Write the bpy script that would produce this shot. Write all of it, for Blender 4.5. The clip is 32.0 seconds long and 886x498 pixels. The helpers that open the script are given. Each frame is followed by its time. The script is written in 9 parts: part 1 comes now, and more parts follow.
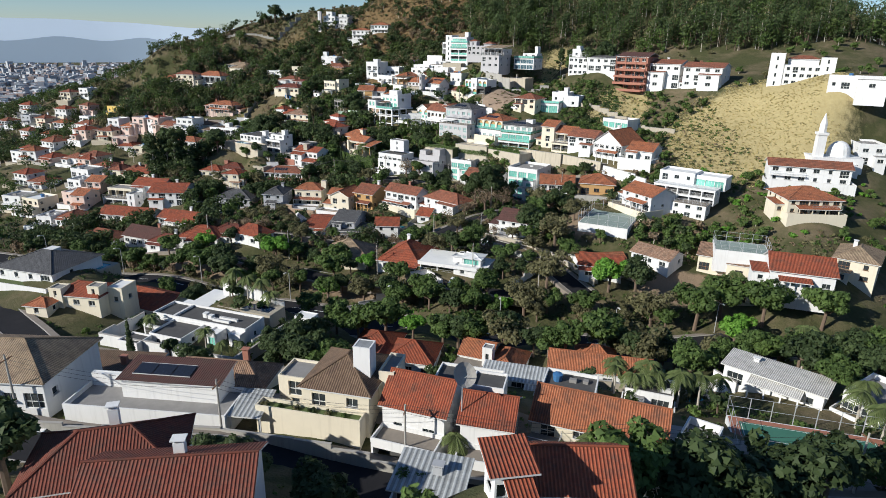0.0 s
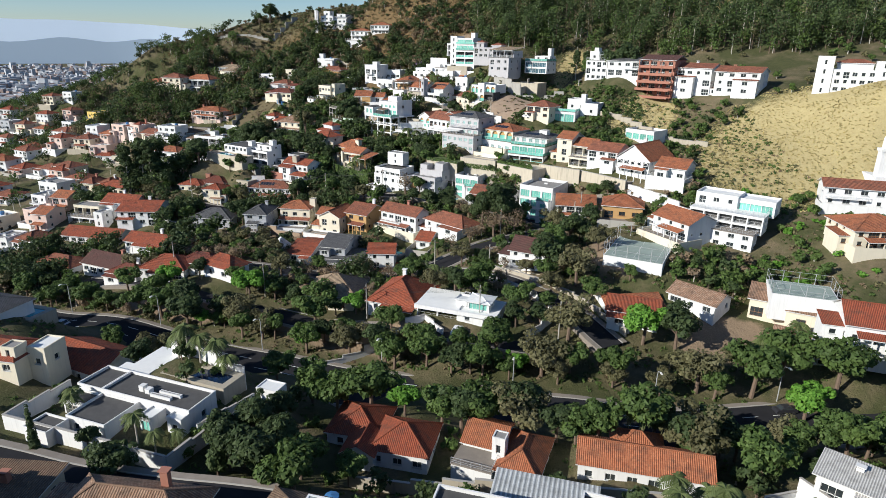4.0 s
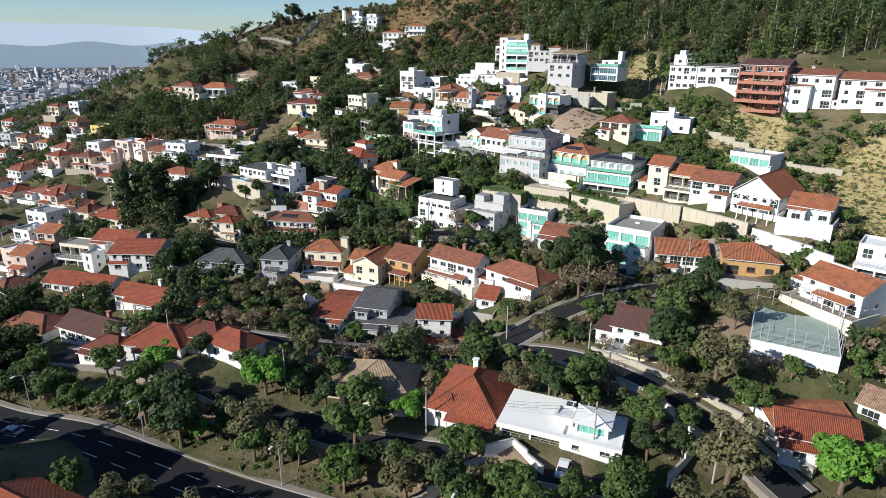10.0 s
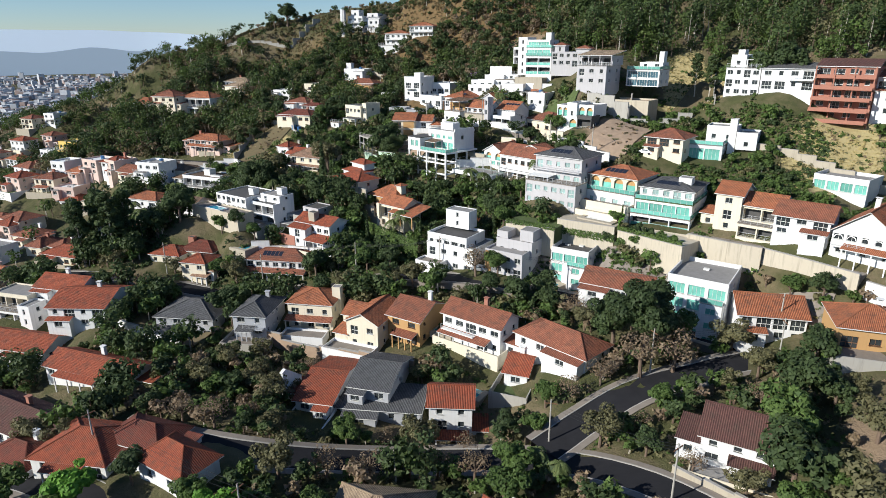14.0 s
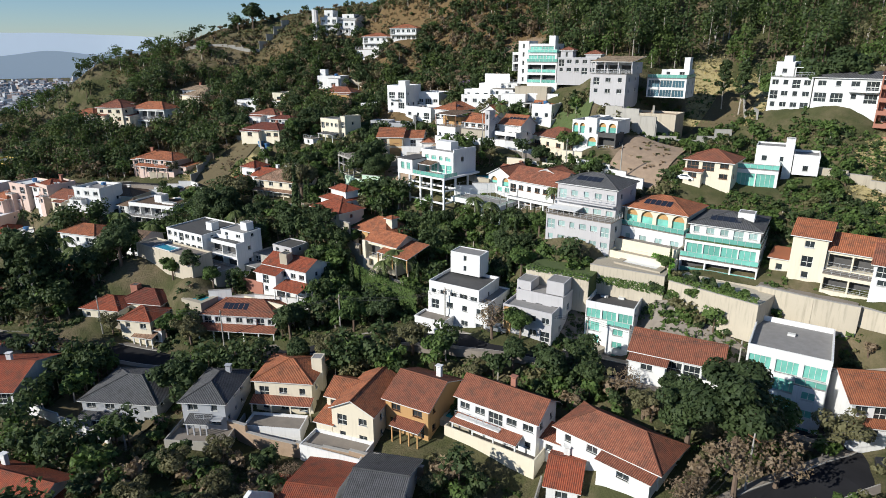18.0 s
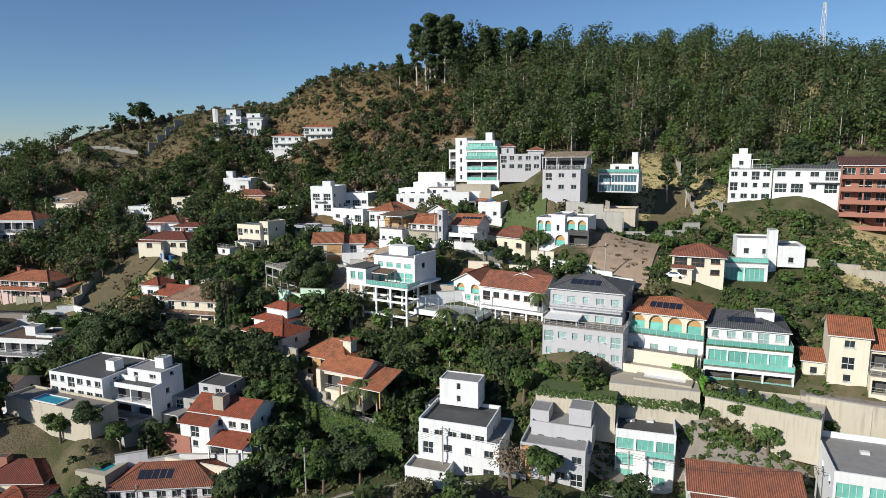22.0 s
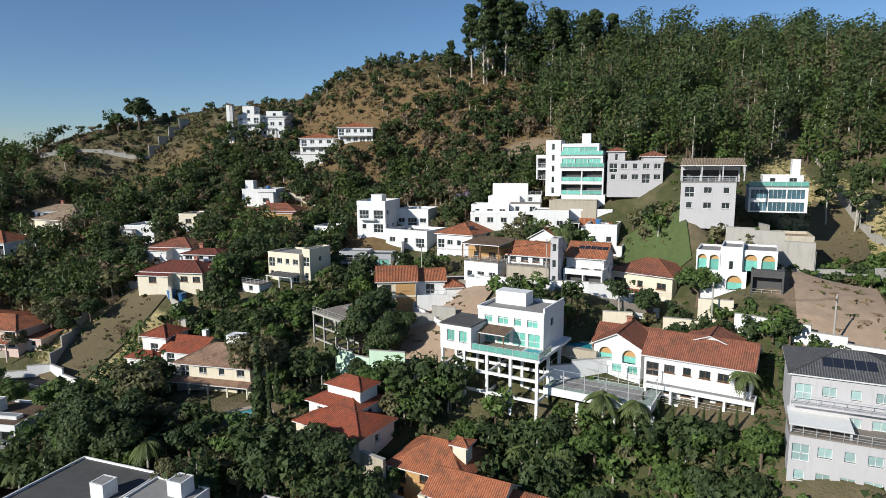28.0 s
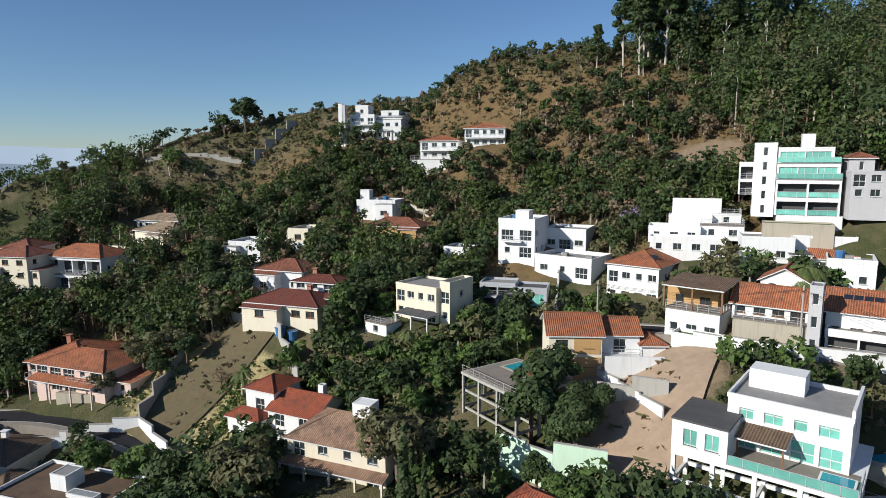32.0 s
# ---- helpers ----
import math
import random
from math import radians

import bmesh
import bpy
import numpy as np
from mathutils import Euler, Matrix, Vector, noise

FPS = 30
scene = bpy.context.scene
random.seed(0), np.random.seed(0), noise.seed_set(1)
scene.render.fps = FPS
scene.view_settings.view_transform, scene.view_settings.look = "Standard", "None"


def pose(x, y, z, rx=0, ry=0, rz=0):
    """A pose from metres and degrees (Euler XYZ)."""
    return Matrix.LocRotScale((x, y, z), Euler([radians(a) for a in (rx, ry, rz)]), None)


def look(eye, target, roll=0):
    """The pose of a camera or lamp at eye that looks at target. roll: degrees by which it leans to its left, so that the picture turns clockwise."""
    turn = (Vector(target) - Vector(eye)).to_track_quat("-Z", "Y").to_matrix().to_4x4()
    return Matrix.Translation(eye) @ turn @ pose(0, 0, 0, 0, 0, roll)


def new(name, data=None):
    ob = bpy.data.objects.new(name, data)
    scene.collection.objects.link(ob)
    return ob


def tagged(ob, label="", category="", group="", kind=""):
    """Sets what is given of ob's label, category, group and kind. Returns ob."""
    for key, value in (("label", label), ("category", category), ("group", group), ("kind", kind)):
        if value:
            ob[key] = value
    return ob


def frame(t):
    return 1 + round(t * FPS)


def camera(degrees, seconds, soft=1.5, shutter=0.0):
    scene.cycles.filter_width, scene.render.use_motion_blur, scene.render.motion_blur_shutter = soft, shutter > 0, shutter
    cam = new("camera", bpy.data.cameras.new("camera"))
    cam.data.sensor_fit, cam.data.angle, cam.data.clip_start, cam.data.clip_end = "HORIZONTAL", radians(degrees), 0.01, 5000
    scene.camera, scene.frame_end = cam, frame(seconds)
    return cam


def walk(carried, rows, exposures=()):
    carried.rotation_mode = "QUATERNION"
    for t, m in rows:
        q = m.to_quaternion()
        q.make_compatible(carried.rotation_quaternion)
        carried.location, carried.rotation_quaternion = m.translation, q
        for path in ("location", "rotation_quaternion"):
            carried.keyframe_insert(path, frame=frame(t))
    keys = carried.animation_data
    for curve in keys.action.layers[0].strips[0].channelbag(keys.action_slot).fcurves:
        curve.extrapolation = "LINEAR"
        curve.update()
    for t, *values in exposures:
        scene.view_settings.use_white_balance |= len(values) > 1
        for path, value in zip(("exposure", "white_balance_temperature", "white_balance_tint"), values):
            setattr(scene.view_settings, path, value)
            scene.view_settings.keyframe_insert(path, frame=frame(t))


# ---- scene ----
cam = camera(71.2, 32.0, soft=0.85)
PATH = [
    (0, (-3.343, -37.045, 77.937), (-3.3, -35.151, 77.295), 0.9),
    (0.5, (-3.606, -34.381, 77.956), (-3.565, -32.487, 77.314), 0.9),
    (1, (-3.734, -31.454, 77.973), (-3.695, -29.56, 77.333), 0.9),
    (1.5, (-3.656, -28.16, 77.949), (-3.62, -26.266, 77.308), 0.9),
    (2, (-3.47, -24.366, 77.918), (-3.437, -22.472, 77.278), 0.9),
    (2.5, (-3.207, -20.616, 77.804), (-3.176, -18.722, 77.163), 0.9),
    (3, (-2.736, -16.483, 77.779), (-2.708, -14.588, 77.139), 0.8),
    (3.5, (-2.286, -12.537, 77.799), (-2.26, -10.642, 77.16), 0.9),
    (5.5, (-1.225, 1.926, 78.242), (-1.205, 3.821, 77.604), 0.9),
    (6, (-1.82, 5.25, 78.296), (-1.817, 7.146, 77.658), 0.8),
    (6.5, (-3.117, 8.301, 78.314), (-3.129, 10.197, 77.676), 0.8),
    (7, (-4.803, 11.532, 78.353), (-4.84, 13.428, 77.717), 0.7),
    (7.5, (-6.602, 14.906, 78.365), (-6.645, 16.801, 77.726), 0.7),
    (8, (-8.341, 18.678, 78.397), (-8.389, 20.573, 77.759), 0.7),
    (8.5, (-9.991, 22.63, 78.42), (-10.036, 24.524, 77.781), 0.7),
    (9, (-11.4, 26.802, 78.404), (-11.442, 28.697, 77.766), 0.6),
    (9.5, (-12.539, 31.009, 78.373), (-12.579, 32.903, 77.734), 0.7),
    (10, (-13.432, 35.416, 78.334), (-13.473, 37.311, 77.698), 0.5),
    (10.5, (-14.089, 39.706, 78.267), (-14.129, 41.601, 77.63), 0.5),
    (11, (-14.591, 44.128, 78.197), (-14.635, 46.024, 77.562), 0.3),
    (11.5, (-14.898, 48.699, 78.149), (-14.946, 50.595, 77.515), 0.2),
    (12, (-15.055, 53.282, 78.098), (-15.108, 55.178, 77.465), 0.2),
    (12.5, (-15.149, 57.925, 78.068), (-15.204, 59.821, 77.434), 0.1),
    (13, (-15.343, 62.728, 78.063), (-15.406, 64.624, 77.431), -0.1),
    (13.5, (-15.685, 67.394, 78.055), (-15.748, 69.29, 77.422), -0.2),
    (14, (-16.191, 71.947, 78.071), (-16.255, 73.843, 77.44), -0.2),
    (14.5, (-16.892, 76.29, 78.099), (-16.955, 78.187, 77.47), -0.2),
    (16.5, (-20.745, 93.074, 78.423), (-20.814, 94.972, 77.797), -0.1),
    (17, (-21.776, 96.849, 78.415), (-21.843, 98.748, 77.791), -0.0),
    (17.5, (-22.846, 100.391, 78.364), (-22.913, 102.291, 77.742), 0.0),
    (18, (-24.034, 103.729, 78.251), (-24.007, 105.63, 77.63), -0.1),
    (18.5, (-25.434, 106.819, 78.063), (-25.32, 108.716, 77.438), -0.1),
    (19, (-27.114, 109.686, 77.806), (-26.936, 111.576, 77.176), -0.3),
    (19.5, (-29.061, 112.392, 77.497), (-28.821, 114.273, 76.861), -0.4),
    (20, (-31.299, 115.217, 77.181), (-30.998, 117.106, 76.597), -0.5),
    (20.5, (-33.691, 118.118, 76.881), (-33.323, 120.027, 76.409), -0.6),
    (21, (-36.185, 121.14, 76.617), (-35.78, 123.067, 76.268), -0.7),
    (21.5, (-38.762, 124.277, 76.418), (-38.351, 126.209, 76.1), -0.6),
    (22, (-41.349, 127.549, 76.294), (-40.936, 129.48, 75.979), -0.6),
    (22.5, (-43.767, 130.752, 76.206), (-43.349, 132.683, 75.894), -0.5),
    (23, (-45.951, 133.929, 76.156), (-45.528, 135.859, 75.846), -0.6),
    (23.5, (-47.735, 137.031, 76.13), (-47.3, 138.958, 75.821), -0.5),
    (24, (-49.152, 140.413, 76.167), (-48.712, 142.339, 75.86), -0.6),
    (24.5, (-50.217, 143.938, 76.252), (-49.772, 145.863, 75.946), -0.5),
    (25, (-50.971, 147.75, 76.352), (-50.523, 149.675, 76.049), -0.6),
    (25.5, (-51.485, 151.868, 76.411), (-51.038, 153.793, 76.108), -0.6),
    (27.5, (-53.32, 170.733, 76.498), (-52.886, 172.662, 76.198), -0.4),
    (28, (-54.187, 175.339, 76.555), (-53.759, 177.269, 76.256), -0.4),
    (28.5, (-55.373, 179.773, 76.637), (-54.993, 181.714, 76.338), -0.4),
    (29, (-56.709, 184.192, 76.757), (-56.442, 186.152, 76.461), -0.3),
    (29.5, (-58.013, 188.412, 76.88), (-57.848, 190.383, 76.586), -0.2),
    (30, (-59.207, 192.514, 77.029), (-59.048, 194.487, 76.737), -0.2),
    (30.5, (-60.26, 196.465, 77.173), (-60.101, 198.437, 76.881), -0.1),
    (31, (-61.214, 200.551, 77.33), (-61.058, 202.524, 77.039), -0.2),
    (31.5, (-62.13, 204.678, 77.45), (-61.975, 206.651, 77.159), -0.2),
    (32, (-62.981, 208.868, 77.524), (-62.828, 210.841, 77.234), -0.3),
]
walk(cam, [(t, look(eye, target, roll)) for t, eye, target, roll in PATH], [(0, 0.16), (5, 0.32), (8, 0.38), (14, 0.32), (17, 0.22), (21, 0.1), (24, 0.02), (28, 0.1), (32, 0.12)])
# ---- light
world = bpy.data.worlds.new("sky")
scene.world = world
world.use_nodes = True
sky = world.node_tree.nodes.new("ShaderNodeTexSky")
sky.sky_type, sky.sun_disc = "NISHITA", False
SUN_AZ, SUN_EL = (-0.80, -0.42), 27.0   # plan direction towards the sun, height in degrees
sky.sun_elevation = radians(SUN_EL)
sky.sun_rotation = math.atan2(SUN_AZ[0], SUN_AZ[1])
sky.air_density, sky.dust_density, sky.ozone_density = 1.0, 0.2, 6.0
sky.altitude = 900.0
world.node_tree.links.new(sky.outputs[0], world.node_tree.nodes["Background"].inputs[0])
world.node_tree.nodes["Background"].inputs[1].default_value = 0.091
sun = new("sun", bpy.data.lights.new("sun", "SUN"))
sun.data.energy, sun.data.angle, sun.data.color = 4.9, radians(0.55), (1.0, 0.975, 0.905)
_l = math.hypot(*SUN_AZ)
sun.matrix_world = look((0, 0, 0), (-SUN_AZ[0] / _l * math.cos(radians(SUN_EL)), -SUN_AZ[1] / _l * math.cos(radians(SUN_EL)), -math.sin(radians(SUN_EL))))

# ---- materials
MATS = {}


class Graph:
    """A small helper to write node materials."""

    def __init__(self, name, rough=0.8, metal=0.0, spec=0.5):
        self.mat = bpy.data.materials.new(name)
        self.mat.use_nodes = True
        self.nt = self.mat.node_tree
        self.b = self.nt.nodes["Principled BSDF"]
        self.b.inputs["Roughness"].default_value = rough
        self.b.inputs["Metallic"].default_value = metal
        self.b.inputs["Specular IOR Level"].default_value = spec

    def n(self, kind, **props):
        node = self.nt.nodes.new(kind)
        for k, v in props.items():
            if k == "operation":
                node.operation = v
            elif k == "data_type":
                node.data_type = v
            elif k == "blend_type":
                node.blend_type = v
            elif k == "attribute_name":
                node.attribute_name = v
            elif k == "wave_type":
                node.wave_type = v
        return node

    def l(self, a, b):
        self.nt.links.new(a, b)

    def coord(self, which="Object"):
        return self.n("ShaderNodeTexCoord").outputs[which]

    def scaled(self, vec, s):
        m = self.n("ShaderNodeMapping")
        m.inputs["Scale"].default_value = s
        self.l(vec, m.inputs["Vector"])
        return m.outputs[0]

    def noise(self, vec, scale, detail=4.0, rough=0.6):
        t = self.n("ShaderNodeTexNoise")
        t.inputs["Scale"].default_value, t.inputs["Detail"].default_value, t.inputs["Roughness"].default_value = scale, detail, rough
        self.l(vec, t.inputs["Vector"])
        return t.outputs["Fac"]

    def ramp(self, fac, stops):
        r = self.n("ShaderNodeValToRGB")
        e = r.color_ramp.elements
        while len(e) < len(stops):
            e.new(0.5)
        for el, (p, c) in zip(e, stops):
            el.position, el.color = p, (*c, 1) if len(c) == 3 else c
        self.l(fac, r.inputs[0])
        return r.outputs[0]

    def mix(self, fac, a, b, mode="MIX"):
        m = self.n("ShaderNodeMix", data_type="RGBA", blend_type=mode)
        for sock, v in ((m.inputs[0], fac), (m.inputs[6], a), (m.inputs[7], b)):
            if isinstance(v, (int, float)):
                sock.default_value = v
            elif isinstance(v, tuple):
                sock.default_value = (*v, 1)
            else:
                self.l(v, sock)
        return m.outputs[2]

    def math(self, op, a, b=0.0):
        m = self.n("ShaderNodeMath", operation=op)
        for sock, v in zip(m.inputs, (a, b)):
            if isinstance(v, (int, float)):
                sock.default_value = v
            else:
                self.l(v, sock)
        return m.outputs[0]

    def color(self, c):
        if isinstance(c, tuple):
            self.b.inputs["Base Color"].default_value = (*c, 1)
        else:
            self.l(c, self.b.inputs["Base Color"])

    def bump(self, h, dist=0.02, strength=0.6):
        b = self.n("ShaderNodeBump")
        b.inputs["Strength"].default_value, b.inputs["Distance"].default_value = strength, dist
        self.l(h, b.inputs["Height"])
        self.l(b.outputs[0], self.b.inputs["Normal"])

    def rand(self):
        return self.n("ShaderNodeObjectInfo").outputs["Random"]


def shade(c, k):
    return tuple(min(1.0, v * k) for v in c)


def plaster(name, c, dirt=0.75):
    g = Graph(name, 0.85, spec=0.3)
    co = g.coord()
    big = g.noise(co, 0.35, 5)
    drip = g.noise(g.scaled(co, (1.6, 1.6, 0.12)), 1.3, 4)
    base = g.mix(g.ramp(big, [(0.35, (0, 0, 0)), (0.75, (1, 1, 1))]), shade(c, 0.93), c)
    base = g.mix(g.math("MULTIPLY", g.ramp(drip, [(0.52, (0, 0, 0)), (0.78, (1, 1, 1))]), 0.55), base, shade(c, dirt))
    g.color(base)
    g.bump(g.noise(co, 9.0, 3), 0.01, 0.3)
    MATS[name] = g.mat


def tiles(name, c, c2, dirt=(0.10, 0.07, 0.055), rib=0.30):
    g = Graph(name, 0.85, spec=0.25)
    uv = g.coord("UV")
    sep = g.n("ShaderNodeSeparateXYZ")
    g.l(uv, sep.inputs[0])
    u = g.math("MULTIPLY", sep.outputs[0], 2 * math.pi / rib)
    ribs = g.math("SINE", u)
    v = g.math("FRACT", g.math("MULTIPLY", sep.outputs[1], 1 / 0.38))
    cell = g.n("ShaderNodeTexWhiteNoise")
    fl = g.n("ShaderNodeVectorMath", operation="FLOOR")
    g.l(g.scaled(uv, (1 / rib, 1 / 0.38, 1)), fl.inputs[0])
    g.l(fl.outputs[0], cell.inputs["Vector"])
    co = g.coord()
    base = g.mix(cell.outputs["Value"], c, c2)
    base = g.mix(g.math("MULTIPLY", g.rand(), 0.35), base, shade(c, 0.62))
    wear = g.noise(co, 0.55, 6, 0.7)
    base = g.mix(g.math("MULTIPLY", g.ramp(wear, [(0.46, (0, 0, 0)), (0.72, (1, 1, 1))]), 0.75), base, dirt)
    fine = g.noise(co, 4.5, 4)
    base = g.mix(g.math("MULTIPLY", g.ramp(fine, [(0.5, (0, 0, 0)), (0.8, (1, 1, 1))]), 0.5), base, shade(dirt, 1.5))
    # shade in the troughs between ribs, multiplied into the tile colour
    groove_shade = g.ramp(ribs, [(0.0, (0.45, 0.45, 0.45)), (0.45, (1, 1, 1))])
    g.color(g.mix(0.75, base, groove_shade, "MULTIPLY"))
    g.bump(g.math("ADD", g.math("MULTIPLY", ribs, 0.5), g.math("MULTIPLY", v, 0.35)), 0.07, 0.9)
    MATS[name] = g.mat


def plain(name, c, rough=0.7, metal=0.0, var=0.25, scale=2.0, spec=0.5, bump=0.0):
    g = Graph(name, rough, metal, spec)
    f = g.noise(g.coord(), scale, 5, 0.65)
    g.color(g.mix(f, shade(c, 1 - var), shade(c, 1 + var)))
    if bump:
        g.bump(g.noise(g.coord(), scale * 5, 3), bump, 0.7)
    MATS[name] = g.mat


def leaves(name, c, c2, spread=0.5):
    """Leaf clumps that let some light through."""
    g = Graph(name, 0.65, spec=0.25)
    isl = g.n("ShaderNodeNewGeometry").outputs["Random Per Island"]
    base = g.mix(isl, c, c2)
    base = g.mix(g.math("MULTIPLY", g.rand(), spread), base, shade(c, 0.7))
    big = g.noise(g.coord(), 0.22, 3)
    base = g.mix(g.ramp(big, [(0.4, (0, 0, 0)), (0.65, (1, 1, 1))]), base, g.mix(0.5, base, (c2[0] * 1.05, c2[1] * 1.05, c2[2] * 0.9)))
    g.color(base)
    thin, both = g.n("ShaderNodeBsdfTranslucent"), g.n("ShaderNodeMixShader")
    g.l(base, thin.inputs["Color"])
    both.inputs[0].default_value = 0.3
    g.l(g.b.outputs[0], both.inputs[1])
    g.l(thin.outputs[0], both.inputs[2])
    g.l(both.outputs[0], g.nt.nodes["Material Output"].inputs["Surface"])
    MATS[name] = g.mat


def glass(name, c, rough=0.06):
    g = Graph(name, rough, spec=0.8)
    f = g.noise(g.coord(), 0.6, 2)
    base = g.mix(f, shade(c, 0.55), shade(c, 1.3))
    g.color(g.mix(g.math("MULTIPLY", g.rand(), 0.7), base, shade(c, 0.4)))
    MATS[name] = g.mat


plaster("white", (0.75, 0.745, 0.73), 0.68)
plaster("cream", (0.72, 0.65, 0.51))
plaster("yellow", (0.74, 0.53, 0.16))
plaster("ochre", (0.50, 0.30, 0.13))
plaster("pink", (0.66, 0.50, 0.43))
plaster("grey", (0.42, 0.43, 0.45))
plaster("lightgrey", (0.50, 0.485, 0.49))
plaster("brick", (0.38, 0.17, 0.12))
plaster("stone", (0.42, 0.37, 0.29), 0.5)
plaster("mint", (0.55, 0.72, 0.55))
plaster("stained", (0.52, 0.46, 0.36), 0.38)
plaster("concrete", (0.40, 0.38, 0.34), 0.5)
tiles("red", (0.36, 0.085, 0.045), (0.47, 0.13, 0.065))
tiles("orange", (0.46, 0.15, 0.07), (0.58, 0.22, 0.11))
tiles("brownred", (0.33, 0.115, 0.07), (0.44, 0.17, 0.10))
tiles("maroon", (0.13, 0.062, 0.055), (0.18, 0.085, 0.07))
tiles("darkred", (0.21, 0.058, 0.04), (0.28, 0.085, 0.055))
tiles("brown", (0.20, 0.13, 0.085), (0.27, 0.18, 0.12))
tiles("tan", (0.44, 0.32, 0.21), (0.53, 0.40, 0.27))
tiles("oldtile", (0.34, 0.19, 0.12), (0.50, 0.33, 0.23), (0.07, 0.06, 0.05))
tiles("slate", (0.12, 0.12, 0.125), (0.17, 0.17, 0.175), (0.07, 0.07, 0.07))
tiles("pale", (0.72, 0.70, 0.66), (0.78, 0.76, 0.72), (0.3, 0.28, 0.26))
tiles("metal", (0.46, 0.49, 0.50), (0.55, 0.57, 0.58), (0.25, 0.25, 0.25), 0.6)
plain("deck", (0.25, 0.24, 0.23), 0.9, var=0.3, scale=0.9, bump=0.01)
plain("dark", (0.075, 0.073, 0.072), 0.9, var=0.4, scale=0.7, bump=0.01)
plain("whiteroof", (0.74, 0.74, 0.72), 0.7, var=0.1, scale=0.8)
glass("glass_dark", (0.045, 0.055, 0.06))
glass("glass_green", (0.22, 0.60, 0.50), 0.1)
glass("glass_pale", (0.40, 0.56, 0.54), 0.1)
glass("glass_blue", (0.08, 0.17, 0.22), 0.08)
plain("frame", (0.62, 0.62, 0.60), 0.5, var=0.08)
plain("wood_frame", (0.20, 0.10, 0.05), 0.6, var=0.2)
plain("rail", (0.55, 0.56, 0.57), 0.4, 0.4, var=0.1)
plain("solar", (0.02, 0.024, 0.035), 0.2, var=0.2)
plain("tankblue", (0.05, 0.16, 0.34), 0.5)
plain("trunk", (0.15, 0.105, 0.075), 0.9, var=0.4, scale=3, bump=0.03)
plain("pale_trunk", (0.44, 0.40, 0.34), 0.8, var=0.3, scale=2)
leaves("leaf_mid", (0.055, 0.096, 0.026), (0.132, 0.20, 0.055))
leaves("leaf_dark", (0.036, 0.060, 0.024), (0.088, 0.125, 0.047))
leaves("leaf_pine", (0.044, 0.076, 0.020), (0.108, 0.15, 0.042))
leaves("leaf_bright", (0.075, 0.2, 0.024), (0.17, 0.34, 0.055), 0.25)
leaves("leaf_olive", (0.11, 0.108, 0.05), (0.205, 0.19, 0.098))
leaves("leaf_dry", (0.19, 0.135, 0.085), (0.31, 0.235, 0.16))
leaves("leaf_flower", (0.30, 0.17, 0.34), (0.42, 0.28, 0.46), 0.2)
leaves("leaf_palm", (0.085, 0.12, 0.038), (0.19, 0.23, 0.09))
leaves("grass_rust", (0.14, 0.10, 0.05), (0.25, 0.185, 0.10), 0.1)
leaves("grass_dry", (0.34, 0.28, 0.125), (0.54, 0.46, 0.24), 0.1)
plain("water", (0.03, 0.27, 0.34), 0.05, var=0.15, scale=0.6)
plain("water_deep", (0.008, 0.022, 0.055), 0.05, var=0.15, scale=0.6)
plain("asphalt", (0.021, 0.021, 0.024), 0.95, var=0.45, scale=0.35, spec=0.2, bump=0.01)
plain("kerb", (0.36, 0.34, 0.31), 0.85, var=0.2, scale=1.5)
plain("paving", (0.22, 0.19, 0.16), 0.9, var=0.3, scale=0.8)
plain("court_green", (0.045, 0.16, 0.11), 0.8, var=0.2, scale=0.5)
plain("court_clay", (0.34, 0.14, 0.09), 0.9, var=0.2, scale=0.5)
plain("court_pale", (0.27, 0.33, 0.29), 0.9, var=0.3, scale=0.5)
plain("paint", (0.75, 0.75, 0.72), 0.7, var=0.15)


# ---- mesh helpers
def mesh_of(name, verts, faces, mats, midx=None, uvs=None, smooth=False):
    me = bpy.data.meshes.new(name)
    me.from_pydata(verts, [], faces)
    for m in (mats if isinstance(mats, (list, tuple)) else [mats]):
        me.materials.append(MATS[m])
    if midx is not None:
        me.polygons.foreach_set("material_index", midx)
    if uvs is not None:
        me.uv_layers.new(name="UV").data.foreach_set("uv", np.asarray(uvs, "f").ravel())
    if smooth:
        me.polygons.foreach_set("use_smooth", [True] * len(faces))
    me.update()
    return me


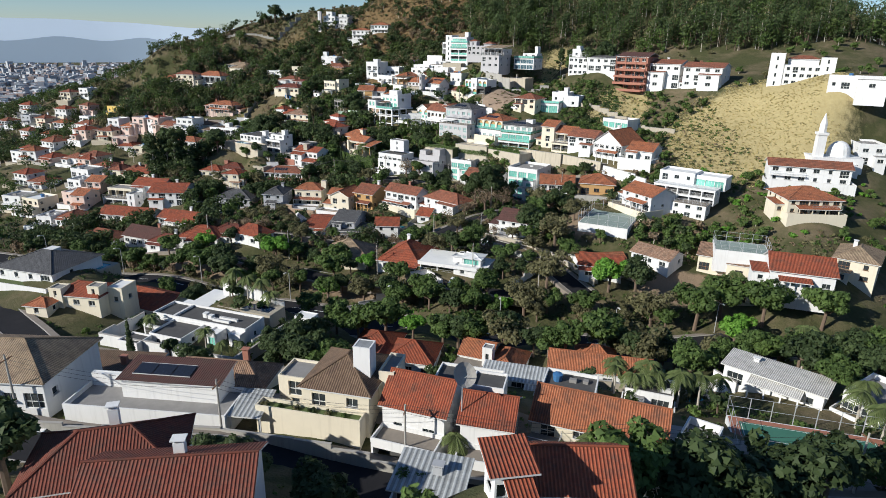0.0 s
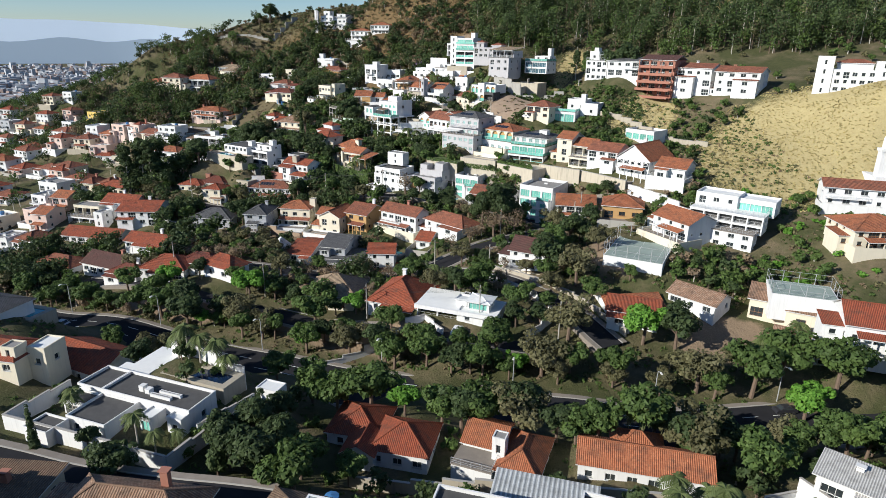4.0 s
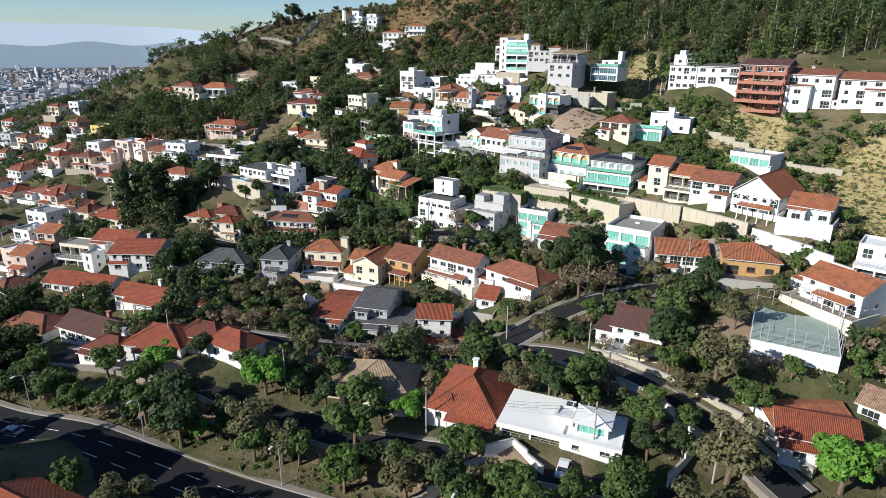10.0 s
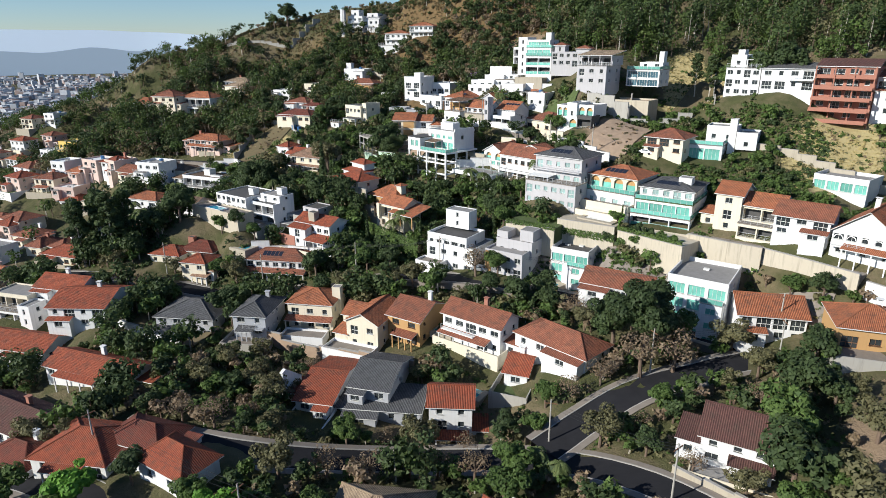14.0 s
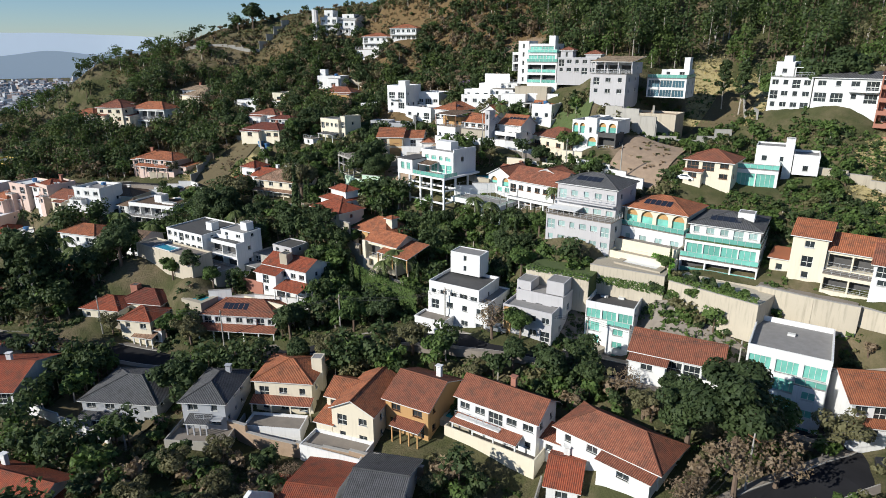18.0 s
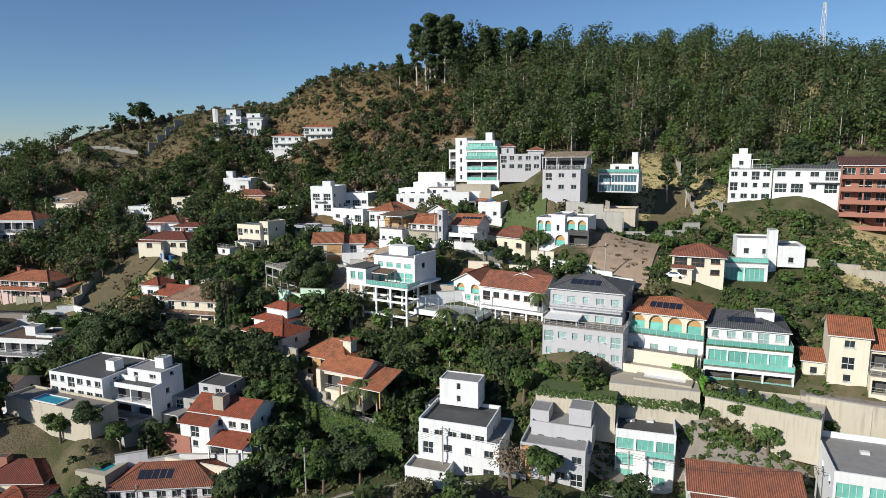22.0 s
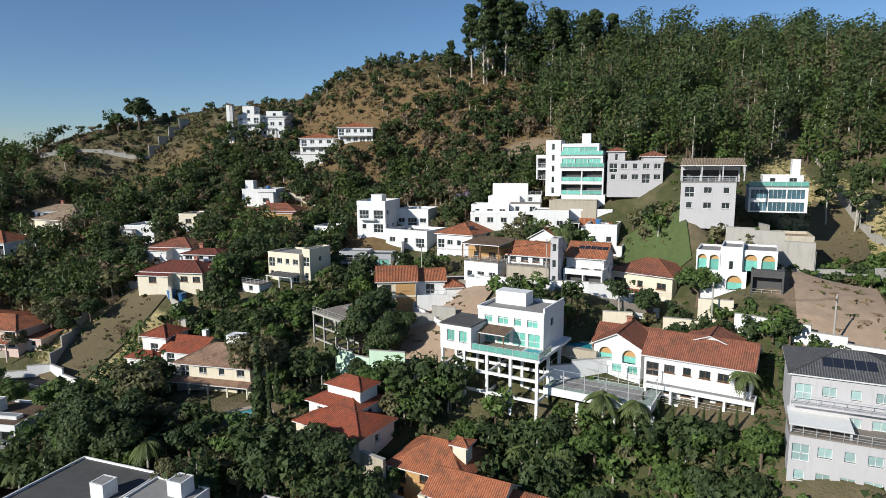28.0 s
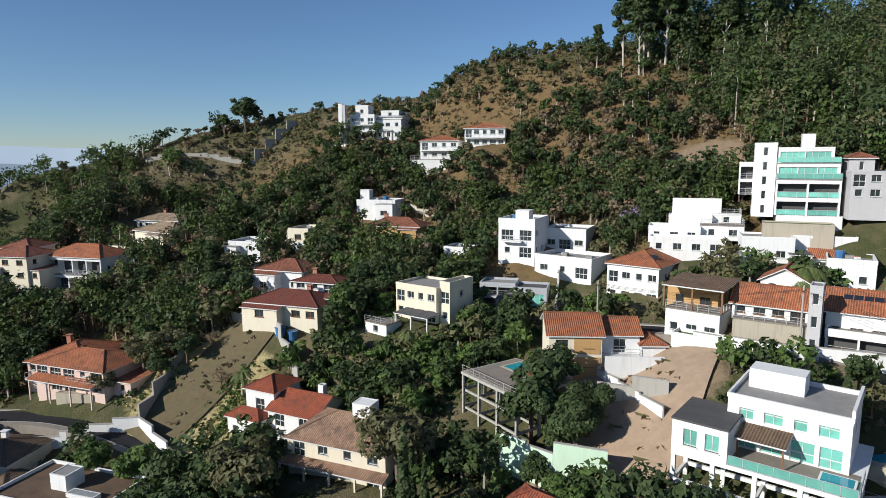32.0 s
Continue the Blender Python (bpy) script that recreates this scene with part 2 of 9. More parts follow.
class Soup:
    """Collects boxes and polygons for one mesh."""

    def __init__(self):
        self.v, self.f, self.m, self.uv = [], [], [], []

    def poly(self, pts, m=0, uv=None):
        i = len(self.v)
        self.v += [tuple(p) for p in pts]
        self.f.append(tuple(range(i, i + len(pts))))
        self.m.append(m)
        self.uv += uv or [(0, 0)] * len(pts)
        return self

    def box(self, x0, y0, z0, x1, y1, z1, m=0):
        p = [(x, y, z) for z in (z0, z1) for y in (y0, y1) for x in (x0, x1)]
        for q in ((0, 2, 3, 1), (4, 5, 7, 6), (0, 1, 5, 4), (2, 6, 7, 3), (0, 4, 6, 2), (1, 3, 7, 5)):
            self.poly([p[k] for k in q], m)
        return self

    def tube(self, pts, radii, sides=6, m=0):
        rings = []
        for k, (p, r) in enumerate(zip(pts, radii)):
            p = Vector(p)
            d = (Vector(pts[min(k + 1, len(pts) - 1)]) - Vector(pts[max(k - 1, 0)])).normalized()
            a = d.orthogonal().normalized()
            b = d.cross(a)
            rings.append([p + (a * math.cos(2 * math.pi * s / sides) + b * math.sin(2 * math.pi * s / sides)) * r for s in range(sides)])
        for r0, r1 in zip(rings, rings[1:]):
            for s in range(sides):
                self.poly([r0[s], r0[(s + 1) % sides], r1[(s + 1) % sides], r1[s]], m)
        return self

    def mesh(self, name, mats, smooth=False):
        return mesh_of(name, self.v, self.f, mats, self.m, self.uv, smooth)


CAPS = {}      # ridge tiles that go with a roof mesh


def part(name, me, parent, label="", at=None):
    ob = new(name, me)
    ob.parent = parent
    if at is not None:
        ob.matrix_basis = at
    if label:
        ob["label"] = label
    if me.name in CAPS:
        part("ridge_cap", CAPS[me.name], ob)
    return ob


def thing(name, m, label, category, group="", kind=""):
    ob = new(name)
    ob.matrix_basis = m
    ob.empty_display_size = 0.5
    return tagged(ob, label, category, group, kind)


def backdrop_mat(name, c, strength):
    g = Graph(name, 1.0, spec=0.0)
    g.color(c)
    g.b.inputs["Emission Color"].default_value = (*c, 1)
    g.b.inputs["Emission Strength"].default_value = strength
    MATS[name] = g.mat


# air haze over the hills, put in as pale blue colour and glow
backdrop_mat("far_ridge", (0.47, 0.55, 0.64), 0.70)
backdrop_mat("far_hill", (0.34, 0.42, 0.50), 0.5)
plain("soil_wall", (0.34, 0.245, 0.17), 0.95, var=0.35, scale=0.7, bump=0.05)
plain("car_white", (0.75, 0.75, 0.75), 0.3, var=0.03)
plain("car_dark", (0.03, 0.03, 0.035), 0.3, var=0.1)
plain("car_silver", (0.42, 0.43, 0.45), 0.3, 0.5, var=0.05)
plain("tyre", (0.02, 0.02, 0.02), 0.9)
plain("lamp_glass", (0.7, 0.7, 0.65), 0.3)
plain("cable", (0.03, 0.03, 0.03), 0.7)

plain("earth_lawn", (0.075, 0.105, 0.032), 0.95, var=0.4, scale=1.2, bump=0.03)
plain("grass_bank", (0.125, 0.098, 0.05), 0.95, var=0.35, scale=1.2, bump=0.03)
# ---- the lie of the land: heights of house plots, streets and the hill around them
PLOTS = []      # (x, y, z) filled by plots() below, one row at a time


def spot(x, y, z):
    PLOTS.append((x, y, z))


# avenue in the valley and the street beside it
for x, y in ((-150, 152), (-120, 143), (-90, 133), (-64, 124), (-40, 115), (-15, 105), (12, 97), (40, 93), (85, 97), (130, 104)):
    spot(x, y, 11.5)
    spot(x - 4, y - 12, 11.2)
# lower left valley and the far sides
for x, y, z in ((-230, 160, -6), (-260, 260, 2), (-240, 330, 8), (-302, 420, 24), (-346, 480, 14), (-405, 560, 2), (-275, 480, 30), (-420, 430, -4), (-200, 80, 6), (-140, 60, 14), (-120, -10, 30), (-60, -50, 44),
                (0, -70, 52), (60, -60, 46), (110, 0, 34), (150, 60, 24), (190, 130, 34), (-90, 20, 28), (70, 30, 24), (20, 5, 33), (-200, 420, 20),
                (-20, 5, 35), (-40, 30, 29), (-350, 150, -20), (-380, 350, -8)):
    spot(x, y, z)
# the hill: crest, the woods behind and the upper slope
for x, y, z in ((-240, 425, 40), (-200, 430, 58), (-165, 440, 73), (-130, 440, 84), (-100, 445, 91), (-70, 445, 97), (-40, 418, 103), (-15, 404, 104), (10, 390, 103),
                (40, 395, 107), (80, 395, 110), (120, 385, 110), (165, 365, 106), (215, 345, 100), (0, 480, 88), (100, 480, 92), (-110, 510, 66), (-220, 500, 20),
                (60, 335, 84), (105, 310, 82), (150, 290, 82), (200, 290, 88), (30, 345, 82), (110, 270, 68), (150, 240, 68), (190, 220, 66), (-60, 380, 66),
                (160, 180, 54), (105, 215, 52), (95, 195, 44), (120, 200, 52), (90, 170, 36), (130, 160, 40), (75, 215, 42), (60, 255, 54), (72, 270, 58),
                (20, 305, 60), (-10, 345, 66), (-35, 368, 64), (50, 310, 70), (210, 420, 96), (240, 300, 86), (260, 180, 60), (-10, 375, 84), (20, 365, 88), (-150, 400, 60), (-110, 400, 62), (-180, 380, 44), (-49, 281.5, 38), (-45, 276.5, 35.5), (-54, 290, 38.5)):
    spot(x, y, z)
# open slopes of dry grass and plots of bare soil: x, y, half sizes, turn
DRY = [(115, 190, 45, 40, 20), (78, 232, 14, 24, -40), (-95, 310, 16, 24, 30), (65, 285, 14, 30, -30), (-88, 200, 14, 9, 0), (150, 330, 20, 14, 0), (62, 300, 9, 26, -20)]
BARE = [(29, 259, 13, 12, -42), (-28, 288, 13, 12, 0), (-20, 119, 34, 7, -20), (-70, 135, 26, 7, -20), (64, 112, 12, 10, 0), (10, 350, 14, 10, 0), (45, 145, 9, 14, 0), (60, 112, 14, 8, 0)]
RUST = [(-70, 385, 105, 62, -8), (10, 375, 60, 34, -10), (-110, 345, 50, 25, 0), (20, 325, 26, 16, -20), (-30, 345, 45, 22, 0)]   # scrubby hill of rust-brown grass


def _surface(rows, smooth=400.0):
    """A smooth surface through the plots: a stiff plate bent over them."""
    p = np.array(rows, float)
    n = len(p)
    d = np.linalg.norm(p[:, None, :2] - p[None, :, :2], axis=2) / 100 + 1e-9
    k = d * d * np.log(d)
    a = np.zeros((n + 3, n + 3))
    a[:n, :n] = k + np.eye(n) * smooth * 1e-5
    a[:n, n] = a[n, :n] = 1
    a[:n, n + 1:] = p[:, :2] / 100
    a[n + 1:, :n] = a[:n, n + 1:].T
    w = np.linalg.solve(a, np.concatenate([p[:, 2], np.zeros(3)]))
    return p[:, :2] / 100, w


def far_land(x, y):
    """The plain and hills beyond: low ground to the left, a ridge behind and to the right."""
    return -45 + 60 / (1 + np.exp(-(x - 60) / 160)) + 30 * np.exp(-((y + 150) / 150) ** 2) / (1 + np.exp(-(x + 220) / 80))


def ground(x, y):
    x, y = np.atleast_1d(np.asarray(x, float)), np.atleast_1d(np.asarray(y, float))
    c, w = SURFACE
    z = w[-3] + w[-2] * x / 100 + w[-1] * y / 100
    for i in range(0, len(x), 3000):
        q = (x[i:i + 3000, None] / 100 - c[None, :, 0]) ** 2 + (y[i:i + 3000, None] / 100 - c[None, :, 1]) ** 2 + 1e-12
        z[i:i + 3000] += (0.5 * q * np.log(q)) @ w[:len(c)]
    r = np.maximum(np.abs(x + 20) / np.where(x < -20, 400, 270), np.abs(y - 210) / np.where(x < -200, 400, 290 + 110 * np.clip((-x - 60) / 140, 0, 1)))
    m = np.clip((r - 0.8) / 0.55, 0, 1)
    m = m * m * (3 - 2 * m)
    return np.clip(z, -60, 130) * (1 - m) + far_land(x, y) * m


def gz(x, y):
    return float(ground(x, y)[0])


SURFACE = _surface(PLOTS)
# ---- houses
COLOURS = {"white": "white", "cream": "cream", "yellow": "yellow", "ochre": "ochre brick", "pink": "pale pink", "grey": "grey", "lightgrey": "light grey",
           "brick": "brick-red", "stained": "stained", "stone": "stone", "red": "red tile", "orange": "orange tile", "brownred": "brown-red tile", "maroon": "dark maroon",
           "darkred": "dark red tile", "brown": "brown tile", "tan": "tan tile", "oldtile": "weathered tile", "slate": "dark grey", "pale": "white tile", "metal": "grey metal",
           "deck": "grey concrete", "dark": "dark felted", "whiteroof": "white painted"}
ROOFS = {"hip": "hip roof", "gable": "gable roof", "gablef": "tall gable", "flat": "flat roof and parapet", "shed": "sloping roof", "terrace": "stepped balconies",
         "canopy": "wide canopy roof"}
COUNT = {1: "one-storey", 2: "two-storey", 3: "three-storey", 4: "four-storey", 5: "five-storey"}
FOOT = []       # footprints, kept free of trees
HOUSES = []
PANES = {}
rnd = random.Random(7)


def facade(s, ax, ay, bx, by, z0, z1, holes, deep=0.22, m=0):
    """A wall from a to b with real openings; holes are (u0, w0, u1, w1) along the wall and up from z0."""
    length = math.hypot(bx - ax, by - ay)
    ux, uy = (bx - ax) / length, (by - ay) / length
    nx, ny = -uy, ux        # inwards
    us = sorted({0.0, length, *[h[0] for h in holes], *[h[2] for h in holes]})
    zs = sorted({0.0, z1 - z0, *[h[1] for h in holes], *[h[3] for h in holes]})

    def at(u, w, k=0.0):
        return (ax + ux * u + nx * k, ay + uy * u + ny * k, z0 + w)
    for w0, w1 in zip(zs, zs[1:]):
        run = None
        for u0, u1 in zip(us, us[1:]):
            um, wm = (u0 + u1) / 2, (w0 + w1) / 2
            if any(h[0] < um < h[2] and h[1] < wm < h[3] for h in holes):
                if run is not None:
                    s.poly([at(run, w0), at(u0, w0), at(u0, w1), at(run, w1)], m)
                run = None
            elif run is None:
                run = u0
        if run is not None:
            s.poly([at(run, w0), at(length, w0), at(length, w1), at(run, w1)], m)
    for u0, w0, u1, w1 in holes:
        s.poly([at(u0, w0), at(u1, w0), at(u1, w0, deep), at(u0, w0, deep)], m)
        s.poly([at(u0, w1, deep), at(u1, w1, deep), at(u1, w1), at(u0, w1)], m)
        s.poly([at(u0, w0), at(u0, w0, deep), at(u0, w1, deep), at(u0, w1)], m)
        s.poly([at(u1, w0, deep), at(u1, w0), at(u1, w1), at(u1, w1, deep)], m)


def window_mesh(w, h, glass_mat, frame_mat, kind, far=False):
    """A window set into its opening: one frame mesh and one pane mesh, shared by all of that size."""
    key = (round(w, 1), round(h, 1), glass_mat, frame_mat, kind, far)
    if key not in PANES:
        f, g = Soup(), Soup()
        t = 0.07
        f.box(0, -0.04, 0, w, 0.05, t).box(0, -0.04, h - t, w, 0.05, h).box(0, -0.04, t, t, 0.05, h - t).box(w - t, -0.04, t, w, 0.05, h - t)
        n = max(1, round(w / 0.9))
        for i in range(1, n):
            f.box(w * i / n - 0.03, -0.03, t, w * i / n + 0.03, 0.04, h - t)
        if kind == "door":
            f.box(t, -0.03, 0.9, w - t, 0.04, 1.0)
        if kind == "sill":
            f.box(-0.1, -0.34, -0.08, w + 0.1, 0.0, 0.0)
        g.box(0.02, 0.02, 0.02, w - 0.02, 0.035, h - 0.02)
        if far:
            f.box(0.02, 0.02, 0.02, w - 0.02, 0.035, h - 0.02, 1)
            PANES[key] = (f.mesh("window", [frame_mat, glass_mat]), None)
        else:
            PANES[key] = (f.mesh("window", frame_mat), g.mesh("pane", glass_mat))
    return PANES[key]


def set_window(root, ax, ay, ang, u, z, w, h, glass_mat, frame_mat, kind):
    rx, ry = root.matrix_basis.translation[:2]
    far = ry > 330 or rx < -135 or rx > 80
    f, g = window_mesh(w, h, glass_mat, frame_mat, kind, far)
    m = Matrix.Translation((ax, ay, 0)) @ Matrix.Rotation(ang, 4, "Z") @ Matrix.Translation((u, 0.2, z))
    ob = part("window", f, root, at=m)
    if not far:
        part("pane", g, ob)


def slope(s, pts, m=0):
    """One roof slope; its first two points are the eave. The tiles run up from it."""
    a, b = Vector(pts[0]), Vector(pts[1])
    u = (b - a).normalized()
    nrm = (b - a).cross(Vector(pts[2]) - a).normalized()
    v = nrm.cross(u)
    s.poly(pts, m, [((Vector(p) - a).dot(u), (Vector(p) - a).dot(v)) for p in pts])


def roof_mesh(kind, w, d, h, rise, mat, over=0.55):
    """A pitched roof with thickness, over a plan w x d whose front wall lies on y = 0."""
    s, caps = Soup(), Soup()
    x0, x1, y0, y1, t = -w / 2 - over, w / 2 + over, -over, d + over, 0.16
    if kind == "shed":
        slope(s, [(x0, y0, h), (x1, y0, h), (x1, y1, h + rise), (x0, y1, h + rise)])
        z0, z1 = (h, h), (h + rise, h + rise)
        for a, b in (((x0, y0, h), (x1, y0, h)), ((x1, y0, h), (x1, y1, h + rise)), ((x1, y1, h + rise), (x0, y1, h + rise)), ((x0, y1, h + rise), (x0, y0, h))):
            s.poly([(a[0], a[1], a[2] - t), (b[0], b[1], b[2] - t), b, a], 1)
        s.poly([(x0, y1, h + rise - t), (x1, y1, h + rise - t), (x1, y0, h - t), (x0, y0, h - t)], 1)
    elif kind == "gable":
        ym = (y0 + y1) / 2
        slope(s, [(x0, y0, h), (x1, y0, h), (x1, ym, h + rise), (x0, ym, h + rise)])
        slope(s, [(x1, y1, h), (x0, y1, h), (x0, ym, h + rise), (x1, ym, h + rise)])
        s.box(x0, y0, h - t, x1, y0 + 0.04, h - 0.004, 1).box(x0, y1 - 0.04, h - t, x1, y1, h - 0.004, 1)
        for xx, sg in ((x0, 1), (x1, -1)):
            for ya in (y0, y1):
                q = [(xx, ya, h - t), (xx, ya, h), (xx, ym, h + rise), (xx, ym, h + rise - t)]
                s.poly(q, 1)
        s.poly([(x0, ym, h + rise - t), (x1, ym, h + rise - t), (x1, y0, h - t), (x0, y0, h - t)], 1)
        s.poly([(x1, ym, h + rise - t), (x0, ym, h + rise - t), (x0, y1, h - t), (x1, y1, h - t)], 1)
        caps.tube([(x0, ym, h + rise), (x1, ym, h + rise)], [0.13, 0.13], 6, 0)
    elif kind == "gablef":
        slope(s, [(x0, y1, h), (x0, y0, h), (0, y0, h + rise), (0, y1, h + rise)])
        slope(s, [(x1, y0, h), (x1, y1, h), (0, y1, h + rise), (0, y0, h + rise)])
        for ya in (y0, y1):
            s.poly([(x0, ya, h - t), (x0, ya, h), (0, ya, h + rise), (0, ya, h + rise - t)], 1)
            s.poly([(x1, ya, h - t), (x1, ya, h), (0, ya, h + rise), (0, ya, h + rise - t)], 1)
        s.poly([(x0, y0, h - t), (x0, y1, h - t), (0, y1, h + rise - t), (0, y0, h + rise - t)], 1)
        s.poly([(x1, y1, h - t), (x1, y0, h - t), (0, y0, h + rise - t), (0, y1, h + rise - t)], 1)
        caps.tube([(0, y0, h + rise), (0, y1, h + rise)], [0.13, 0.13], 6, 0)
    else:
        k = min(x1 - x0, y1 - y0) / 2
        if x1 - x0 >= y1 - y0:
            ym = (y0 + y1) / 2
            ra, rb = (x0 + k, ym, h + rise), (x1 - k, ym, h + rise)
            slope(s, [(x0, y0, h), (x1, y0, h), rb, ra])
            slope(s, [(x1, y1, h), (x0, y1, h), ra, rb])
            slope(s, [(x0, y1, h), (x0, y0, h), ra])
            slope(s, [(x1, y0, h), (x1, y1, h), rb])
            hips = [((x0, y0, h), ra), ((x0, y1, h), ra), ((x1, y0, h), rb), ((x1, y1, h), rb), (ra, rb)]
        else:
            ra, rb = (0, y0 + k, h + rise), (0, y1 - k, h + rise)
            slope(s, [(x0, y1, h), (x0, y0, h), ra, rb])
            slope(s, [(x1, y0, h), (x1, y1, h), rb, ra])
            slope(s, [(x0, y0, h), (x1, y0, h), ra])
            slope(s, [(x1, y1, h), (x0, y1, h), rb])
            hips = [((x0, y0, h), ra), ((x1, y0, h), ra), ((x0, y1, h), rb), ((x1, y1, h), rb), (ra, rb)]
        for a, b in hips:
            if (Vector(a) - Vector(b)).length > 0.3:
                caps.tube([a, b], [0.13, 0.13], 5)
        for a, b in (((x0, y0), (x1, y0)), ((x1, y0), (x1, y1)), ((x1, y1), (x0, y1)), ((x0, y1), (x0, y0))):
            s.poly([(*a, h - t), (*b, h - t), (*b, h), (*a, h)], 1)
        s.poly([(x0, y1, h - t), (x1, y1, h - t), (x1, y0, h - t), (x0, y0, h - t)], 1)
    me = s.mesh("roof", [mat, "frame"])
    if caps.v:
        CAPS[me.name] = caps.mesh("ridge_cap", mat)
    return me


def rail_part(root, x0, y0, x1, y1, z, mat="rail", high=1.05, panel=None):
    s = Soup()
    n = max(2, int(math.hypot(x1 - x0, y1 - y0) / 1.3))
    s.tube([(x0, y0, z + high), (x1, y1, z + high)], [0.04, 0.04], 4)
    for i in range(n + 1):
        x, y = x0 + (x1 - x0) * i / n, y0 + (y1 - y0) * i / n
        s.box(x - 0.03, y - 0.03, z, x + 0.03, y + 0.03, z + high)
    if not panel:
        for k in (0.3, 0.6):
            s.tube([(x0, y0, z + k), (x1, y1, z + k)], [0.025, 0.025], 4)
    ob = part("railing", s.mesh("railing", mat), root)
    if panel:
        p = Soup().poly([(x0, y0, z + 0.1), (x1, y1, z + 0.1), (x1, y1, z + high - 0.06), (x0, y0, z + high - 0.06)])
        part("glass_panel", p.mesh("glass_panel", panel), ob)
    return ob


def house(x, y, z, turn, w, d, h, roof, rise, wall, top, tank=None, solar=0, glass=None, arches=0, label=None):
    n = max(1, min(5, round(h / 2.95)))
    fh = h / n
    words = label or f"{COLOURS[wall]} {COUNT[n]} house with {'a' if roof != 'terrace' else ''} {COLOURS[top]} {ROOFS[roof]}".replace("  ", " ")
    root = thing("house", pose(x, y, z, 0, 0, turn), words, "house", "houses on the hillside")
    gm = {"green": "glass_green", "blue": "glass_blue"}.get(glass, "glass_dark")
    fm = "wood_frame" if wall in ("cream", "ochre") and not glass else "frame"
    base = -5.0
    pitched = roof in ("hip", "gable", "shed", "gablef")
    sides = {"front": (-w / 2, 0, w / 2, 0, 0.0), "right": (w / 2, 0, w / 2, d, math.pi / 2), "left": (-w / 2, d, -w / 2, 0, -math.pi / 2), "back": (w / 2, d, -w / 2, d, math.pi)}
    s = Soup()
    step = rnd.uniform(2.7, 3.6)
    wing = None
    if w > 6.5 and not arches and roof in ("hip", "gable", "flat", "shed") and rnd.random() < 0.6:      # a lower front wing
        ww = w * rnd.uniform(0.35, 0.55)
        u0 = rnd.choice((0.25, w - ww - 0.25))
        wing = (u0, u0 + ww, rnd.uniform(1.4, 2.6), fh * (n - 1) - 0.1 if n > 1 else h - 0.55)
    for side, (ax, ay, bx, by, ang) in sides.items():
        length = w if side in ("front", "back") else d
        holes, wins = [], []
        for k in range(n):
            zf = k * fh
            if side == "back" or (side == "left" and k < n - 1):
                continue
            if arches and side == "front" and k == n - 1:
                cells = arches
            else:
                cells = max(1, int(length / step))
            big = glass and side == "front"
            for c in range(cells):
                uc = length * (c + 0.5) / cells
                if side == "front" and wing and wing[0] - 1 < uc < wing[1] + 1 and zf < wing[3] - 0.5:
                    continue
                if side != "front" and rnd.random() < 0.45:
                    continue
                if big:
                    ww, wh, wz = min(length / cells - 0.35, 3.2), fh * 0.72, 0.25
                elif side == "front":
                    kind = rnd.random()
                    ww, wh, wz = (1.8, 1.2, 1.0) if kind < 0.42 else (2.6, 2.2, 0.06) if kind < 0.74 else (1.1, 1.2, 1.0)
                else:
                    ww, wh, wz = (1.1, 1.1, 1.1) if rnd.random() < 0.7 else (0.7, 0.7, 1.5)
                ww, wh = round(min(ww, length / cells - 0.3), 1), round(min(wh, fh - wz - 0.3), 1)
                if ww < 0.5 or wh < 0.4:
                    continue
                holes.append((uc - ww / 2, -base + zf + wz, uc + ww / 2, -base + zf + wz + wh))
                wins.append((uc - ww / 2, zf + wz, ww, wh, "door" if wz < 0.2 else "sill"))
        facade(s, ax, ay, bx, by, base, h, holes)
        for u, wz, ww, wh, kind in wins:
            set_window(root, ax, ay, ang, u, wz, ww, wh, gm, fm, kind)
    if roof == "gable":
        for xx in (-w / 2, w / 2):
            s.poly([(xx, 0, h), (xx, d, h), (xx, d / 2, h + rise * d / (d + 1.1))])
    if roof == "gablef":
        for yy in (0, d):
            s.poly([(-w / 2, yy, h), (w / 2, yy, h), (0, yy, h + rise * w / (w + 1.1))])
    if roof == "shed":
        for xx in (-w / 2, w / 2):
            s.poly([(xx, 0, h - 0.1), (xx, d, h - 0.1), (xx, d, h + rise - 0.1)])
        s.poly([(-w / 2, d, h - 0.1), (w / 2, d, h - 0.1), (w / 2, d, h + rise - 0.1), (-w / 2, d, h + rise - 0.1)])
    part("wall", s.mesh("wall", wall), root)
    if wing:
        u0, u1, pd, wh = wing
        a, b = u0 - w / 2, u1 - w / 2
        s = Soup()
        lv = max(1, round(wh / 2.9))
        ow, oh = round(min(1.9, (b - a) * 0.55), 1), round(min(1.3, wh / lv - 1.2), 1)
        holes = [((b - a - ow) / 2, 5.0 + k * wh / lv + 0.95, (b - a + ow) / 2, 5.0 + k * wh / lv + 0.95 + oh) for k in range(lv)]
        facade(s, a, -pd, b, -pd, base, wh, holes)
        facade(s, b, -pd, b, 0, base, wh, [])
        facade(s, a, 0, a, -pd, base, wh, [])
        part("wing_wall", s.mesh("wing_wall", wall), root)
        for k in range(lv):
            set_window(root, a, -pd, 0, (b - a - ow) / 2, k * wh / lv + 0.95, ow, oh, gm, fm, "sill")
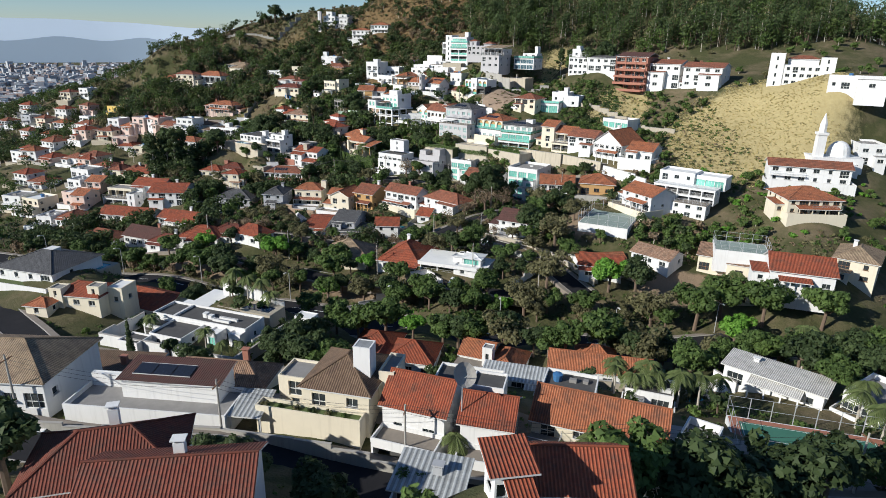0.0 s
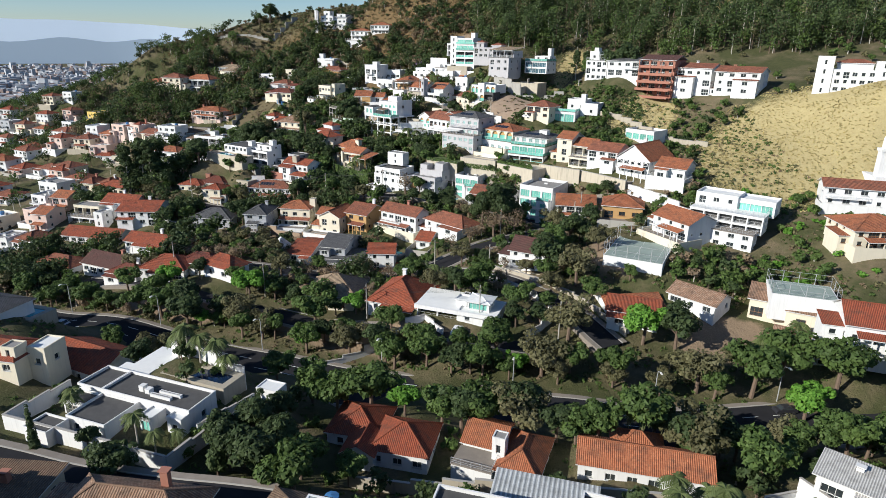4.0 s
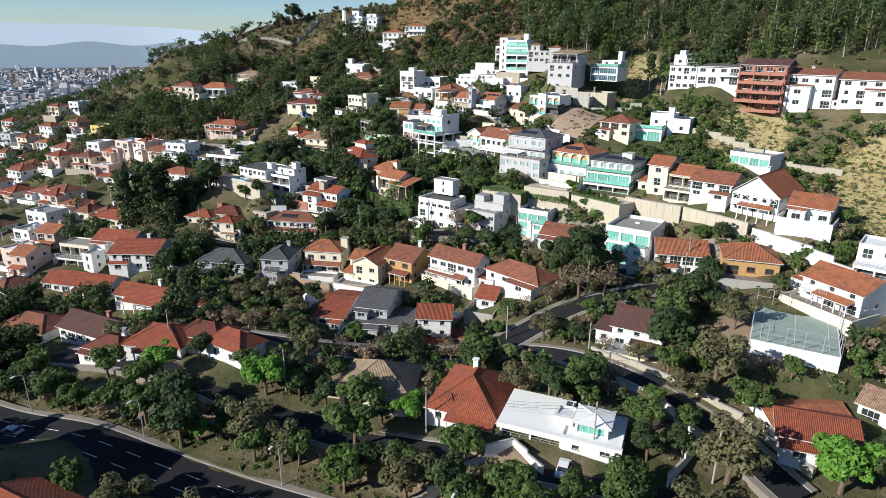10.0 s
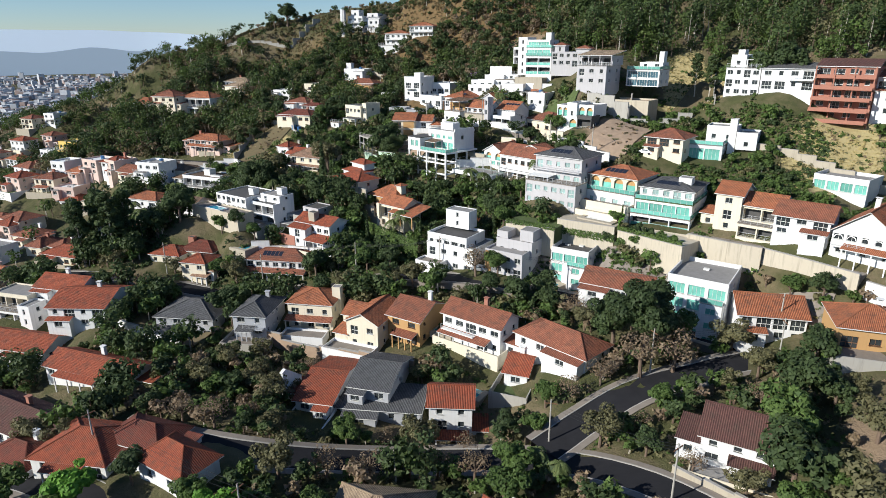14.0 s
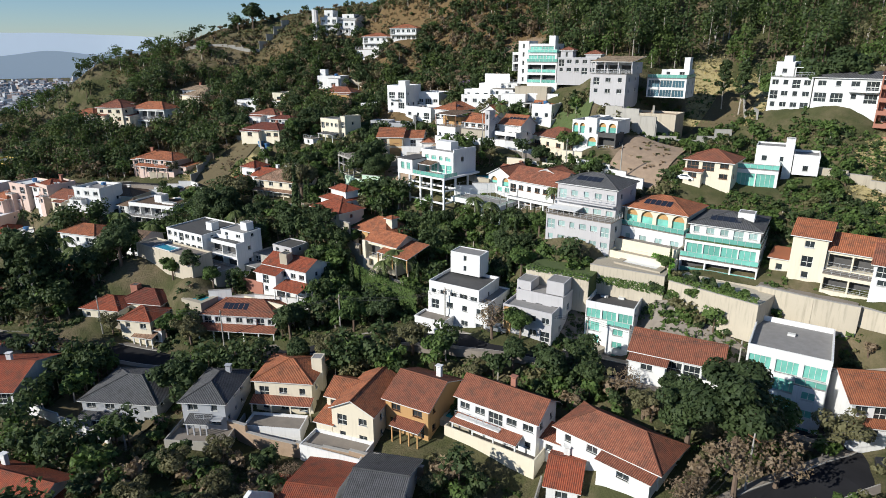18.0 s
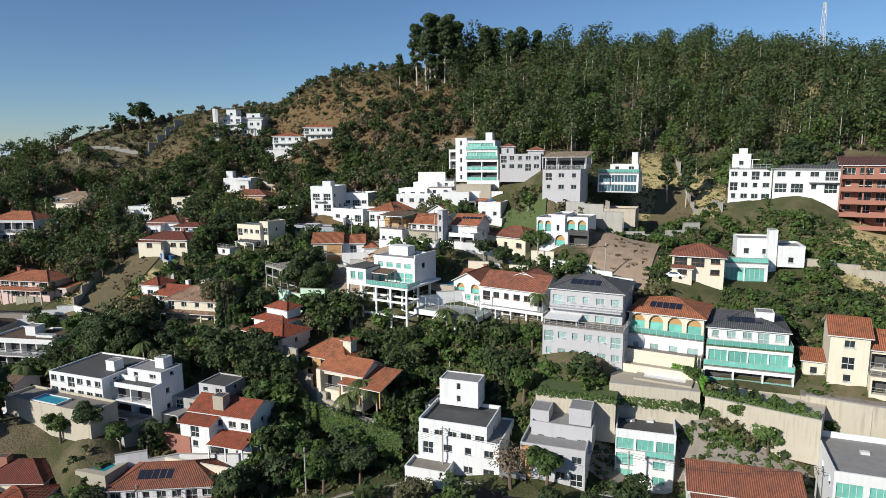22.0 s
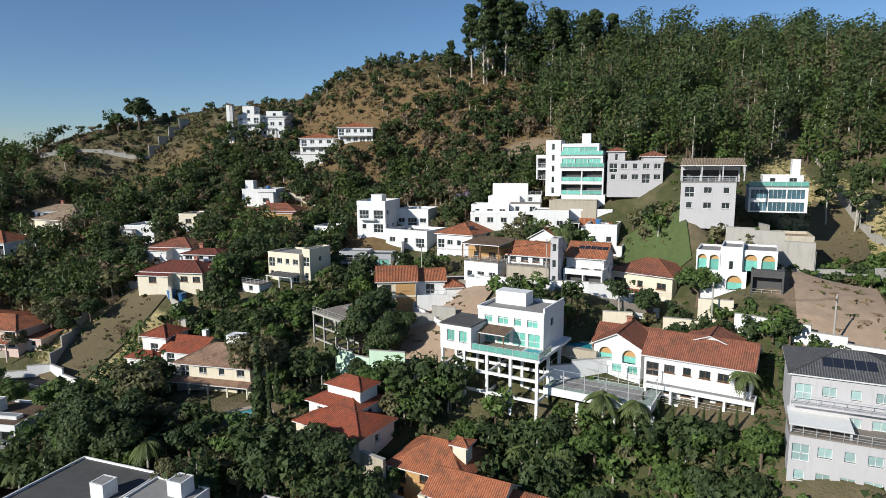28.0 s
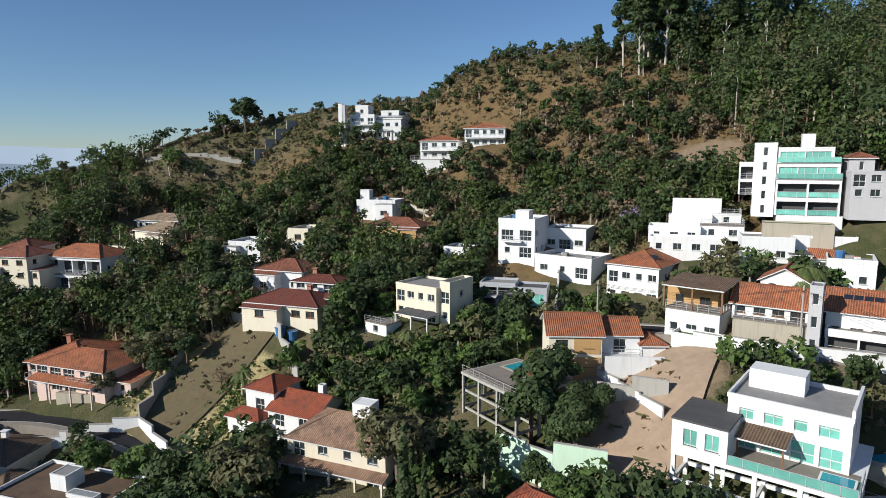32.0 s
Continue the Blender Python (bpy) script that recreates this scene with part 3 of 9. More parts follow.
        if pitched:
            part("wing_roof", roof_mesh("shed", b - a, pd - 0.35, wh + 0.05, 0.45, top, 0.35), root, at=Matrix.Translation(((a + b) / 2, -pd, 0)))
        else:
            part("wing_terrace", Soup().box(a - 0.05, -pd - 0.05, wh, b + 0.05, -0.004, wh + 0.15).mesh("wing_terrace", "deck"), root)
            rail_part(root, a, -pd, b, -pd, wh + 0.15, panel="glass_green" if glass else None)
    if pitched:
        part("roof", roof_mesh(roof, w, d, h + 0.02, rise, top), root)
        if n > 1 and w > 7 and not wing and rnd.random() < 0.7:      # a balcony on the upper floor
            bw = w * rnd.uniform(0.35, 0.6)
            bx = rnd.choice((-w / 2 + bw / 2 + 0.3, w / 2 - bw / 2 - 0.3))
            zz = fh * (n - 1) - 0.05
            part("balcony", Soup().box(bx - bw / 2, -1.3, zz - 0.2, bx + bw / 2, -0.004, zz).mesh("balcony", wall), root)
            rail_part(root, bx - bw / 2, -1.25, bx + bw / 2, -1.25, zz)
    elif roof == "canopy":
        part("roof_terrace", Soup().box(-w / 2, 0, h, w / 2, d, h + 0.15).mesh("roof_terrace", "deck"), root)
        rail_part(root, -w / 2 + 0.1, 0.1, w / 2 - 0.1, 0.1, h + 0.15)
        part("roof", roof_mesh("shed", w, d * 0.75, h + 3.0, 0.5, top, 0.8), root, at=Matrix.Translation((0, d * 0.3, 0)))
        part("upper_wall", Soup().box(-w / 2 + 0.4, d * 0.45, h + 0.15, w / 2 - 0.4, d, h + 2.9).mesh("upper_wall", wall), root)
        for xx in (-w / 2 + 0.2, -w / 6, w / 6, w / 2 - 0.2):
            part("post", Soup().box(xx - 0.12, d * 0.32, h + 0.15, xx + 0.12, d * 0.32 + 0.24, h + 2.85).mesh("post", "frame"), root)
    elif roof == "terrace":
        part("roof", roof_mesh("gable", w, d, h + 0.02, rise, top), root)
        for k in range(n):
            zz = k * fh
            out = 1.2 + 0.8 * (n - k)
            part("balcony", Soup().box(-w / 2, -out, zz - 0.25, w / 2, -0.004, zz).box(-w / 2, -out, zz, w / 2, -out + 0.15, zz + 0.75).mesh("balcony", wall), root)
        for xx in (-w / 2, -w / 6, w / 6, w / 2):
            part("pier", Soup().box(xx - 0.15, -2.2, -2, xx + 0.15, -1.9, h).mesh("pier", wall), root)
    else:
        p, t = rise, 0.18
        s = Soup().box(-w / 2 + t, t, h - 0.1, w / 2 - t, d - t, h + 0.05)
        part("roof", s.mesh("roof", top), root)
        s = Soup().box(-w / 2 - 0.04, -0.04, h, w / 2 + 0.04, t, h + p).box(-w / 2 - 0.04, d - t, h, w / 2 + 0.04, d + 0.04, h + p)
        s.box(-w / 2 - 0.04, t, h, -w / 2 + t, d - t, h + p).box(w / 2 - t, t, h, w / 2 + 0.04, d - t, h + p)
        part("parapet", s.mesh("parapet", wall), root)
        if n > 1 and w > 6 and not wing:
            for k in range(1, n):
                if rnd.random() < 0.6:
                    bw = w * rnd.uniform(0.4, 0.95)
                    bx = rnd.uniform(-1, 1) * (w - bw) / 2
                    part("balcony", Soup().box(bx - bw / 2, -1.4, k * fh - 0.25, bx + bw / 2, -0.004, k * fh).mesh("balcony", wall), root)
                    rail_part(root, bx - bw / 2, -1.35, bx + bw / 2, -1.35, k * fh, panel="glass_green" if glass else None)
        for i in range(rnd.randint(1, 3)):       # skylights and ducts on the roof
            rx, ry = rnd.uniform(-w / 2 + 1.2, w / 2 - 1.8), rnd.uniform(1.0, max(1.2, d - 2.0))
            part("roof_box", Soup().box(rx, ry, h + 0.05, rx + rnd.uniform(0.6, 1.6), ry + rnd.uniform(0.5, 1.2), h + rnd.uniform(0.35, 0.8)).mesh("roof_box", rnd.choice(("frame", "deck"))), root)
    if pitched and rnd.random() < 0.45 and not tank:      # a chimney
        cx, cy = rnd.uniform(-0.3, 0.3) * w, d * rnd.uniform(0.55, 0.8)
        top_z = h + rise + rnd.uniform(0.2, 0.9)
        s = Soup().box(cx - 0.45, cy - 0.35, h, cx + 0.45, cy + 0.35, top_z).box(cx - 0.6, cy - 0.5, top_z + 0.25, cx + 0.6, cy + 0.5, top_z + 0.35)
        for px in (-0.4, 0.3):
            s.box(cx + px, cy - 0.3, top_z, cx + px + 0.1, cy + 0.3, top_z + 0.25)
        part("chimney", s.mesh("chimney", rnd.choice((wall, "brick", "white"))), root)
    if pitched and w > 7 and rnd.random() < 0.5:      # a lower annexe at one side, under its own lean-to
        sd, aw, ad, ah = rnd.choice((-1, 1)), rnd.uniform(2.4, 4.0), d * rnd.uniform(0.45, 0.8), min(h - 0.4, rnd.uniform(2.5, 3.0))
        a, v = (w / 2, rnd.uniform(0.0, d - ad)) if sd > 0 else (-w / 2 - aw, rnd.uniform(0.0, d - ad))
        s = Soup()
        facade(s, a, v, a + aw, v, base, ah, [(aw / 2 - 0.6, 6.0, aw / 2 + 0.6, 7.1)])
        facade(s, a + aw, v, a + aw, v + ad, base, ah, [])
        facade(s, a, v + ad, a, v, base, ah, [])
        facade(s, a + aw, v + ad, a, v + ad, base, ah, [])
        part("annexe_wall", s.mesh("annexe_wall", wall), root)
        set_window(root, a, v, 0, aw / 2 - 0.6, 1.0, 1.2, 1.1, gm, fm, "sill")
        part("annexe_roof", roof_mesh("shed", aw, ad, ah + 0.02, 0.5, top, 0.3), root, at=Matrix.Translation((a + aw / 2, v, 0)))
    if pitched and not wing and rnd.random() < 0.45:      # a tiled veranda on posts
        vw = w * rnd.uniform(0.45, 0.95)
        vx = rnd.uniform(-1, 1) * (w - vw) / 2
        part("veranda_roof", roof_mesh("shed", vw, 2.0, 2.45, 0.6, top, 0.2), root, at=Matrix.Translation((vx, -2.2, 0)))
        for k in range(4):
            px = vx - vw / 2 + 0.15 + (vw - 0.3) * k / 3
            part("post", Soup().box(px - 0.11, -2.1, -1.5, px + 0.11, -1.88, 2.35).mesh("post", wall), root)
    if not pitched and rnd.random() < 0.45:      # a round water tank on the roof
        cx, cy = rnd.uniform(-0.3, 0.3) * w, d * rnd.uniform(0.5, 0.8)
        s = Soup().tube([(cx, cy, h + 0.05), (cx, cy, h + 1.0), (cx, cy, h + 1.2), (cx, cy, h + 1.35)], [0.65, 0.8, 0.8, 0.05], 10)
        part("water_tank", s.mesh("water_tank", rnd.choice(("tankblue", "frame", "tankblue")), True), root)
    if tank:
        fx, fy, tw, th = tank
        cx, cy = -w / 2 + w * fx, d * fy
        z0 = h - 0.5
        s = Soup().box(cx - tw / 2, cy - tw / 2, z0, cx + tw / 2, cy + tw / 2, h + th)
        s.box(cx - tw / 2 - 0.08, cy - tw / 2 - 0.08, h + th, cx + tw / 2 + 0.08, cy + tw / 2 + 0.08, h + th + 0.12)
        part("water_tower", s.mesh("water_tower", wall if wall != "grey" else "white"), root)
    if solar and pitched:
        a = math.atan2(rise, d / 2 + 0.55) if roof == "gable" else math.atan2(rise, min(w, d) / 2 + 0.55)
        for i in range(4):
            m = Matrix.Translation((-w / 4 + i * 1.15, 0.9, h + 0.1 + rise * 0.25)) @ Matrix.Rotation(a, 4, "X")
            part("solar_panel", Soup().box(0, 0, 0, 1.05, 2.0, 0.06).mesh("solar_panel", "solar"), root, at=m)
    if arches:
        for c in range(arches):
            uc = -w / 2 + w * (c + 0.5) / arches
            r = w / arches * 0.36
            s = Soup()
            q = [(uc + r * math.cos(a), uc, a) for a in np.linspace(0, math.pi, 9)]
            zz = h - fh * 0.5
            for (xa, _, a0), (xb, _, a1) in zip(q, q[1:]):
                s.poly([(xa, -0.1, zz + r * math.sin(a0)), (xb, -0.1, zz + r * math.sin(a1)), (uc + (xb - uc) * 0.82, -0.1, zz + 0.82 * r * math.sin(a1)), (uc + (xa - uc) * 0.82, -0.1, zz + 0.82 * r * math.sin(a0))])
                s.poly([(xa, 0, zz + r * math.sin(a0)), (xb, 0, zz + r * math.sin(a1)), (xb, -0.1, zz + r * math.sin(a1)), (xa, -0.1, zz + r * math.sin(a0))])
            part("arch", s.mesh("arch", wall), root)
    c, sn = math.cos(radians(turn)), math.sin(radians(turn))
    FOOT.append((x - sn * (d / 2 - 2.4), y + c * (d / 2 - 2.4), c, sn, w / 2 + 1.2, d / 2 + 3.4))
    HOUSES.append((root, x, y, z, c, sn, w, d, h))
    spot(x, y, z)
    spot(x - sn * d, y + c * d, z + min(2.5, h * 0.35))
    return root
# ---- houses made of several volumes
def arcade(s, ax, ay, bx, by, z0, z1, n, m=0, deep=0.5):
    """A wall from a to b with n round-arched openings; gives (u, width, spring height) of each."""
    length = math.hypot(bx - ax, by - ay)
    ux, uy = (bx - ax) / length, (by - ay) / length
    nx, ny = -uy, ux

    def at(u, z, k=0.0):
        return (ax + ux * u + nx * k, ay + uy * u + ny * k, z)
    bay, out = length / n, []
    for i in range(n):
        u0, u1 = bay * i, bay * (i + 1)
        r = min(bay * 0.38, (z1 - z0) * 0.42)
        uc, sp = (u0 + u1) / 2, z1 - 0.35 - r
        a0, a1 = uc - r, uc + r
        s.poly([at(u0, z0), at(a0, z0), at(a0, sp), at(a0, z1), at(u0, z1)], m)
        s.poly([at(a1, z0), at(u1, z0), at(u1, z1), at(a1, z1), at(a1, sp)], m)
        k = [(uc - r * math.cos(t), sp + r * math.sin(t)) for t in np.linspace(0, math.pi, 11)]
        for (ua, za), (ub, zb) in zip(k, k[1:]):
            s.poly([at(ua, za), at(ub, zb), at(ub, z1), at(ua, z1)], m)
            s.poly([at(ua, za, deep), at(ub, zb, deep), at(ub, zb), at(ua, za)], m)
        s.poly([at(a0, z0), at(a0, z0, deep), at(a0, sp, deep), at(a0, sp)], m)
        s.poly([at(a1, z0, deep), at(a1, z0), at(a1, sp), at(a1, sp, deep)], m)
        out.append((a0, 2 * r, sp))
    return out


def villa(x, y, z, turn, label, vols):
    """vols: u0, u1, v0, v1, z0, z1, roof, rise, wall, top, openings; u along the front, v into the slope."""
    root = thing("house", pose(x, y, z, 0, 0, turn), label, "house", "houses on the hillside")
    c, sn = math.cos(radians(turn)), math.sin(radians(turn))
    for u0, u1, v0, v1, z0, z1, roof, rise, wall, top, win in vols:
        w, d, h = u1 - u0, v1 - v0, z1 - z0
        at = Matrix.Translation(((u0 + u1) / 2, v0, 0))
        if roof == "slab":      # a roof slab on posts
            part("canopy_roof", roof_mesh("shed", w, d, z1, rise, top, 0.1), root, at=at)
            for px in np.linspace(u0 + 0.15, u1 - 0.15, max(2, int(w / 3.5) + 1)):
                part("post", Soup().box(px - 0.12, v0 + 0.1, z0, px + 0.12, v0 + 0.34, z1 - 0.17).mesh("post", wall), root)
            continue
        if roof == "wall":
            part("garden_wall", Soup().box(u0, v0, z0 - 3, u1, v0 + 0.3, z1).mesh("garden_wall", wall), root)
            continue
        gm = "glass_blue" if "u" in win else "glass_green" if "G" in win or "A" in win else "glass_pale" if "g" in win or "v" in win else "glass_dark"
        fm = "wood_frame" if "k" in win else "frame"
        n = max(1, round(h / 2.9))
        fh = h / n
        base = min(z0, 0) - 3.2 if z0 < 1.5 else z0
        s = Soup()
        hs = {"f": [], "r": []}
        ws = []
        for k in range(n):
            zf = z0 + k * fh
            if "A" in win and k == n - 1:
                continue
            if "G" in win:
                m = max(1, round(w / 3.6))
                for i in range(m):
                    a, b = u0 + 0.35 + (w - 0.7) * i / m, u0 + 0.35 + (w - 0.7) * (i + 1) / m - 0.15
                    ws.append(("f", a - u0, zf + 0.2, round(b - a, 1), round(fh * 0.74, 1), "plain"))
            elif "o" in win:
                m = max(1, round(w / 4.2))
                for i in range(m):
                    a, b = u0 + 0.3 + (w - 0.3) * i / m, u0 + (w - 0.3) * (i + 1) / m
                    ws.append(("f", a - u0, zf + 0.05, round(b - a, 1), round(fh * 0.78, 1), "deep"))
            elif "w" in win or "W" in win:
                m = max(1, int(w / (2.3 if "W" in win else 3.1)))
                for i in range(m):
                    ww = 1.5 if (i + k) % 3 else 1.1
                    tall = (i * 2 + k) % 5 == 1
                    ww, wz, wh = (min(1.8, w / m - 0.4), 0.1, 2.1) if tall else (min(ww, w / m - 0.4), 0.95, min(1.25, fh - 1.3))
                    if ww > 0.4 and wh > 0.4:
                        ws.append(("f", w * (i + 0.5) / m - round(ww, 1) / 2, zf + wz, round(ww, 1), round(min(wh, fh - wz - 0.25), 1), "door" if tall else "sill"))
            if "s" in win:
                ws.append(("f", w / 2 - 0.35, zf + 0.7, 0.7, round(min(1.5, fh - 1), 1), "plain"))
            if win and d > 4:
                for i in range(max(1, int(d / 5))):
                    ws.append(("r", d * (i + 0.5) / max(1, int(d / 5)) - 0.5, zf + 1.0, 1.0, round(min(1.1, fh - 1.3), 1), "sill"))
        for side, u, wz, ww, wh, kind in ws:
            hs[side].append((u, wz - base, u + ww, wz - base + wh))
        if "A" in win:
            zt = z0 + (n - 1) * fh
            for u, aw, sp in arcade(s, u0, v0, u1, v0, zt, z1, max(2, round(w / 3.3))):
                part("glazing", Soup().box(u0 + u, v0 + 0.46, zt, u0 + u + aw, v0 + 0.5, sp - 0.1).mesh("glazing", gm), root)
                part("arch_panel", Soup().box(u0 + u - 0.02, v0 + 0.52, zt, u0 + u + aw + 0.02, v0 + 0.56, z1).mesh("arch_panel", "ochre"), root)
            if n > 1 or zt > base:
                facade(s, u0, v0, u1, v0, base, zt, hs["f"])
        else:
            facade(s, u0, v0, u1, v0, base, z1, hs["f"], 1.6 if "o" in win else 0.22)
        facade(s, u1, v0, u1, v1, base, z1, hs["r"])
        facade(s, u0, v1, u0, v0, base, z1, [])
        facade(s, u1, v1, u0, v1, base, z1, [])
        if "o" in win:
            # dark sheet closing the recess; its colour stands in for the shade inside
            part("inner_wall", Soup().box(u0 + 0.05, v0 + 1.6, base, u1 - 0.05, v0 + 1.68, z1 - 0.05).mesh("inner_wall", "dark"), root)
        if roof == "gable":
            for xx in (u0, u1):
                s.poly([(xx, v0, z1), (xx, v1, z1), (xx, (v0 + v1) / 2, z1 + rise * d / (d + 1.1))])
        if roof == "gablef":
            for yy in (v0, v1):
                s.poly([(u0, yy, z1), (u1, yy, z1), ((u0 + u1) / 2, yy, z1 + rise * w / (w + 1.1))])
        part("wall", s.mesh("wall", wall), root)
        for side, u, wz, ww, wh, kind in ws:
            if kind == "deep":
                rail_part(root, u0 + u, v0 + 0.1, u0 + u + ww, v0 + 0.1, wz, panel="glass_green" if "g" in win else None)
            elif side == "f":
                set_window(root, u0, v0, 0.0, u, wz, ww, wh, gm, fm, kind)
            else:
                set_window(root, u1, v0, math.pi / 2, u, wz, ww, wh, "glass_dark", fm, kind)
        if roof in ("hip", "gable", "gablef", "shed"):
            part("roof", roof_mesh(roof, w, d, z1 + 0.02, rise, top, 0.45), root, at=at)
            if "p" in win:
                a = math.atan2(rise, min(w, d) / 2 + 0.45)
                for i in range(5):
                    m = at @ Matrix.Translation((-w / 4 + i * 1.15, d * 0.16, z1 + 0.14 + rise * 0.3)) @ Matrix.Rotation(a, 4, "X")
                    part("solar_panel", Soup().box(0, 0, 0, 1.05, 1.9, 0.06).mesh("solar_panel", "solar"), root, at=m)
        elif roof == "flat":
            t = 0.16
            part("roof", Soup().box(u0 + t, v0 + t, z1 - 0.1, u1 - t, v1 - t, z1 + 0.05).mesh("roof", top), root)
            q = Soup().box(u0 - 0.03, v0 - 0.03, z1, u1 + 0.03, v0 + t, z1 + rise).box(u0 - 0.03, v1 - t, z1, u1 + 0.03, v1 + 0.03, z1 + rise)
            q.box(u0 - 0.03, v0 + t, z1, u0 + t, v1 - t, z1 + rise).box(u1 - t, v0 + t, z1, u1 + 0.03, v1 - t, z1 + rise)
            part("parapet", q.mesh("parapet", wall), root)
        elif roof == "deck":     # a roof terrace behind a railing
            part("roof_terrace", Soup().box(u0 - 0.1, v0 - 0.1, z1, u1 + 0.1, v1, z1 + 0.16).mesh("roof_terrace", top), root)
            rail_part(root, u0, v0, u1, v0, z1 + 0.16, panel="glass_green" if "g" in win or "G" in win else None)
            rail_part(root, u1, v0, u1, v1, z1 + 0.16, panel="glass_green" if "g" in win or "G" in win else None)
        if "b" in win:
            for k in range(1, n):
                zz = z0 + k * fh
                part("balcony", Soup().box(u0 + 0.1, v0 - 1.3, zz - 0.22, u1 - 0.1, v0 - 0.004, zz).mesh("balcony", wall), root)
                rail_part(root, u0 + 0.15, v0 - 1.25, u1 - 0.15, v0 - 1.25, zz, panel="glass_green" if "g" in win or "G" in win else None)
        uc, vc = (u0 + u1) / 2, (v0 + v1) / 2
        vc -= 2.6
        FOOT.append((x + c * uc - sn * vc, y + sn * uc + c * vc, c, sn, w / 2 + 0.8, d / 2 + 2.5))
    low = min((q for q in vols if q[6] != "slab"), key=lambda q: q[4])
    far = max(q[3] for q in vols)
    for u in (low[0], low[1]):
        for v in (low[2], low[2] - 3.5):
            spot(x + c * u - sn * v, y + sn * u + c * v, z + low[4])
    spot(x - sn * far, y + c * far, z + low[4] + (far - low[2]) * 0.3)
    return root


# ---- houses: x, y, ground, turn, width, depth, wall height, roof, rise, wall, roof colour
house(-59.6, 32.5, 32.5, -4, 15.6, 11.9, 3.9, "hip", 2.88, "white", "tan")
house(27.2, 22.4, 29.0, -36, 3.9, 5.6, 4.4, "flat", 1.0, "white", "deck")
house(2.8, -0.3, 45.4, 9, 2.7, 2.9, 3.3, "shed", 0.6, "white", "red")
house(7.5, 2.0, 42.0, -2, 9.3, 5.9, 2.9, "gable", 2.16, "white", "red")
house(-3.6, 10.5, 34.8, -15, 6.3, 4.8, 2.9, "shed", 0.6, "grey", "metal")
house(-33.0, 9.4, 36.2, 14, 13.5, 9.0, 3.4, "hip", 2.9, "white", "darkred")
house(-23.5, 1.4, 41.0, 6, 12.6, 7.0, 3.0, "gable", 2.0, "white", "darkred")
house(54.2, 53.0, 21.6, -43, 15.5, 5.5, 3.4, "shed", 0.5, "white", "pale")
house(65.4, 46.8, 21.2, -57, 5.7, 10.4, 2.9, "flat", 1.08, "white", "deck")
house(-71.0, 96.0, 14.8, -24, 15.0, 10.0, 3.2, "gable", 2.5, "white", "red")
house(-97.3, 98.3, 23.1, -17, 16.8, 14.5, 2.9, "hip", 2.64, "white", "slate", tank=(0.5, 0.6, 2.5, 2.6))
house(-54.0, 47.5, 24.5, -5, 13.0, 7.5, 3.0, "shed", 0.8, "stone", "brown")
house(-35.0, 43.0, 26.2, -8, 15.0, 7.0, 3.2, "hip", 2.4, "cream", "oldtile")
house(-13.6, 42.4, 28.4, -14, 3.4, 3.4, 2.6, "flat", 0.15, "white", "whiteroof")
house(2.0, 43.0, 26.4, -16, 10.0, 6.0, 2.6, "flat", 0.5, "white", "dark")
house(17.5, 43.5, 25.2, -20, 8.0, 6.0, 2.6, "flat", 0.6, "white", "dark")
house(30.0, 44.0, 24.6, -22, 7.0, 5.0, 2.8, "flat", 0.5, "white", "dark")
house(11.5, 52.0, 22.6, -16, 12.0, 4.0, 2.5, "shed", 0.5, "white", "metal")
house(84.1, 96.5, 23.2, -21, 13.6, 11.7, 4.1, "gable", 2.88, "white", "red")
house(102.6, 105.7, 21.5, -40, 9.4, 13.0, 5.8, "hip", 2.4, "cream", "tan")
house(75.2, 115.9, 19.8, -31, 13.8, 10.4, 4.2, "gable", 2.16, "cream", "oldtile")
house(73.8, 106.6, 16.0, -33, 8.9, 7.8, 2.9, "gable", 1.8, "cream", "oldtile")
house(44.6, 119.9, 17.0, 9, 13.4, 10.4, 2.9, "gable", 2.4, "white", "orange")
house(56.6, 120.8, 20.0, -49, 11.2, 7.8, 2.9, "gable", 1.92, "white", "oldtile", solar=1)
house(61.7, 151.8, 28.3, -63, 12.3, 10.4, 4.6, "gable", 2.4, "white", "orange")
house(105.2, 130.4, 32.0, -4, 14.8, 13.0, 4.6, "hip", 2.64, "cream", "orange")
house(142.0, 163.4, 40.7, -15, 7.9, 11.7, 6.1, "flat", 0.72, "white", "deck")
house(143.2, 179.9, 63.6, -30, 17.5, 3.9, 4.0, "flat", 0.6, "white", "deck")
house(-27.9, 133.3, 14.4, -6, 13.0, 11.9, 2.9, "hip", 3.84, "cream", "tan")
house(-12.1, 125.8, 15.8, -20, 12.4, 15.0, 2.9, "hip", 4.08, "white", "red")
house(-59.5, 144.6, 17.2, -30, 10.2, 6.4, 3.3, "hip", 2.64, "white", "red")
house(-76.2, 149.1, 15.0, -7, 12.7, 10.4, 2.9, "hip", 2.64, "white", "red")
house(-107.8, 203.6, 13.7, -0, 13.7, 14.2, 5.2, "gable", 2.4, "white", "red")
house(-120.0, 215.4, 14.6, -12, 13.5, 9.1, 4.2, "gable", 2.4, "white", "red")
house(-119.6, 196.9, 5.2, -12, 31.6, 11.7, 2.9, "gable", 2.4, "white", "red")
house(-122.6, 197.6, 8.2, -12, 21.9, 9.1, 2.9, "gable", 2.4, "white", "red")
house(-43.9, 171.4, 11.9, -11, 7.1, 17.1, 2.9, "gable", 2.16, "white", "red")
house(-33.7, 173.4, 13.7, -14, 7.8, 13.6, 2.9, "gable", 2.4, "grey", "slate")
house(-31.0, 170.7, 10.9, -6, 14.3, 7.8, 2.9, "shed", 0.96, "grey", "slate")
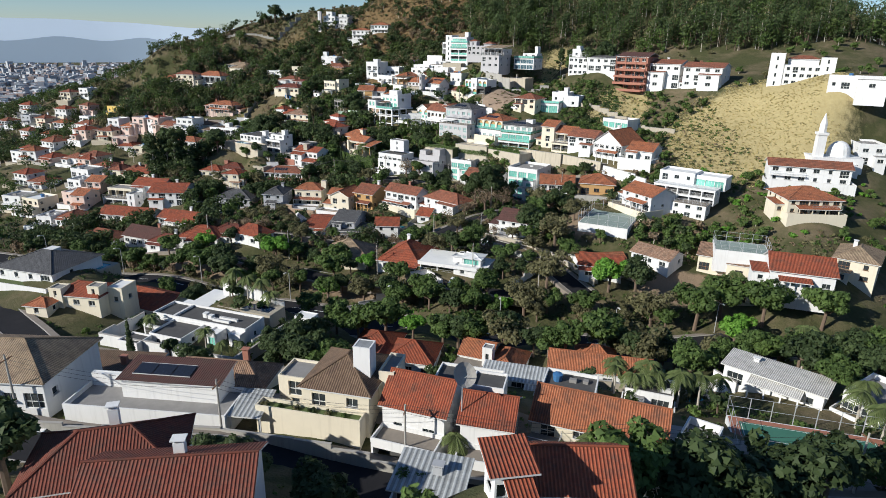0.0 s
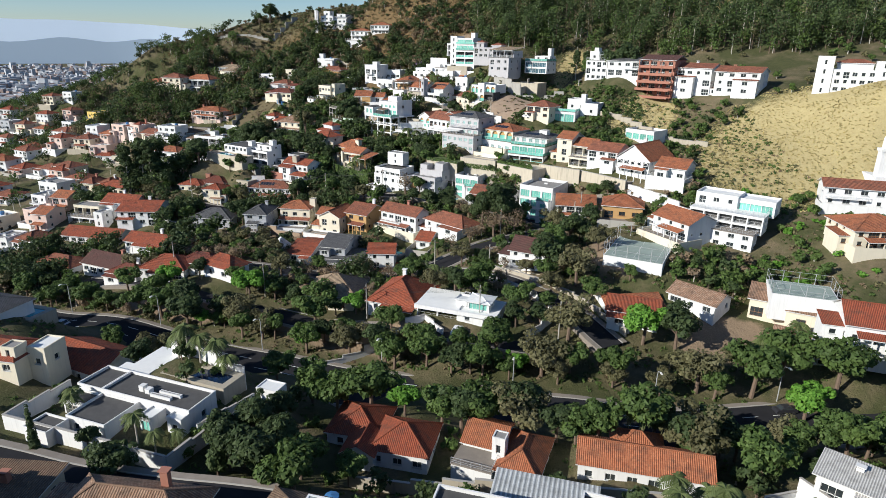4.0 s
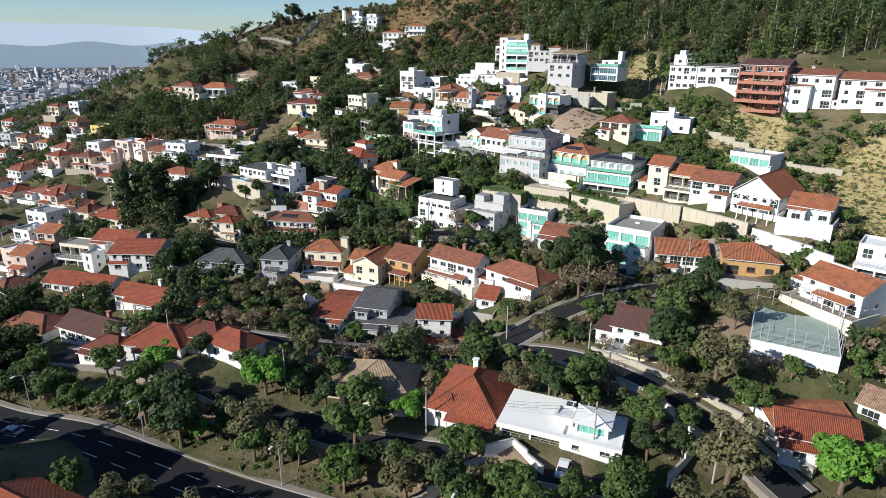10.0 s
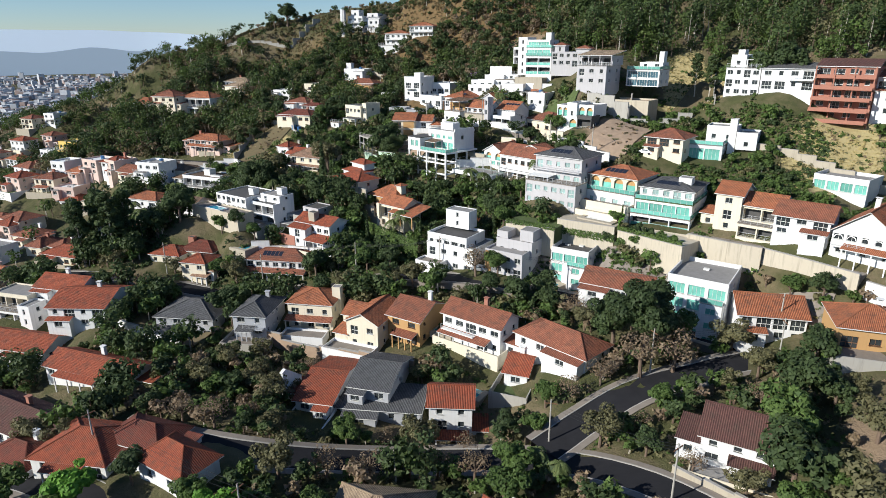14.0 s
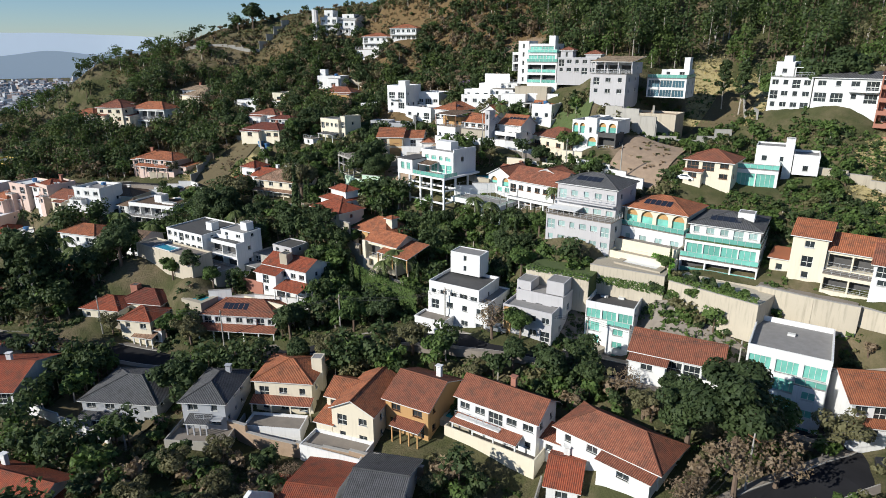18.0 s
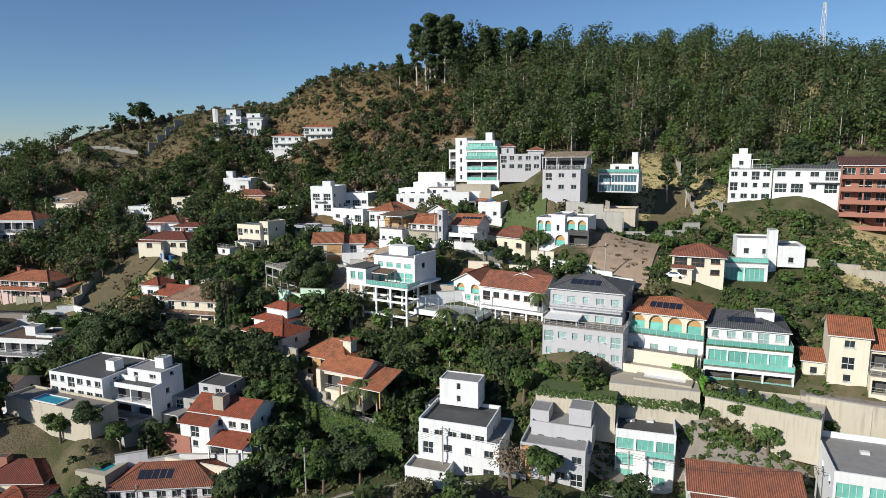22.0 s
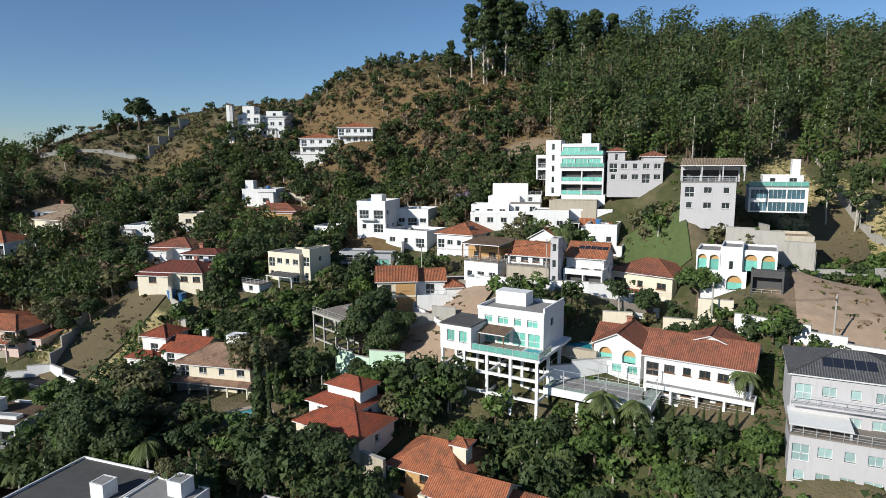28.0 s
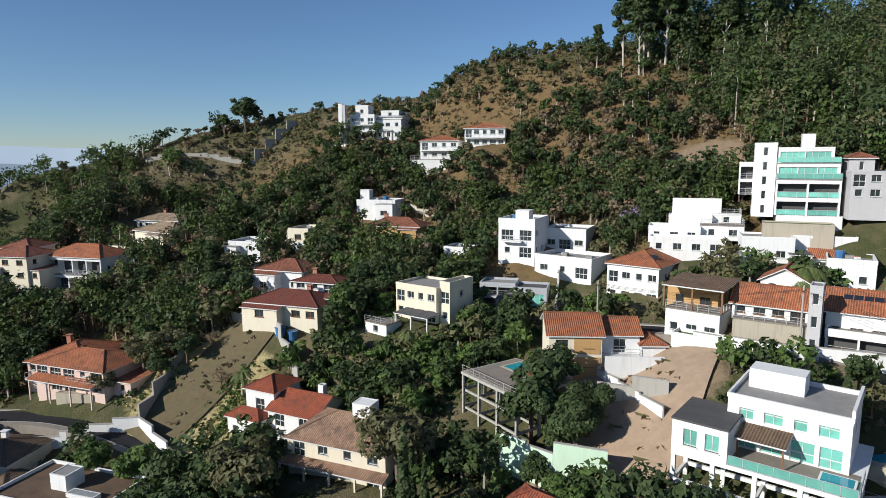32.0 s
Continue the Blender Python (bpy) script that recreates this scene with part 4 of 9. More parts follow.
house(-18.2, 167.1, 9.2, -2, 7.7, 7.8, 7.7, "gable", 2.16, "white", "red")
house(-5.9, 177.6, 14.8, -20, 4.5, 9.1, 2.9, "gable", 1.92, "white", "red")
house(22.5, 146.5, 20.2, -28, 9.7, 9.5, 4.6, "gable", 2.88, "white", "maroon")
house(-81.8, 203.0, 11.8, -7, 14.5, 11.8, 5.1, "hip", 2.4, "grey", "slate")
house(-64.2, 197.5, 14.8, -6, 7.7, 11.3, 5.3, "hip", 1.92, "grey", "slate")
house(-28.9, 193.6, 16.1, -30, 8.4, 11.2, 5.7, "gable", 2.64, "ochre", "brownred")
house(-14.4, 189.9, 17.0, -35, 14.5, 7.2, 6.1, "gable", 2.4, "white", "brownred")
house(0.5, 179.7, 20.0, -44, 16.5, 8.3, 2.9, "hip", 2.64, "white", "brownred")
house(9.0, 211.0, 20.4, -30, 9.1, 10.7, 10.6, "flat", 0.96, "white", "dark", tank=(0.6, 0.75, 2.6, 3.8), glass='green')
house(16.5, 197.0, 25.0, -29, 14.5, 9.0, 2.9, "gable", 2.4, "white", "brownred")
house(30.8, 189.0, 19.9, -33, 11.6, 13.3, 12.4, "flat", 0.96, "white", "deck", glass='green')
house(42.2, 180.1, 23.8, -11, 11.8, 10.4, 5.3, "gable", 2.64, "white", "orange")
house(53.3, 168.0, 28.4, -17, 11.4, 10.4, 3.8, "hip", 2.64, "ochre", "orange")
house(53.4, 196.7, 39.1, -38, 10.3, 10.4, 4.6, "gable", 2.4, "white", "brownred")
house(61.2, 188.0, 37.4, -46, 11.4, 15.6, 5.2, "gablef", 4.8, "white", "orange", arches=5)
house(70.6, 180.0, 37.9, -38, 8.9, 10.4, 3.7, "gable", 2.4, "white", "orange")
house(71.6, 216.6, 44.6, -49, 11.6, 9.1, 2.9, "flat", 0.84, "white", "deck", glass='green')
house(85.4, 246.0, 57.7, -40, 13.6, 11.7, 14.2, "terrace", 1.8, "brick", "maroon")
house(73.9, 253.7, 65.3, -40, 13.8, 10.4, 5.8, "gable", 1.44, "white", "slate")
house(97.7, 239.9, 59.3, -40, 13.2, 11.7, 10.0, "gable", 1.68, "white", "brownred")
house(109.9, 229.4, 60.2, -40, 15.8, 11.7, 8.2, "gable", 1.92, "white", "brownred")
house(38.1, 241.9, 48.9, -38, 10.2, 9.1, 4.7, "hip", 2.16, "cream", "brownred")
house(-4.4, 264.4, 42.2, -42, 9.2, 9.1, 3.5, "gable", 2.16, "white", "brownred")
house(-49.4, 346.1, 53.0, -31, 6.2, 6.5, 4.2, "flat", 0.6, "white", "deck")
house(-37.6, 336.4, 56.7, -30, 8.0, 10.4, 7.2, "flat", 1.08, "white", "deck", tank=(0.5, 0.5, 3, 2.4))
house(-29.7, 329.0, 53.8, -44, 12.7, 9.1, 3.4, "flat", 0.84, "white", "deck")
house(8.7, 282.2, 46.5, -56, 12.8, 10.4, 7.1, "hip", 2.4, "cream", "brownred")
house(9.7, 301.0, 56.3, -35, 6.8, 7.8, 4.2, "flat", 0.72, "white", "deck")
house(-64.2, 414.5, 84.1, -15, 8.6, 11.7, 7.0, "gable", 1.44, "white", "slate")
house(-128.5, 380.9, 54.1, -36, 16.0, 10.4, 4.2, "hip", 2.16, "cream", "tan")
house(-169.9, 379.6, 49.1, -18, 7.2, 9.0, 3.2, "hip", 2.0, "white", "brownred")
house(-161.1, 375.4, 49.1, -11, 8.0, 9.0, 6.0, "hip", 2.0, "pink", "brownred")
house(-84.2, 322.4, 47.9, -24, 15.1, 9.0, 3.1, "hip", 1.92, "cream", "darkred")
house(-78.6, 327.5, 49.4, -24, 9.6, 6.0, 4.6, "hip", 1.0, "white", "darkred")
house(-68.0, 373.6, 61.8, -20, 10.9, 7.8, 4.4, "flat", 0.6, "white", "deck", tank=(0.15, 0.4, 2.6, 3))
house(-63.5, 362.2, 57.0, -20, 13.4, 7.8, 3.9, "hip", 1.92, "ochre", "brownred")
house(-113.7, 400.8, 48.8, -25, 8.9, 7.8, 5.3, "flat", 0.6, "white", "deck")
house(-126.9, 325.7, 34.7, -12, 11.5, 13.0, 5.4, "hip", 2.4, "pink", "orange")
house(-16.2, 239.3, 27.5, -40, 4.7, 5.2, 2.9, "hip", 1.44, "brick", "orange")
house(-88.1, 229.8, 15.3, -16, 7.6, 7.2, 3.7, "hip", 1.68, "white", "oldtile")
house(-153.5, 305.8, 29.0, -35, 7.9, 9.0, 6.0, "flat", 0.6, "pink", "deck")
house(-144.9, 300.2, 29.0, -25, 8.2, 9.0, 3.0, "gable", 2.0, "cream", "brownred")
house(-133.2, 295.6, 30.6, -18, 10.2, 9.1, 5.1, "flat", 0.84, "white", "deck")
house(-127.4, 301.9, 28.2, -14, 12.1, 9.1, 4.3, "hip", 1.68, "cream", "brown")
house(-179.1, 313.1, 27.1, -15, 7.0, 9.0, 6.0, "flat", 0.6, "white", "whiteroof")
house(-170.7, 309.6, 27.1, -20, 7.4, 9.0, 3.0, "hip", 2.0, "pink", "orange")
house(-164.0, 309.9, 28.8, -27, 9.1, 9.0, 5.6, "flat", 0.6, "pink", "whiteroof")
house(-154.4, 306.7, 28.8, -25, 8.8, 9.0, 5.6, "hip", 2.0, "white", "red")
house(-181.1, 305.9, 22.4, -13, 9.4, 9.0, 5.6, "hip", 2.0, "cream", "brownred")
house(-170.1, 300.4, 22.4, -10, 8.8, 9.0, 3.0, "flat", 0.6, "pink", "whiteroof")
house(-166.8, 297.4, 18.2, -9, 8.6, 9.0, 3.0, "hip", 2.0, "white", "red")
house(-157.2, 293.8, 18.2, -8, 8.2, 9.0, 3.0, "flat", 0.6, "cream", "whiteroof")
house(-121.0, 318.9, 36.6, -24, 16.1, 10.4, 4.7, "hip", 1.92, "pink", "orange")
house(-168.6, 365.0, 49.1, -18, 11.5, 9.0, 3.0, "hip", 2.0, "white", "orange")
house(-155.2, 361.0, 49.1, -17, 12.3, 9.0, 6.0, "hip", 2.0, "cream", "brownred")
house(-151.8, 378.1, 47.8, -20, 8.8, 9.0, 3.2, "flat", 0.6, "white", "whiteroof")
house(-141.2, 376.4, 47.8, -21, 9.3, 9.0, 5.6, "flat", 0.6, "cream", "deck")
house(42.1, 116.4, 18.4, -18, 11.1, 9.1, 2.9, "gable", 2.16, "white", "red")
house(-176.9, 273.7, 12.9, -23, 8.7, 9.0, 5.6, "hip", 2.0, "pink", "red")
house(-166.7, 268.4, 12.9, -21, 8.9, 9.0, 3.2, "hip", 2.0, "cream", "brownred")
house(-111.1, 267.7, 21.8, -20, 14.3, 9, 6.2, "gable", 1.8, "white", "brown")
house(-165.4, 247.9, 11.3, -20, 10.4, 9, 6.9, "flat", 0.7, "white", "deck")
house(-176.9, 215.5, 7.8, -13, 8.8, 9.0, 5.6, "flat", 0.6, "white", "deck")
house(-166.9, 211.8, 7.8, -23, 9.3, 9.0, 5.6, "flat", 0.6, "cream", "whiteroof")
house(-198.2, 256.0, 9.0, -26, 9.3, 9.0, 5.6, "hip", 2.0, "white", "red")
house(-186.8, 249.3, 9.0, -15, 10.5, 9.0, 3.2, "hip", 2.0, "white", "brownred")
house(-214.4, 290.3, 13.4, -13, 9.0, 9.0, 6.0, "hip", 2.0, "white", "orange")
house(-203.6, 287.0, 13.4, -25, 9.2, 9.0, 3.2, "hip", 2.0, "pink", "red")
house(-189.0, 284.6, 13.9, -23, 10.6, 9.0, 3.0, "hip", 2.0, "white", "brownred")
house(-176.2, 277.2, 13.9, -26, 11.6, 9.0, 5.6, "hip", 2.0, "cream", "brownred")
house(-152.6, 213.8, 10.1, -23, 6.2, 9.0, 5.6, "flat", 0.6, "pink", "whiteroof")
house(-145.4, 208.3, 10.1, -13, 5.8, 9.0, 6.0, "gable", 2.0, "pink", "orange")
house(-86.9, 362.4, 57.0, -20, 5.7, 9, 3.0, "flat", 0.7, "cream", "deck")
house(-98.9, 357.7, 53.2, -20, 8.5, 9, 4.4, "flat", 0.7, "white", "deck")
house(-26.1, 340.4, 57.6, -30, 9.2, 9, 4.0, "flat", 0.7, "white", "deck")
house(-87.5, 339.2, 50.0, -25, 11.1, 9, 4.4, "hip", 1.8, "white", "brownred")
house(-134.2, 400.0, 53.5, -20, 14.9, 9, 6.0, "hip", 1.8, "white", "tan")
house(-125.2, 272.9, 21.8, -20, 12.9, 9, 6.4, "hip", 1.8, "white", "orange")
house(-152.3, 253.7, 14.1, -16, 6.5, 9.0, 3.2, "hip", 2.0, "cream", "brownred")
house(-144.7, 253.3, 14.1, -26, 6.5, 9.0, 3.2, "hip", 2.0, "white", "brownred")
house(116.6, 154.0, 35.9, -20, 23.3, 8, 5.4, "gable", 1.8, "white", "brownred")
house(-98.5, 164.5, 9.0, -24, 24.0, 9.0, 3.2, "gable", 2.8, "white", "maroon")
house(-93.0, 181.0, 11.5, -18, 22.0, 8.0, 2.9, "gable", 2.2, "white", "red")
house(-121.0, 172.0, 7.0, -20, 15.0, 9.0, 2.9, "hip", 2.4, "white", "brownred")
house(-68.0, 152.5, 15.5, -18, 11.0, 7.0, 3.0, "hip", 2.2, "white", "darkred")
house(-88.5, 151.5, 12.5, -20, 10.0, 7.0, 2.9, "hip", 2.0, "white", "darkred")
house(-152.2, 195.2, 7.5, -12, 6.5, 9.0, 3.2, "flat", 0.6, "white", "deck")
house(-143.8, 195.2, 7.5, -23, 7.0, 9.0, 3.2, "hip", 2.0, "white", "brownred")
house(-156.5, 226.7, 12.4, -19, 7.2, 9.0, 5.6, "flat", 0.6, "white", "deck")
house(-147.5, 225.1, 12.4, -13, 7.0, 9.0, 5.6, "gable", 2.0, "pink", "orange")
house(-137.0, 243.0, 15.0, -18, 14.0, 9.0, 3.2, "hip", 2.0, "cream", "red")
house(-96.0, 262.0, 22.5, -24, 11.0, 8.0, 3.0, "hip", 2.0, "white", "red")
house(-119.0, 255.0, 19.0, -20, 9.0, 7.0, 2.9, "gable", 1.8, "white", "brownred")
# small houses on the far flank of the hill
for x, y, w, h, roof, wall, top in ((-262, 417, 9, 6.0, "hip", "cream", "brownred"), (-250, 419, 8, 5.6, "flat", "white", "deck"), (-257, 399, 10, 6.0, "hip", "white", "red"), (-244, 405, 9, 5.8, "hip", "pink", "brownred"),
                                    (-239, 394, 9, 6.2, "flat", "white", "whiteroof"), (-251, 384, 10, 5.6, "hip", "white", "orange"), (-265, 388, 9, 5.8, "hip", "cream", "brownred"), (-228, 405, 8, 6.0, "hip", "white", "red"),
                                    (-286, 408, 10, 6.0, "hip", "white", "red"), (-277, 392, 9, 5.6, "flat", "grey", "deck"), (-266, 371, 10, 6.0, "hip", "white", "brownred"), (-249, 364, 9, 6.0, "hip", "white", "red"),
                                    (-236, 374, 9, 5.8, "flat", "white", "deck"), (-225, 356, 10, 6.0, "hip", "cream", "red"), (-214, 341, 11, 6.2, "flat", "white", "whiteroof"), (-232, 342, 9, 5.6, "hip", "white", "orange"),
                                    (-203, 325, 11, 6.4, "hip", "white", "brownred"), (-222, 322, 10, 5.8, "hip", "cream", "red"), (-241, 330, 9, 5.6, "hip", "white", "red"), (-190, 338, 10, 6.2, "flat", "yellow", "deck"),
                                    (-196, 309, 9, 5.6, "hip", "pink", "red"), (-213, 306, 10, 5.8, "hip", "white", "brownred"), (-229, 303, 9, 5.6, "flat", "white", "deck"), (-290, 388, 9, 5.6, "hip", "white", "brownred")):
    house(x, y, gz(x, y) + 0.3, -18 - (x * 7) % 12, w, 8.5, h, roof, 2.0 if roof == "hip" else 0.6, wall, top)
# ---- the larger houses, volume by volume
villa(45.4, 205.8, 37.4, -38, "cream house with two orange roofs and long balconies", [
    (-6.0, -0.5, 0.0, 9.0, 0.0, 8.6, "gable", 2.2, "cream", "orange", "w"),
    (-0.4, 7.4, 0.8, 9.0, 0.0, 6.6, "gable", 2.4, "cream", "orange", "o"),
    (-0.4, 7.6, -1.8, 0.78, 0.0, 3.0, "deck", 0, "cream", "paving", "o"),
    (-9.4, -6.1, 2.0, 7.5, 0.0, 3.2, "shed", 0.7, "cream", "orange", "w")])
villa(-71.4, 286.4, 35.2, -27, "cream house under a weathered tile roof with a white tank tower", [
    (-7.5, 7.5, 0.0, 10.0, 0.0, 5.0, "hip", 2.6, "cream", "oldtile", "w"),
    (0.2, 3.0, 4.4, 6.8, 5.0, 9.2, "flat", 0.1, "white", "whiteroof", ""),
    (-7.9, 7.9, -1.8, -0.02, 0.0, 2.2, "slab", 0.5, "cream", "oldtile", "")])
villa(-82.0, 302.5, 33.6, -30, "white house with red roofs on two levels below a dry plot", [
    (-1.6, 7.4, 0.0, 8.5, 0.0, 5.0, "gable", 2.2, "white", "red", "w"),
    (-7.4, -1.62, 1.5, 8.0, 0.0, 7.2, "hip", 1.6, "white", "red", "w"),
    (-8.4, -2.0, -1.8, 1.48, 0.0, 3.6, "hip", 1.2, "white", "red", "w"),
    (4.4, 5.4, 5.0, 6.0, 6.4, 8.2, "flat", 0.1, "white", "deck", "")])
villa(-110.5, 288.5, 25.7, -22, "white house with brown flat roofs, balconies and a tall blank flank", [
    (-9.0, 8.5, 0.0, 10.0, 0.0, 6.6, "flat", 0.55, "white", "brown", "o"),
    (-2.4, 0.4, 4.0, 7.0, 6.6, 8.8, "flat", 0.15, "white", "deck", ""),
    (1.4, 6.0, 3.0, 4.4, 6.6, 7.2, "flat", 0.05, "white", "metal", ""),
    (-9.2, 8.7, -1.6, -0.02, 3.1, 3.4, "deck", 0, "white", "deck", ""),
    (-16.0, -9.4, 2.0, 9.0, 0.0, 5.0, "hip", 1.6, "white", "brown", "w")])
villa(-141.0, 362.9, 46.8, -20, "white house with long balconies under an orange hip roof", [
    (-8.5, 8.5, 0.0, 10.0, 3.4, 7.6, "hip", 2.6, "white", "orange", "o"),
    (-8.5, 8.5, -1.4, 10.0, 0.0, 3.4, "deck", 0, "white", "deck", "o")])
villa(-86.0, 252.0, 26.6, -33, "white block house with a dark flat roof and tanks", [
    (-9.0, 5.0, 1.0, 13.0, 0.0, 7.4, "flat", 0.35, "white", "dark", "W"),
    (1.0, 3.2, 5.5, 7.7, 7.4, 9.4, "flat", 0.1, "white", "deck", ""),
    (5.0, 9.0, 5.0, 12.0, 0.0, 7.0, "flat", 0.3, "white", "dark", ""),
    (-9.6, -4.0, -2.5, 0.98, 0.0, 3.4, "flat", 0.7, "white", "paving", "w")])
villa(-75.5, 248.5, 26.6, -33, "white stepped house with long balconies above a dark pool", [
    (-6.0, 4.4, 0.0, 8.0, 0.0, 6.3, "flat", 0.35, "white", "dark", "o"),
    (-4.0, 4.4, 2.6, 8.0, 6.3, 8.4, "flat", 0.3, "white", "deck", "w"),
    (0.6, 2.8, 5.0, 7.2, 8.4, 10.4, "flat", 0.1, "white", "deck", ""),
    (-8.0, 4.0, -6.4, -0.02, -1.6, 0.5, "flat", 0.6, "concrete", "paving", ""),
    (-6.6, 0.4, -5.2, -2.0, 0.5, 0.7, "flat", 0.12, "white", "solar", "")])
villa(-65.0, 247.5, 25.0, -33, "grey concrete house with stepped flat roofs and a pergola", [
    (-5.0, 5.0, 0.0, 8.0, 0.0, 4.4, "flat", 0.4, "concrete", "deck", "w"),
    (-1.0, 5.4, 3.0, 9.0, 4.4, 6.6, "flat", 0.3, "lightgrey", "dark", "w"),
    (-5.0, -1.0, -3.0, -0.02, 0.0, 2.6, "slab", 0.1, "concrete", "deck", ""),
    (-6.0, 5.0, -6.5, -5.9, -2.0, 0.9, "wall", 0, "brick", "brick", "")])
villa(-59.5, 238.6, 23.2, -30, "white house with tiers of red roofs and a stone chimney", [
    (-6.4, 6.4, 1.0, 8.6, 0.0, 6.4, "gable", 1.9, "white", "red", "W"),
    (-6.6, -0.4, -1.6, 0.98, 0.0, 5.2, "shed", 0.9, "white", "red", "w"),
    (0.4, 7.6, -3.4, 0.9, 0.0, 2.8, "slab", 0.9, "white", "red", ""),
    (-1.8, 0.4, 1.6, 3.6, 6.0, 9.4, "flat", 0.1, "stone", "dark", ""),
    (-6.8, 8.0, -5.6, -5.2, -3.0, 0.4, "wall", 0, "cream", "cream", "")])
villa(-38.5, 247.5, 29.6, -40, "ochre brick villa under stepped orange roofs with tall piers", [
    (-9.5, 2.0, 2.0, 11.0, 0.0, 5.0, "hip", 2.9, "ochre", "orange", "wk"),
    (-2.0, 8.0, -1.0, 6.0, 0.0, 4.0, "gable", 2.2, "cream", "orange", "ok"),
    (4.0, 13.5, -3.4, 4.4, -0.6, 2.8, "slab", 1.7, "ochre", "orange", ""),
    (-9.0, -8.0, 1.0, 2.0, -1.0, 4.9, "flat", 0.1, "cream", "cream", ""),
    (-2.6, -1.6, -1.8, -0.9, -1.0, 4.0, "flat", 0.1, "cream", "cream", ""),
    (-1.0, 1.0, 5.0, 7.0, 4.6, 8.4, "hip", 0.6, "cream", "orange", "")])
villa(-96.0, 234.0, 18.4, -12, "sprawling low house under many red hip roofs", [
    (-9.5, 0.0, 0.0, 8.0, 0.0, 3.0, "hip", 1.9, "cream", "red", "w"),
    (-3.0, 8.0, 4.0, 12.0, 0.0, 3.4, "hip", 2.2, "cream", "darkred", "w"),
    (-9.0, 3.0, 9.0, 17.0, 0.0, 3.1, "hip", 2.2, "cream", "red", ""),
    (3.0, 10.5, -3.5, 4.0, 0.0, 2.8, "hip", 1.6, "cream", "red", "w"),
    (-7.0, 5.0, 17.2, 25.0, 1.2, 4.4, "hip", 2.2, "cream", "red", "w"),
    (-1.6, 0.2, 7.0, 8.6, 3.0, 6.4, "flat", 0.1, "brick", "dark", "")])
villa(-67.5, 230.0, 16.3, -8, "white house with oval windows, a tiled porch and a red roof", [
    (-8.6, 8.6, 0.0, 9.0, 0.0, 5.5, "hip", 2.2, "white", "brownred", "Wp"),
    (-8.8, 8.8, -2.4, -0.02, 0.0, 2.7, "slab", 0.7, "white", "brownred", "")])
villa(-131.0, 211.0, 11.4, -14, "white modern house of stepped terraces and wide openings", [
    (-7.0, 7.0, 0.0, 9.0, 0.0, 3.0, "deck", 0, "white", "paving", "o"),
    (-6.0, 5.0, 2.4, 9.0, 3.0, 6.4, "flat", 0.4, "cream", "deck", "o"),
    (5.4, 9.0, -1.0, 4.0, 0.0, 5.2, "flat", 0.5, "white", "deck", "s")])
villa(-51.7, 203.0, 14.0, -8, "cream house with a red hip roof above a tiled veranda", [
    (-5.4, 5.4, 0.0, 10.0, 0.0, 6.8, "hip", 2.0, "cream", "orange", "w"),
    (-5.6, 5.6, -2.0, -0.02, 0.0, 3.2, "slab", 0.7, "cream", "brownred", ""),
    (4.2, 6.2, 4.0, 6.0, 3.0, 9.6, "flat", 0.1, "cream", "deck", ""),
    (-5.0, 5.2, -6.5, -2.2, -1.6, 1.0, "flat", 0.6, "white", "paving", "")])
villa(-38.8, 193.6, 14.3, -22, "cream house with crossing orange roofs and a walled yard", [
    (-3.0, 4.8, 0.0, 12.0, 0.0, 6.4, "gablef", 2.2, "cream", "orange", "w"),
    (-6.4, 0.0, 4.0, 11.0, 0.0, 5.6, "gable", 2.0, "cream", "orange", "w"),
    (-6.2, -3.1, 0.0, 3.9, 0.0, 3.0, "shed", 0.8, "cream", "orange", ""),
    (-6.4, 4.8, -5.0, -0.02, -1.4, 0.8, "flat", 0.7, "white", "paving", "")])
villa(11.7, 317.2, 61.3, -30, "tall white house with green glass bands and balconies", [
    (-4.4, 4.5, 0, 9, 14.9, 17.6, "flat", 0.3, "white", "deck", "G"),
    (-4.5, 5.5, -1, 10, 12.0, 14.9, "deck", 0, "white", "deck", "G"),
    (-4.5, 5.8, -1.5, 9.5, 5.5, 12.0, "deck", 0, "white", "deck", "og"),
    (-8.3, -4.6, 0, 8, 5.0, 18.4, "flat", 0.4, "white", "deck", "s"),
    (-0.2, 2.0, 7, 10, 17.7, 20.3, "flat", 0.2, "white", "deck", ""),
    (-4.1, 6.3, -1.8, 9.2, 0.0, 5.5, "flat", 0.1, "white", "deck", ""),
    (-6.4, 4.7, -6.5, -2.0, 0.5, 4.2, "flat", 0.3, "stone", "earth_lawn", ""),
    (-10.8, -8.1, 1, 7, 9.1, 14.9, "flat", 0.3, "white", "deck", "o")])
villa(-9.0, 324.5, 59.3, -25, "stepped white garden walls and low white rooms up the slope", [
    (-4.7, 4.8, 0, 6, 1.7, 4.4, "flat", 0.6, "white", "whiteroof", "w"),
    (4.9, 12.5, 1.5, 6.5, 2.3, 5.1, "deck", 0, "white", "paving", "w"),
    (-1.1, 7.0, 5, 9, 3.7, 6.3, "flat", 0.5, "white", "whiteroof", ""),
    (7.0, 12.3, 6.5, 10.5, 4.4, 6.8, "deck", 0, "white", "whiteroof", "w"),
    (-0.5, 8.8, 9, 9.5, 7.5, 9.9, "wall", 0, "white", "white", ""),
    (-4.2, 9.0, -4, 0, 0.0, 2.8, "flat", 0.6, "white", "whiteroof", "w")])
